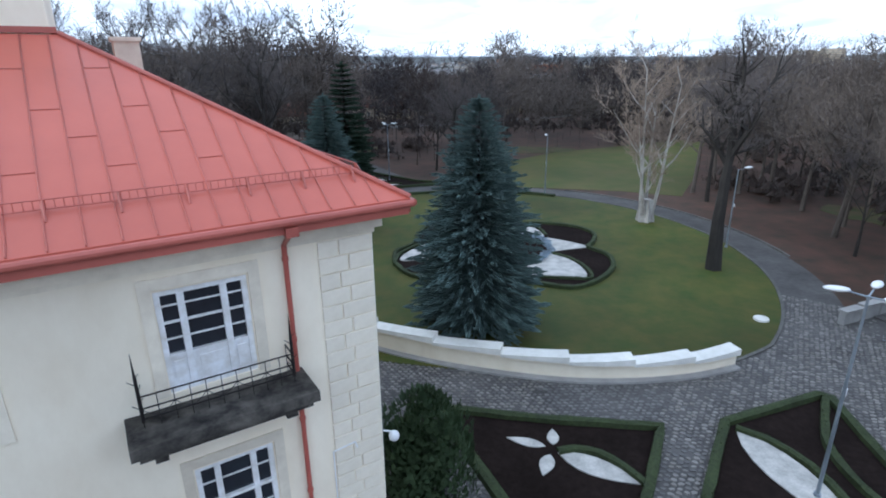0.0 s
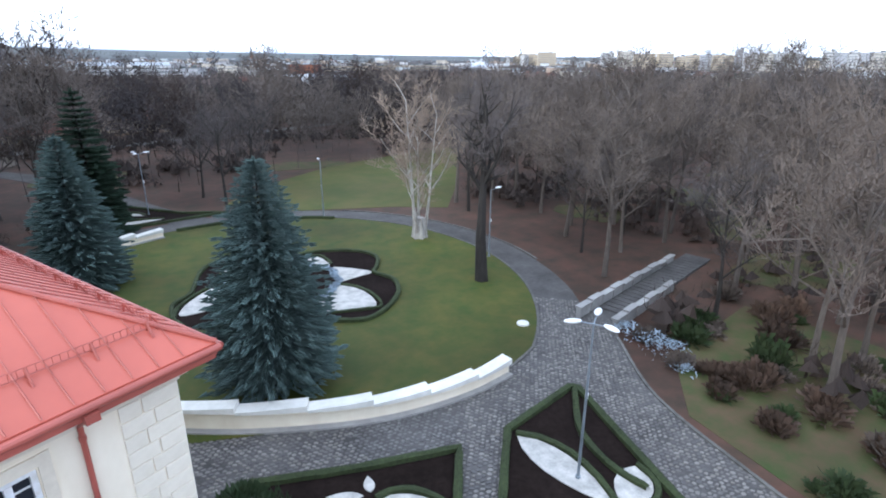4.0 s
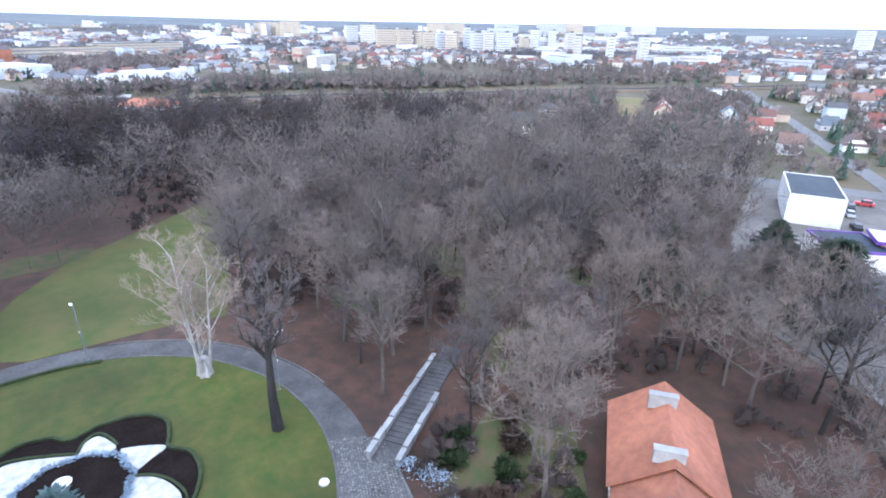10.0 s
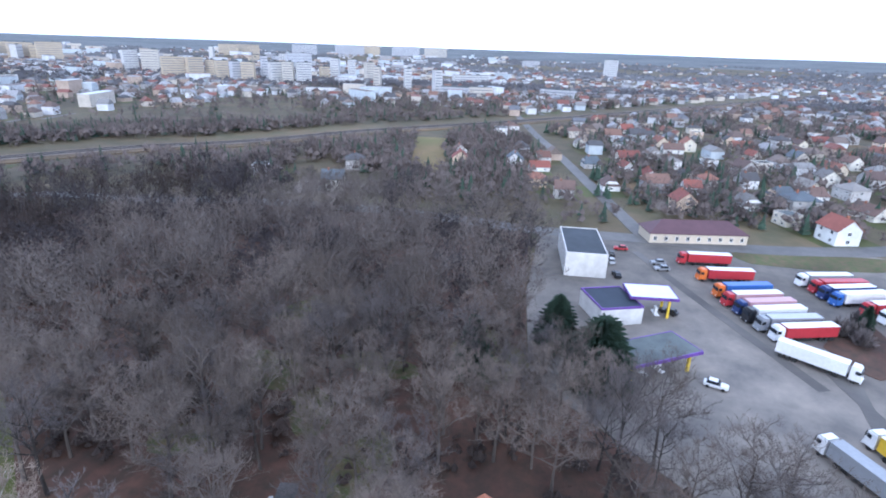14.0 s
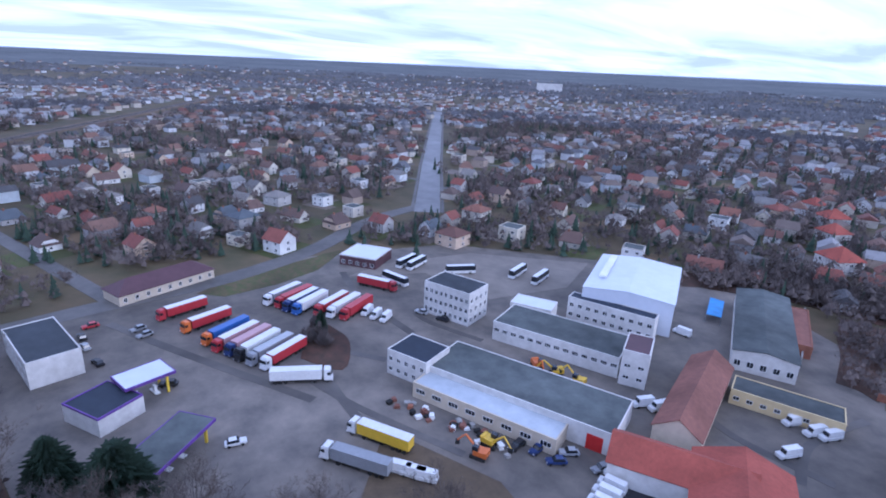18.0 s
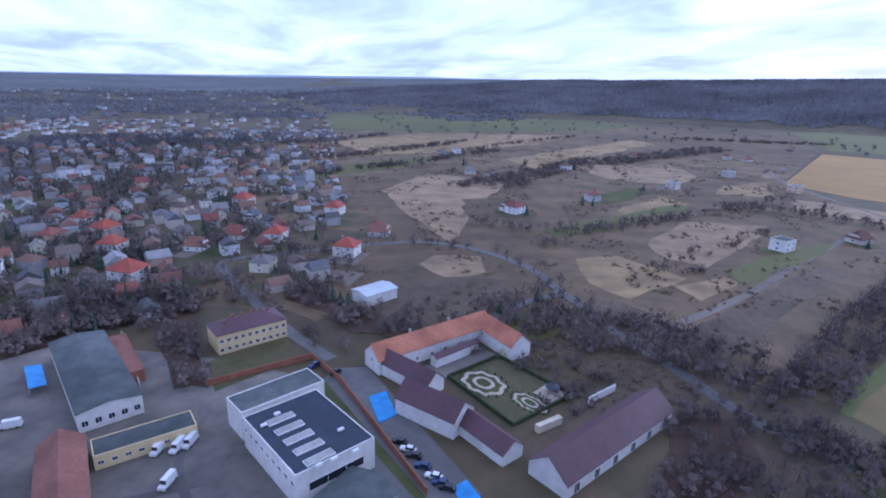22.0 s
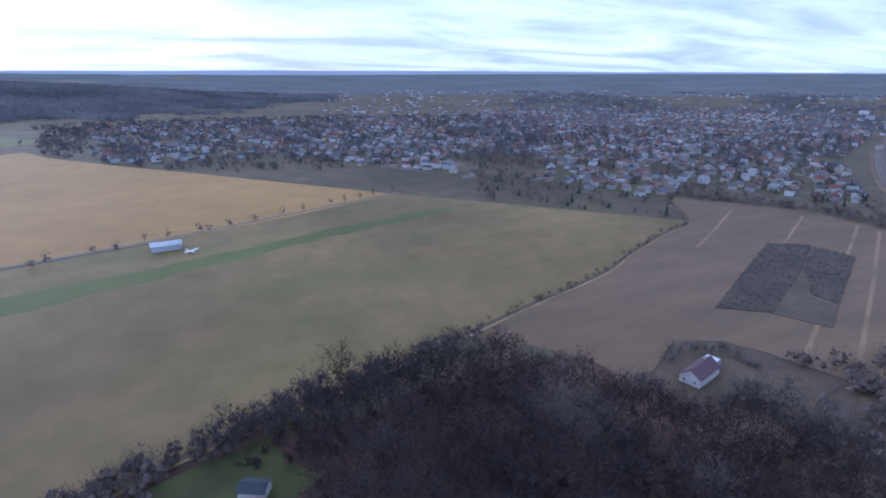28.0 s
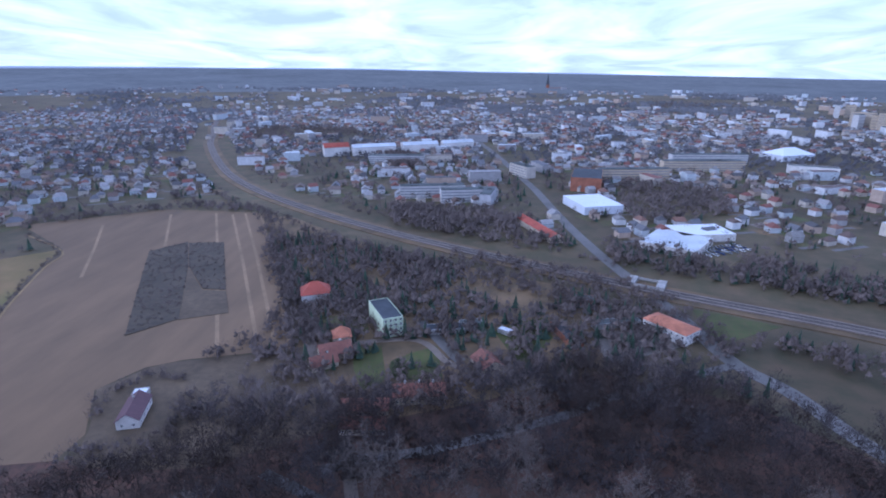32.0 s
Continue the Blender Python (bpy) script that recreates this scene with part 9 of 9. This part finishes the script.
def clump(bag_v, bag_f, x, y, z, r, h, n, w, rr):
    """A bare crown: slim shoots filling an uneven egg-shaped outline, on a short trunk."""
    o = len(bag_v)
    bag_v.append((x + 0.2, y, z - 0.2)); bag_v.append((x - 0.2, y + 0.1, z - 0.2)); bag_v.append((x, y, z + h * 0.6))
    bag_f.append((o, o + 1, o + 2))
    ex, ey = rr.uniform(.8, 1.2), rr.uniform(.8, 1.2)
    for _ in range(5 if r > 2.2 else 3):
        a, q, e = rr.random() * 6.283, rr.uniform(0.15, 0.62), rr.uniform(0.25, 0.72)
        cx, cy, cz, lr = x + r * q * math.cos(a) * ex, y + r * q * math.sin(a) * ey, z + h * e, r * rr.uniform(0.22, 0.40)
        o = len(bag_v)
        bag_v.append((cx + rr.uniform(-.3, .3) * lr, cy + rr.uniform(-.3, .3) * lr, cz + lr * rr.uniform(.6, 1.1)))
        for k in range(5):
            t, m = 1.257 * k + rr.uniform(-.35, .35), lr * rr.uniform(.65, 1.25)
            bag_v.append((cx + m * math.cos(t), cy + m * math.sin(t), cz - lr * rr.uniform(0.0, .7)))
        for k in range(5):
            bag_f.append((o, o + 1 + k, o + 1 + (k + 1) % 5))
    for _ in range(n):
        a, q, e = rr.random() * 6.283, rr.random() ** 0.45, rr.uniform(-0.8, 1)
        k = math.sqrt(1 - 0.85 * e * e) * q
        dx, dy = math.cos(a) * ex, math.sin(a) * ey
        px, py, pz = x + r * k * dx, y + r * k * dy, z + h * (0.56 + 0.40 * e * (0.6 + 0.4 * q))
        ln = r * rr.uniform(0.25, 0.6)
        up = rr.uniform(0.1, 1.1)
        tx, ty, tz = px + ln * dx * 0.6 * rr.uniform(-.2, 1.2), py + ln * dy * 0.6 * rr.uniform(-.2, 1.2), pz + ln * up
        b = rr.random() * 3.14
        ux, uy, uz = w * math.cos(b), w * math.sin(b), w * rr.uniform(-.6, .6)
        o = len(bag_v)
        bag_v.append((px + ux, py + uy, pz + uz)); bag_v.append((px - ux, py - uy, pz - uz)); bag_v.append((tx, ty, tz))
        bag_f.append((o, o + 1, o + 2))


def dome(bag_v, bag_f, x, y, z, r, h, rr):
    """A far tree crown: a lumpy cap of six faces."""
    o = len(bag_v)
    bag_v.append((x + rr.uniform(-.2, .2) * r, y + rr.uniform(-.2, .2) * r, z + h))
    for k in range(6):
        a, q = 1.047 * k + rr.uniform(-.3, .3), r * rr.uniform(.8, 1.2)
        bag_v.append((x + q * math.cos(a), y + q * math.sin(a), z + h * rr.uniform(-.1, .35)))
    for k in range(6):
        bag_f.append((o, o + 1 + k, o + 1 + (k + 1) % 6))


def cone_tree(bag_v, bag_f, x, y, r, h, rr):
    for lv in range(5):
        z0, z1, rad = h * (0.08 + 0.17 * lv), h * (0.36 + 0.16 * lv), r * (1 - lv / 5.2)
        o = len(bag_v)
        n = 7
        bag_v.append((x, y, min(z1, h)))
        for k in range(n):
            a = 6.283 * k / n + rr.random()
            q = rad * rr.uniform(0.7, 1.15)
            bag_v.append((x + q * math.cos(a), y + q * math.sin(a), z0 + rr.uniform(-.3, .3)))
        for k in range(n):
            bag_f.append((o, o + 1 + k, o + 1 + (k + 1) % n))


# undergrowth below the park trees
under_v, under_f = [], []
for n in range(9000):
    x, y = rng.uniform(-190, 190), rng.uniform(-80, 225)
    if len(under_f) > 130000 or not inside(x, y, FOREST) or math.hypot(x - CX, y - CY) < 35 or math.hypot(x, y) < 34 or inside(x, y, MEADOW_POLY) or noise.noise((x / 22, y / 22, 5)) < (0.12 if x < 60 and y > 40 and y < 150 else -0.12) or not clear_of(x, y):
        continue
    q = rng.uniform(1.2, 2.8)
    clump(under_v, under_f, x, y, -0.2, q, q * rng.uniform(0.9, 1.7), 36, 0.035, rng)
tagged(mesh_from("undergrowth", under_v, under_f, TWIGS_BROWN), "tangled brown undergrowth below the park trees", "undergrowth", kind="stuff")


# hill woods
hill_v, hill_f = [], []
for n in range(52000):
    h, r = rng.uniform(176, 284), 1500 + 1100 * rng.random()
    x, y = r * math.sin(radians(h)), r * math.cos(radians(h))
    z = ridge_height(x, y)
    if z < 11 + 9 * noise.noise((x / 130, y / 130, 2)) + 5 * noise.noise((x / 40, y / 40, 2)):
        continue
    dome(hill_v, hill_f, x, y, z - 2, rng.uniform(5, 9), rng.uniform(8, 14), rng)
# greyer than the near twigs, the haze over the ridge painted in
WOODS_HILL = material("haze_tinted_hill_woods", (0.145, 0.138, 0.140), (0.088, 0.086, 0.090), scale=0.04, large=0.35, world_space=True)
tagged(mesh_from("hill_woods", hill_v, hill_f, WOODS_HILL), "dark woods covering the ridge, tinted with painted haze", "woods", kind="stuff")

# suburb and town trees
town_v, town_f = [], []
fir_v, fir_f = [], []
for want, h0, h1, r0, r1, power in ((9500, 55, 184, 215, 950, 0.75), (2300, -25, 78, 215, 440, 0.7), (4600, -62, 55, 430, 1300, 0.7), (3000, 258, 305, 720, 1600, 0.8), (2200, -60, 190, 950, 2600, 0.7), (160, 182, 262, 380, 1500, 0.6)):
    tries = n = 0
    while n < want and tries < 6 * want:
        tries += 1
        h, r = rng.uniform(h0, h1), r0 + (r1 - r0) * rng.random() ** power
        x, y = r * math.sin(radians(h)), r * math.cos(radians(h))
        if 168 < h < 186 and rng.random() < (h - 164) / 20 or any(inside(x, y, p) for p in OPEN_LAND) or not off_lines(x, y) or house_near(x, y, 6.5) or noise.noise((x / 60, y / 60, 8)) < -0.25:
            continue
        n += 1
        far = r > 800
        s = rng.uniform(0.6, 1.35) * (1.5 if far else 1.0)
        clump(*((town_v, town_f) if far else (wood_v, wood_f)), x, y, 0, 3.9 * s, 7.8 * min(s, 1.4), 16 if far else 56, 0.26 if far else 0.12, rng)
        if not far and rng.random() < 0.27:
            cone_tree(fir_v, fir_f, x + 4, y + 3, rng.uniform(1.3, 3.0), rng.uniform(4, 11), rng)
for poly in TOWN_WOODS:
    xs, ys = [q[0] for q in poly], [q[1] for q in poly]
    n = 0
    for _ in range(4000):
        x, y = rng.uniform(min(xs), max(xs)), rng.uniform(min(ys), max(ys))
        if inside(x, y, poly) and n < 330:
            n += 1
            s = rng.uniform(0.9, 1.5)
            clump(wood_v, wood_f, x, y, 0, 4.2 * s, 8.5 * s, 30, 0.14, rng)
# far belts of wood near the horizon
far_v, far_f = [], []
for n in range(5200):
    h, r = rng.uniform(-58, 200), 1350 + 1500 * rng.random()
    x, y = r * math.sin(radians(h)), r * math.cos(radians(h))
    if noise.noise((x / 420, y / 420, 9)) > 0.02 or 100 < h < 178 and r > 1500 and rng.random() < 0.6:
        for _ in range(6):
            u, v = x + rng.uniform(-40, 40), y + rng.uniform(-40, 40)
            if off_lines(u, v):
                dome(far_v, far_f, u, v, ridge_height(u, v) - 1, rng.uniform(7, 13), rng.uniform(6, 11), rng)
# aerial haze of the far belts is put into this greyed colour
FAR_WOODS = material("haze_tinted_far_woods", (0.125, 0.122, 0.124), (0.082, 0.082, 0.086), scale=0.03, large=0.3, world_space=True)
tagged(mesh_from("far_woods", far_v, far_f, FAR_WOODS), "dark belts of wood towards the horizon, tinted with painted haze", "woods", kind="stuff")


def belt(line, width, step, r, h, n=34, w=0.13, bag=None):
    n, w = int(n * 1.9), w * 0.75
    left, right = ribbon(line, width)
    bv, bf = bag or (wood_v, wood_f)
    for (ax, ay), (bx, by), (cx, cy), (dx, dy) in zip(left, right, left[1:], right[1:]):
        k = max(1, int(math.hypot(cx - ax, cy - ay) / step * max(1, width / 6)))
        for _ in range(k):
            u, v = rng.random(), rng.random()
            x = (ax * (1 - u) + cx * u) * v + (bx * (1 - u) + dx * u) * (1 - v)
            y = (ay * (1 - u) + cy * u) * v + (by * (1 - u) + dy * u) * (1 - v)
            clump(bv, bf, x, y, 0, r * rng.uniform(.7, 1.2), h * rng.uniform(.6, 1.25), n, w, rng)


belt(bent([(-140, -118), (-260, -180), (-375, -236)]), 20, 4.5, 4.0, 9.0, 46, 0.14)
belt([(x - 2, y + 1) for x, y in CREEK], 5, 4.0, 1.6, 2.6, 40)
belt(CREEK[:20], 9, 9, 3.8, 8.5, 50)
belt([(x + 6, y - 2) for x, y in CREEK[:26]], 10, 5.5, 3.8, 8.0, 50)
belt(bent([(-137, -108), (-150, -66), (-172, -16), (-190, 38)]), 8, 5, 3.6, 7.5, 60)
belt(bent([(-150, -62), (-163, -20), (-182, 38), (-203, 100)]), 12, 5, 4.0, 9.5, 50)
belt(LANE_W, 18, 7, 3.4, 8.0, 44)
belt(LANE, 14, 9, 3.0, 6.5, 40)
belt(bent([(-60, -195), (-120, -165), (-146, -122)]), 34, 4.5, 3.6, 8.5, 46)
belt(bent([(-128, -110), (-112, -72), (-88, -84)]), 20, 5, 3.6, 8.5, 46)
belt(bent([(-125, -290), (-200, -330), (-280, -350), (-400, -390)]), 10, 7, 3.4, 6.5, 30)
belt(bent([(-140, -225), (-215, -262), (-300, -300)]), 12, 9, 2.8, 4.5, 30)
belt(bent([(-385, -236), (-520, -300), (-640, -370)]), 8, 30, 3.2, 7.0, 36)
belt(bent([(-440, -40), (-400, -130), (-388, -214)]), 4, 16, 3.6, 8.0, 44)
belt(bent([(-540, 192), (-490, 80), (-443, -30)]), 4, 20, 3.6, 8.0, 44)
belt(bent([(-90, 250), (-150, 380), (-206, 492), (-300, 505), (-400, 440)]), 22, 6, 3.4, 6.5, 30)
for side in (0, 1):
    belt(ribbon(RAILWAY[24:60], 74)[side], 16, 12, 2.6, 3.6, 30, 0.14)
belt(bent([(-100, 215), (-60, 330), (-20, 360), (80, 320), (120, 240)]), 60, 6, 3.4, 7.0, 34)
belt(bent([(-110, 190), (-70, 178), (-20, 205), (40, 218), (100, 205)]), 34, 5, 4.0, 9.5, 50, 0.12)
belt(bent([(-150, 172), (-154, 192), (-144, 206), (-128, 204)]), 6, 4, 2.8, 4.6, 46)
belt(bent([(-122, 196), (-112, 176), (-118, 158), (-138, 156)]), 8, 4, 3.0, 5.2, 46)
belt(bent([(-146, 152), (-120, 146), (-96, 160), (-70, 176)]), 14, 5, 3.2, 6.5, 46)
belt(bent([(-84, 240), (-92, 262), (-112, 300), (-150, 380)]), 12, 5, 3.0, 6.0, 40)
belt(bent([(-76, 230), (-62, 200), (-46, 168)]), 10, 5, 3.0, 7.0, 46)
belt(bent([(100, -225), (40, -240), (-10, -265), (60, -330), (140, -300)]), 26, 8, 3.2, 6.0, 36)
belt(bent([(120, -200), (200, -180), (225, -120)]), 10, 8, 2.6, 4.0, 30)
belt(bent([(-45, -180), (-75, -160), (-80, -135), (-60, -128)]), 24, 6, 2.2, 3.2, 34)
belt(bent([(0, -215), (-40, -210), (-58, -200)]), 16, 6, 2.8, 5.0, 36)
belt(bent([(-600, -730), (-420, -650), (-250, -560), (-160, -470)]), 40, 14, 5, 6.5, 22, 0.35)
for a, b2 in (((40, -640), (-230, -850)), ((10, -560), (-250, -740)), ((-120, -480), (-330, -640)), ((60, -820), (-120, -960)), ((-620, -900), (-900, -780)), ((-1000, -640), (-1130, -470))):
    belt([a, ((a[0] + b2[0]) / 2, (a[1] + b2[1]) / 2 + 12), b2], 14, 9, 5, 5.0, 16, 0.4)
for line, w, st, r, h in (([(84.4, -622.4), (31.5, -672.6), (-41.6, -706.9)], 14, 7, 4.5, 6.0), ([(-72.5, -743.7), (-163.1, -787.8)], 12, 8, 4.5, 5.5), ([(-99.9, -350.1), (-128.7, -331.6), (-166.7, -323.0), (-202.6, -321.6), (-256.6, -339.8)], 16, 6, 3.2, 6.5), ([(-172.4, -248.5), (-185.4, -233.1), (-198.8, -234.2)], 8, 5, 2.4, 4.0), ([(-161.0, -686.5), (-271.6, -797.9), (-459.0, -929.3)], 10, 9, 4.5, 5.0), ([(-308.1, -367.4), (-367.5, -337.2), (-398.9, -252.9)], 12, 5, 3.4, 8.0)):
    belt(bent(line), w, st, r, h, 30)
THICKETS = [[(112.2, -186.6), (130.8, -223.8), (99.2, -235.6), (55.6, -244.3), (51.2, -221.4), (97.4, -205.6)],
            [(66.9, -213.4), (51.0, -217.7), (38.3, -163.2), (47.4, -163.4)],
            [(19.5, -254.1), (17.0, -231.3), (-4.6, -209.5), (1.3, -246.9)],
            [(127.2, -232.6), (108.6, -247.3), (68.1, -247.1), (50.0, -237.4), (55.7, -220.2), (80.7, -213.9), (108.5, -192.1)],
            [(4.3, -211.3), (-8.3, -193.1), (-37.4, -183.0), (-35.9, -198.7), (-16.4, -210.6)],
            [(-99.3, -121.7), (-117.9, -115.0), (-108.5, -95.4), (-86.0, -81.1), (-71.0, -89.8), (-88.0, -107.1)]]
for poly in THICKETS:
    xs, ys = [q[0] for q in poly], [q[1] for q in poly]
    size, n = abs(sum(a[0] * b[1] - b[0] * a[1] for a, b in zip(poly, poly[1:] + poly[:1]))) / 2, 0
    for _ in range(3000):
        x, y = rng.uniform(min(xs), max(xs)), rng.uniform(min(ys), max(ys))
        if n < size / 16 and inside(x, y, poly):
            n += 1
            q = rng.uniform(0.7, 1.25)
            clump(wood_v, wood_f, x, y, 0, 2.9 * q, 6.2 * q, 60, 0.09, rng)
GROVES = [[(276.2, 31.8), (294.4, 2.0), (291.6, -41.0), (256.5, -70.1), (222.0, -82.2), (220.3, -43.5), (223.3, -2.6), (240.9, 19.7)],
          [(217.1, -101.8), (237.0, -150.9), (197.1, -154.5), (179.5, -134.9), (197.8, -114.4)],
          [(185.8, -139.5), (167.6, -196.4), (146.6, -169.9), (166.1, -146.0)],
          [(215.9, 28.0), (222.2, 19.2), (213.1, 1.4), (191.8, 18.4), (196.2, 26.7)]]
for poly in GROVES:
    xs, ys = [q[0] for q in poly], [q[1] for q in poly]
    size, n = abs(sum(a[0] * b[1] - b[0] * a[1] for a, b in zip(poly, poly[1:] + poly[:1]))) / 2, 0
    for _ in range(4000):
        x, y = rng.uniform(min(xs), max(xs)), rng.uniform(min(ys), max(ys))
        if n < size / 38 and inside(x, y, poly) and not near_line(x, y, 7) and not house_near(x, y, 7) and not inside(x, y, YARD_POLY) and math.hypot(x - 198, y + 17) > 9:
            n += 1
            q = rng.uniform(0.6, 1.2)
            if rng.random() < 0.3:
                cone_tree(fir_v, fir_f, x, y, 2.0 * q, 7.5 * q, rng)
            else:
                clump(wood_v, wood_f, x, y, 0, 3.2 * q, 6.0 * q, 60, 0.10, rng)
# scrub on the fallow land and the young plantation in the ploughed field
tries = n = 0
scrub_v, scrub_f = [], []
SCRUB_LAND = [(70, -235), (-60, -198), (-125, -135), (-152, -118), (-384, -232), (-470, -468), (-700, -660), (-300, -1000), (60, -800), (140, -420), (-40, -330), (10, -305)]
while n < 2600 and tries < 60000:
    tries += 1
    r, h = 130 + 700 * rng.random() ** 0.7, rng.uniform(165, 245)
    x, y = r * math.sin(radians(h)), r * math.cos(radians(h))
    if not inside(x, y, SCRUB_LAND) or noise.noise((x / 30, y / 30, 6)) < 0.12 or house_near(x, y, 9) or near_line(x, y, 5):
        continue
    n += 1
    q = rng.uniform(0.8, 2.4)
    clump(scrub_v, scrub_f, x, y, -0.2, q, q * rng.uniform(0.4, 0.9), 30, 0.05, rng)
MANOR_SCRUB = [(-64, -158), (-74, -180), (-112, -202), (-130, -150), (-106, -124), (-78, -132), (-76, -146)]
for n in range(900):
    x, y = rng.uniform(-132, -62), rng.uniform(-204, -122)
    if inside(x, y, MANOR_SCRUB) and not near_line(x, y, 4):
        q = rng.uniform(0.8, 2.0)
        clump(scrub_v, scrub_f, x, y, -0.2, q, q * rng.uniform(0.5, 1.2), 30, 0.05, rng)
for poly in (PATCH_W, PATCH_E):
    for n in range(1500):
        x, y = rng.uniform(-260, -130), rng.uniform(240, 400)
        if inside(x, y, poly):
            clump(wood_v, wood_f, x, y, 0.2, 1.2, 1.1, 16, 0.05, rng)
SCRUB = material("dead_scrub", (0.190, 0.132, 0.080), (0.110, 0.080, 0.052), scale=0.2, large=0.35, world_space=True)
tagged(mesh_from("dry_scrub", scrub_v, scrub_f, SCRUB), "low brown scrub scattered over the fallow land", "scrub", kind="stuff")
# bluer than the near thickets: distance haze is mixed into the base colour
TOWN_TREES = material("haze_tinted_trees", (0.112, 0.106, 0.112), (0.070, 0.068, 0.074), scale=0.03, large=0.3, world_space=True)
tagged(mesh_from("far_town_trees", town_v, town_f, TOWN_TREES), "bare trees between the far houses, blue-grey from painted haze", "trees", kind="stuff")
tagged(mesh_from("bare_thickets", wood_v, wood_f, TWIGS_FAR), "bare grey-brown thickets and garden trees", "trees", kind="stuff")
for l, gap in ((LANE_W, 5), ):
    for x, y in l[::gap]:
        cone_tree(fir_v, fir_f, x + 9, y + 5, rng.uniform(1.5, 2.6), rng.uniform(5, 9), rng)
for x, y in ((-140, -375), (-148, -368), (-152, -380), (-205, -392), (-212, -388), (-290, -440), (-330, -256), (-6, -222), (-3, -226), (-9, -218), (100, -300), (96, -306), (104, -296), (150, -225), (158, -215), (200, -95), (186, -112), (215, -95), (-60, 246), (-18, 226), (-27, 224)):
    cone_tree(fir_v, fir_f, x, y, rng.uniform(1.8, 3.0), rng.uniform(6, 11), rng)
tagged(mesh_from("garden_conifers", fir_v, fir_f, SPRUCE_DARK), "small dark conifers scattered among houses and gardens", "trees", kind="stuff")


# ---- cobblestones of the drives ----
rr = random.Random(12)
sett_meshes = []
for k in range(6):
    bm = bmesh.new()
    n = rr.choice((5, 6, 6, 7))
    lo = [bm.verts.new((0.17 * math.cos(6.283 * i / n + rr.uniform(-.2, .2)) * rr.uniform(.85, 1.1), 0.13 * math.sin(6.283 * i / n + rr.uniform(-.2, .2)) * rr.uniform(.85, 1.1), 0)) for i in range(n)]
    hi = [bm.verts.new((v.co.x * 0.86, v.co.y * 0.86, 0.045 + rr.uniform(-.006, .006))) for v in lo]
    bm.faces.new(hi)
    for i in range(n):
        bm.faces.new((lo[i], lo[(i + 1) % n], hi[(i + 1) % n], hi[i]))
    bmesh.ops.recalc_face_normals(bm, faces=bm.faces)
    me = bpy.data.meshes.new("cobble"); bm.to_mesh(me); bm.free(); me.materials.append(COBBLE)
    sett_meshes.append(me)
FORECOURT = [(-14, 33), (20, 28), (25, 27), (21, 15), (21, 2), (2, -2), (-1, 13), (-9, 26)]
BEDS = [[(14.6, 23.4), (20.9, 25.6), (21.3, 25.3), (19.7, 15.0), (19.4, 5.0), (10.0, 8.0), (11.2, 18.3)], [(-0.2, 25.1), (5.5, 23.9), (11.2, 23.1), (9.0, 18.9), (7.6, 16.4), (3.0, 17.5)]]
ring_outline_in, ring_outline_out = [edge(a, 0.1) for a in range(0, 360, 4)], [edge(a, 4.3) for a in range(0, 360, 4)]
drive_l, drive_r = ribbon(GARDEN_ROAD, 4.3)
DRIVE = drive_l + drive_r[::-1]
road = bpy.data.objects["ring_road"]
cells = []
for j in range(int(66 / 0.27)):
    for i in range(int(56 / 0.35)):
        x, y = -16 + 0.35 * (i + 0.5 * (j % 2)) + rr.uniform(-.04, .04), -12 + 0.27 * j + rr.uniform(-.03, .03)
        d = math.hypot(x, y)
        if d < 8 or d > 48 or y > 44 and x < 24:
            continue
        z = None
        if inside(x, y, ring_outline_out) and not inside(x, y, ring_outline_in):
            z = 0.05
        elif inside(x, y, DRIVE):
            z = 0.056
        elif inside(x, y, FORECOURT) and not any(inside(x, y, b) for b in BEDS):
            z = 0.05
        if z is None or rr.random() < 0.05:
            continue
        cells.append((x, y, z, rr.uniform(-25, 25), rr.randrange(6)))
cells.sort(key=lambda c: (c[0] - 9) ** 2 + (c[1] - 26) ** 2)
verts, faces = [], []
for n, (x, y, z, a, k) in enumerate(cells):
    m = pose(x, y, z - 0.01, rr.uniform(-3, 3), rr.uniform(-3, 3), a) @ Matrix.Diagonal((*(rr.uniform(.8, 1.12) for _ in range(2)), rr.uniform(.7, 1.2), 1))
    if n < 300:
        ob = new("cobble", sett_meshes[k]); ob.parent = road
        ob.matrix_basis = m
    else:
        o = len(verts)
        verts += [tuple(m @ v.co) for v in sett_meshes[k].vertices]
        faces += [tuple(o + i for i in p.vertices) for p in sett_meshes[k].polygons]
rest = mesh_from("cobbles", verts, faces, COBBLES)
tagged(rest, "worn grey cobblestones of the drives and forecourt", "cobbles", kind="stuff")
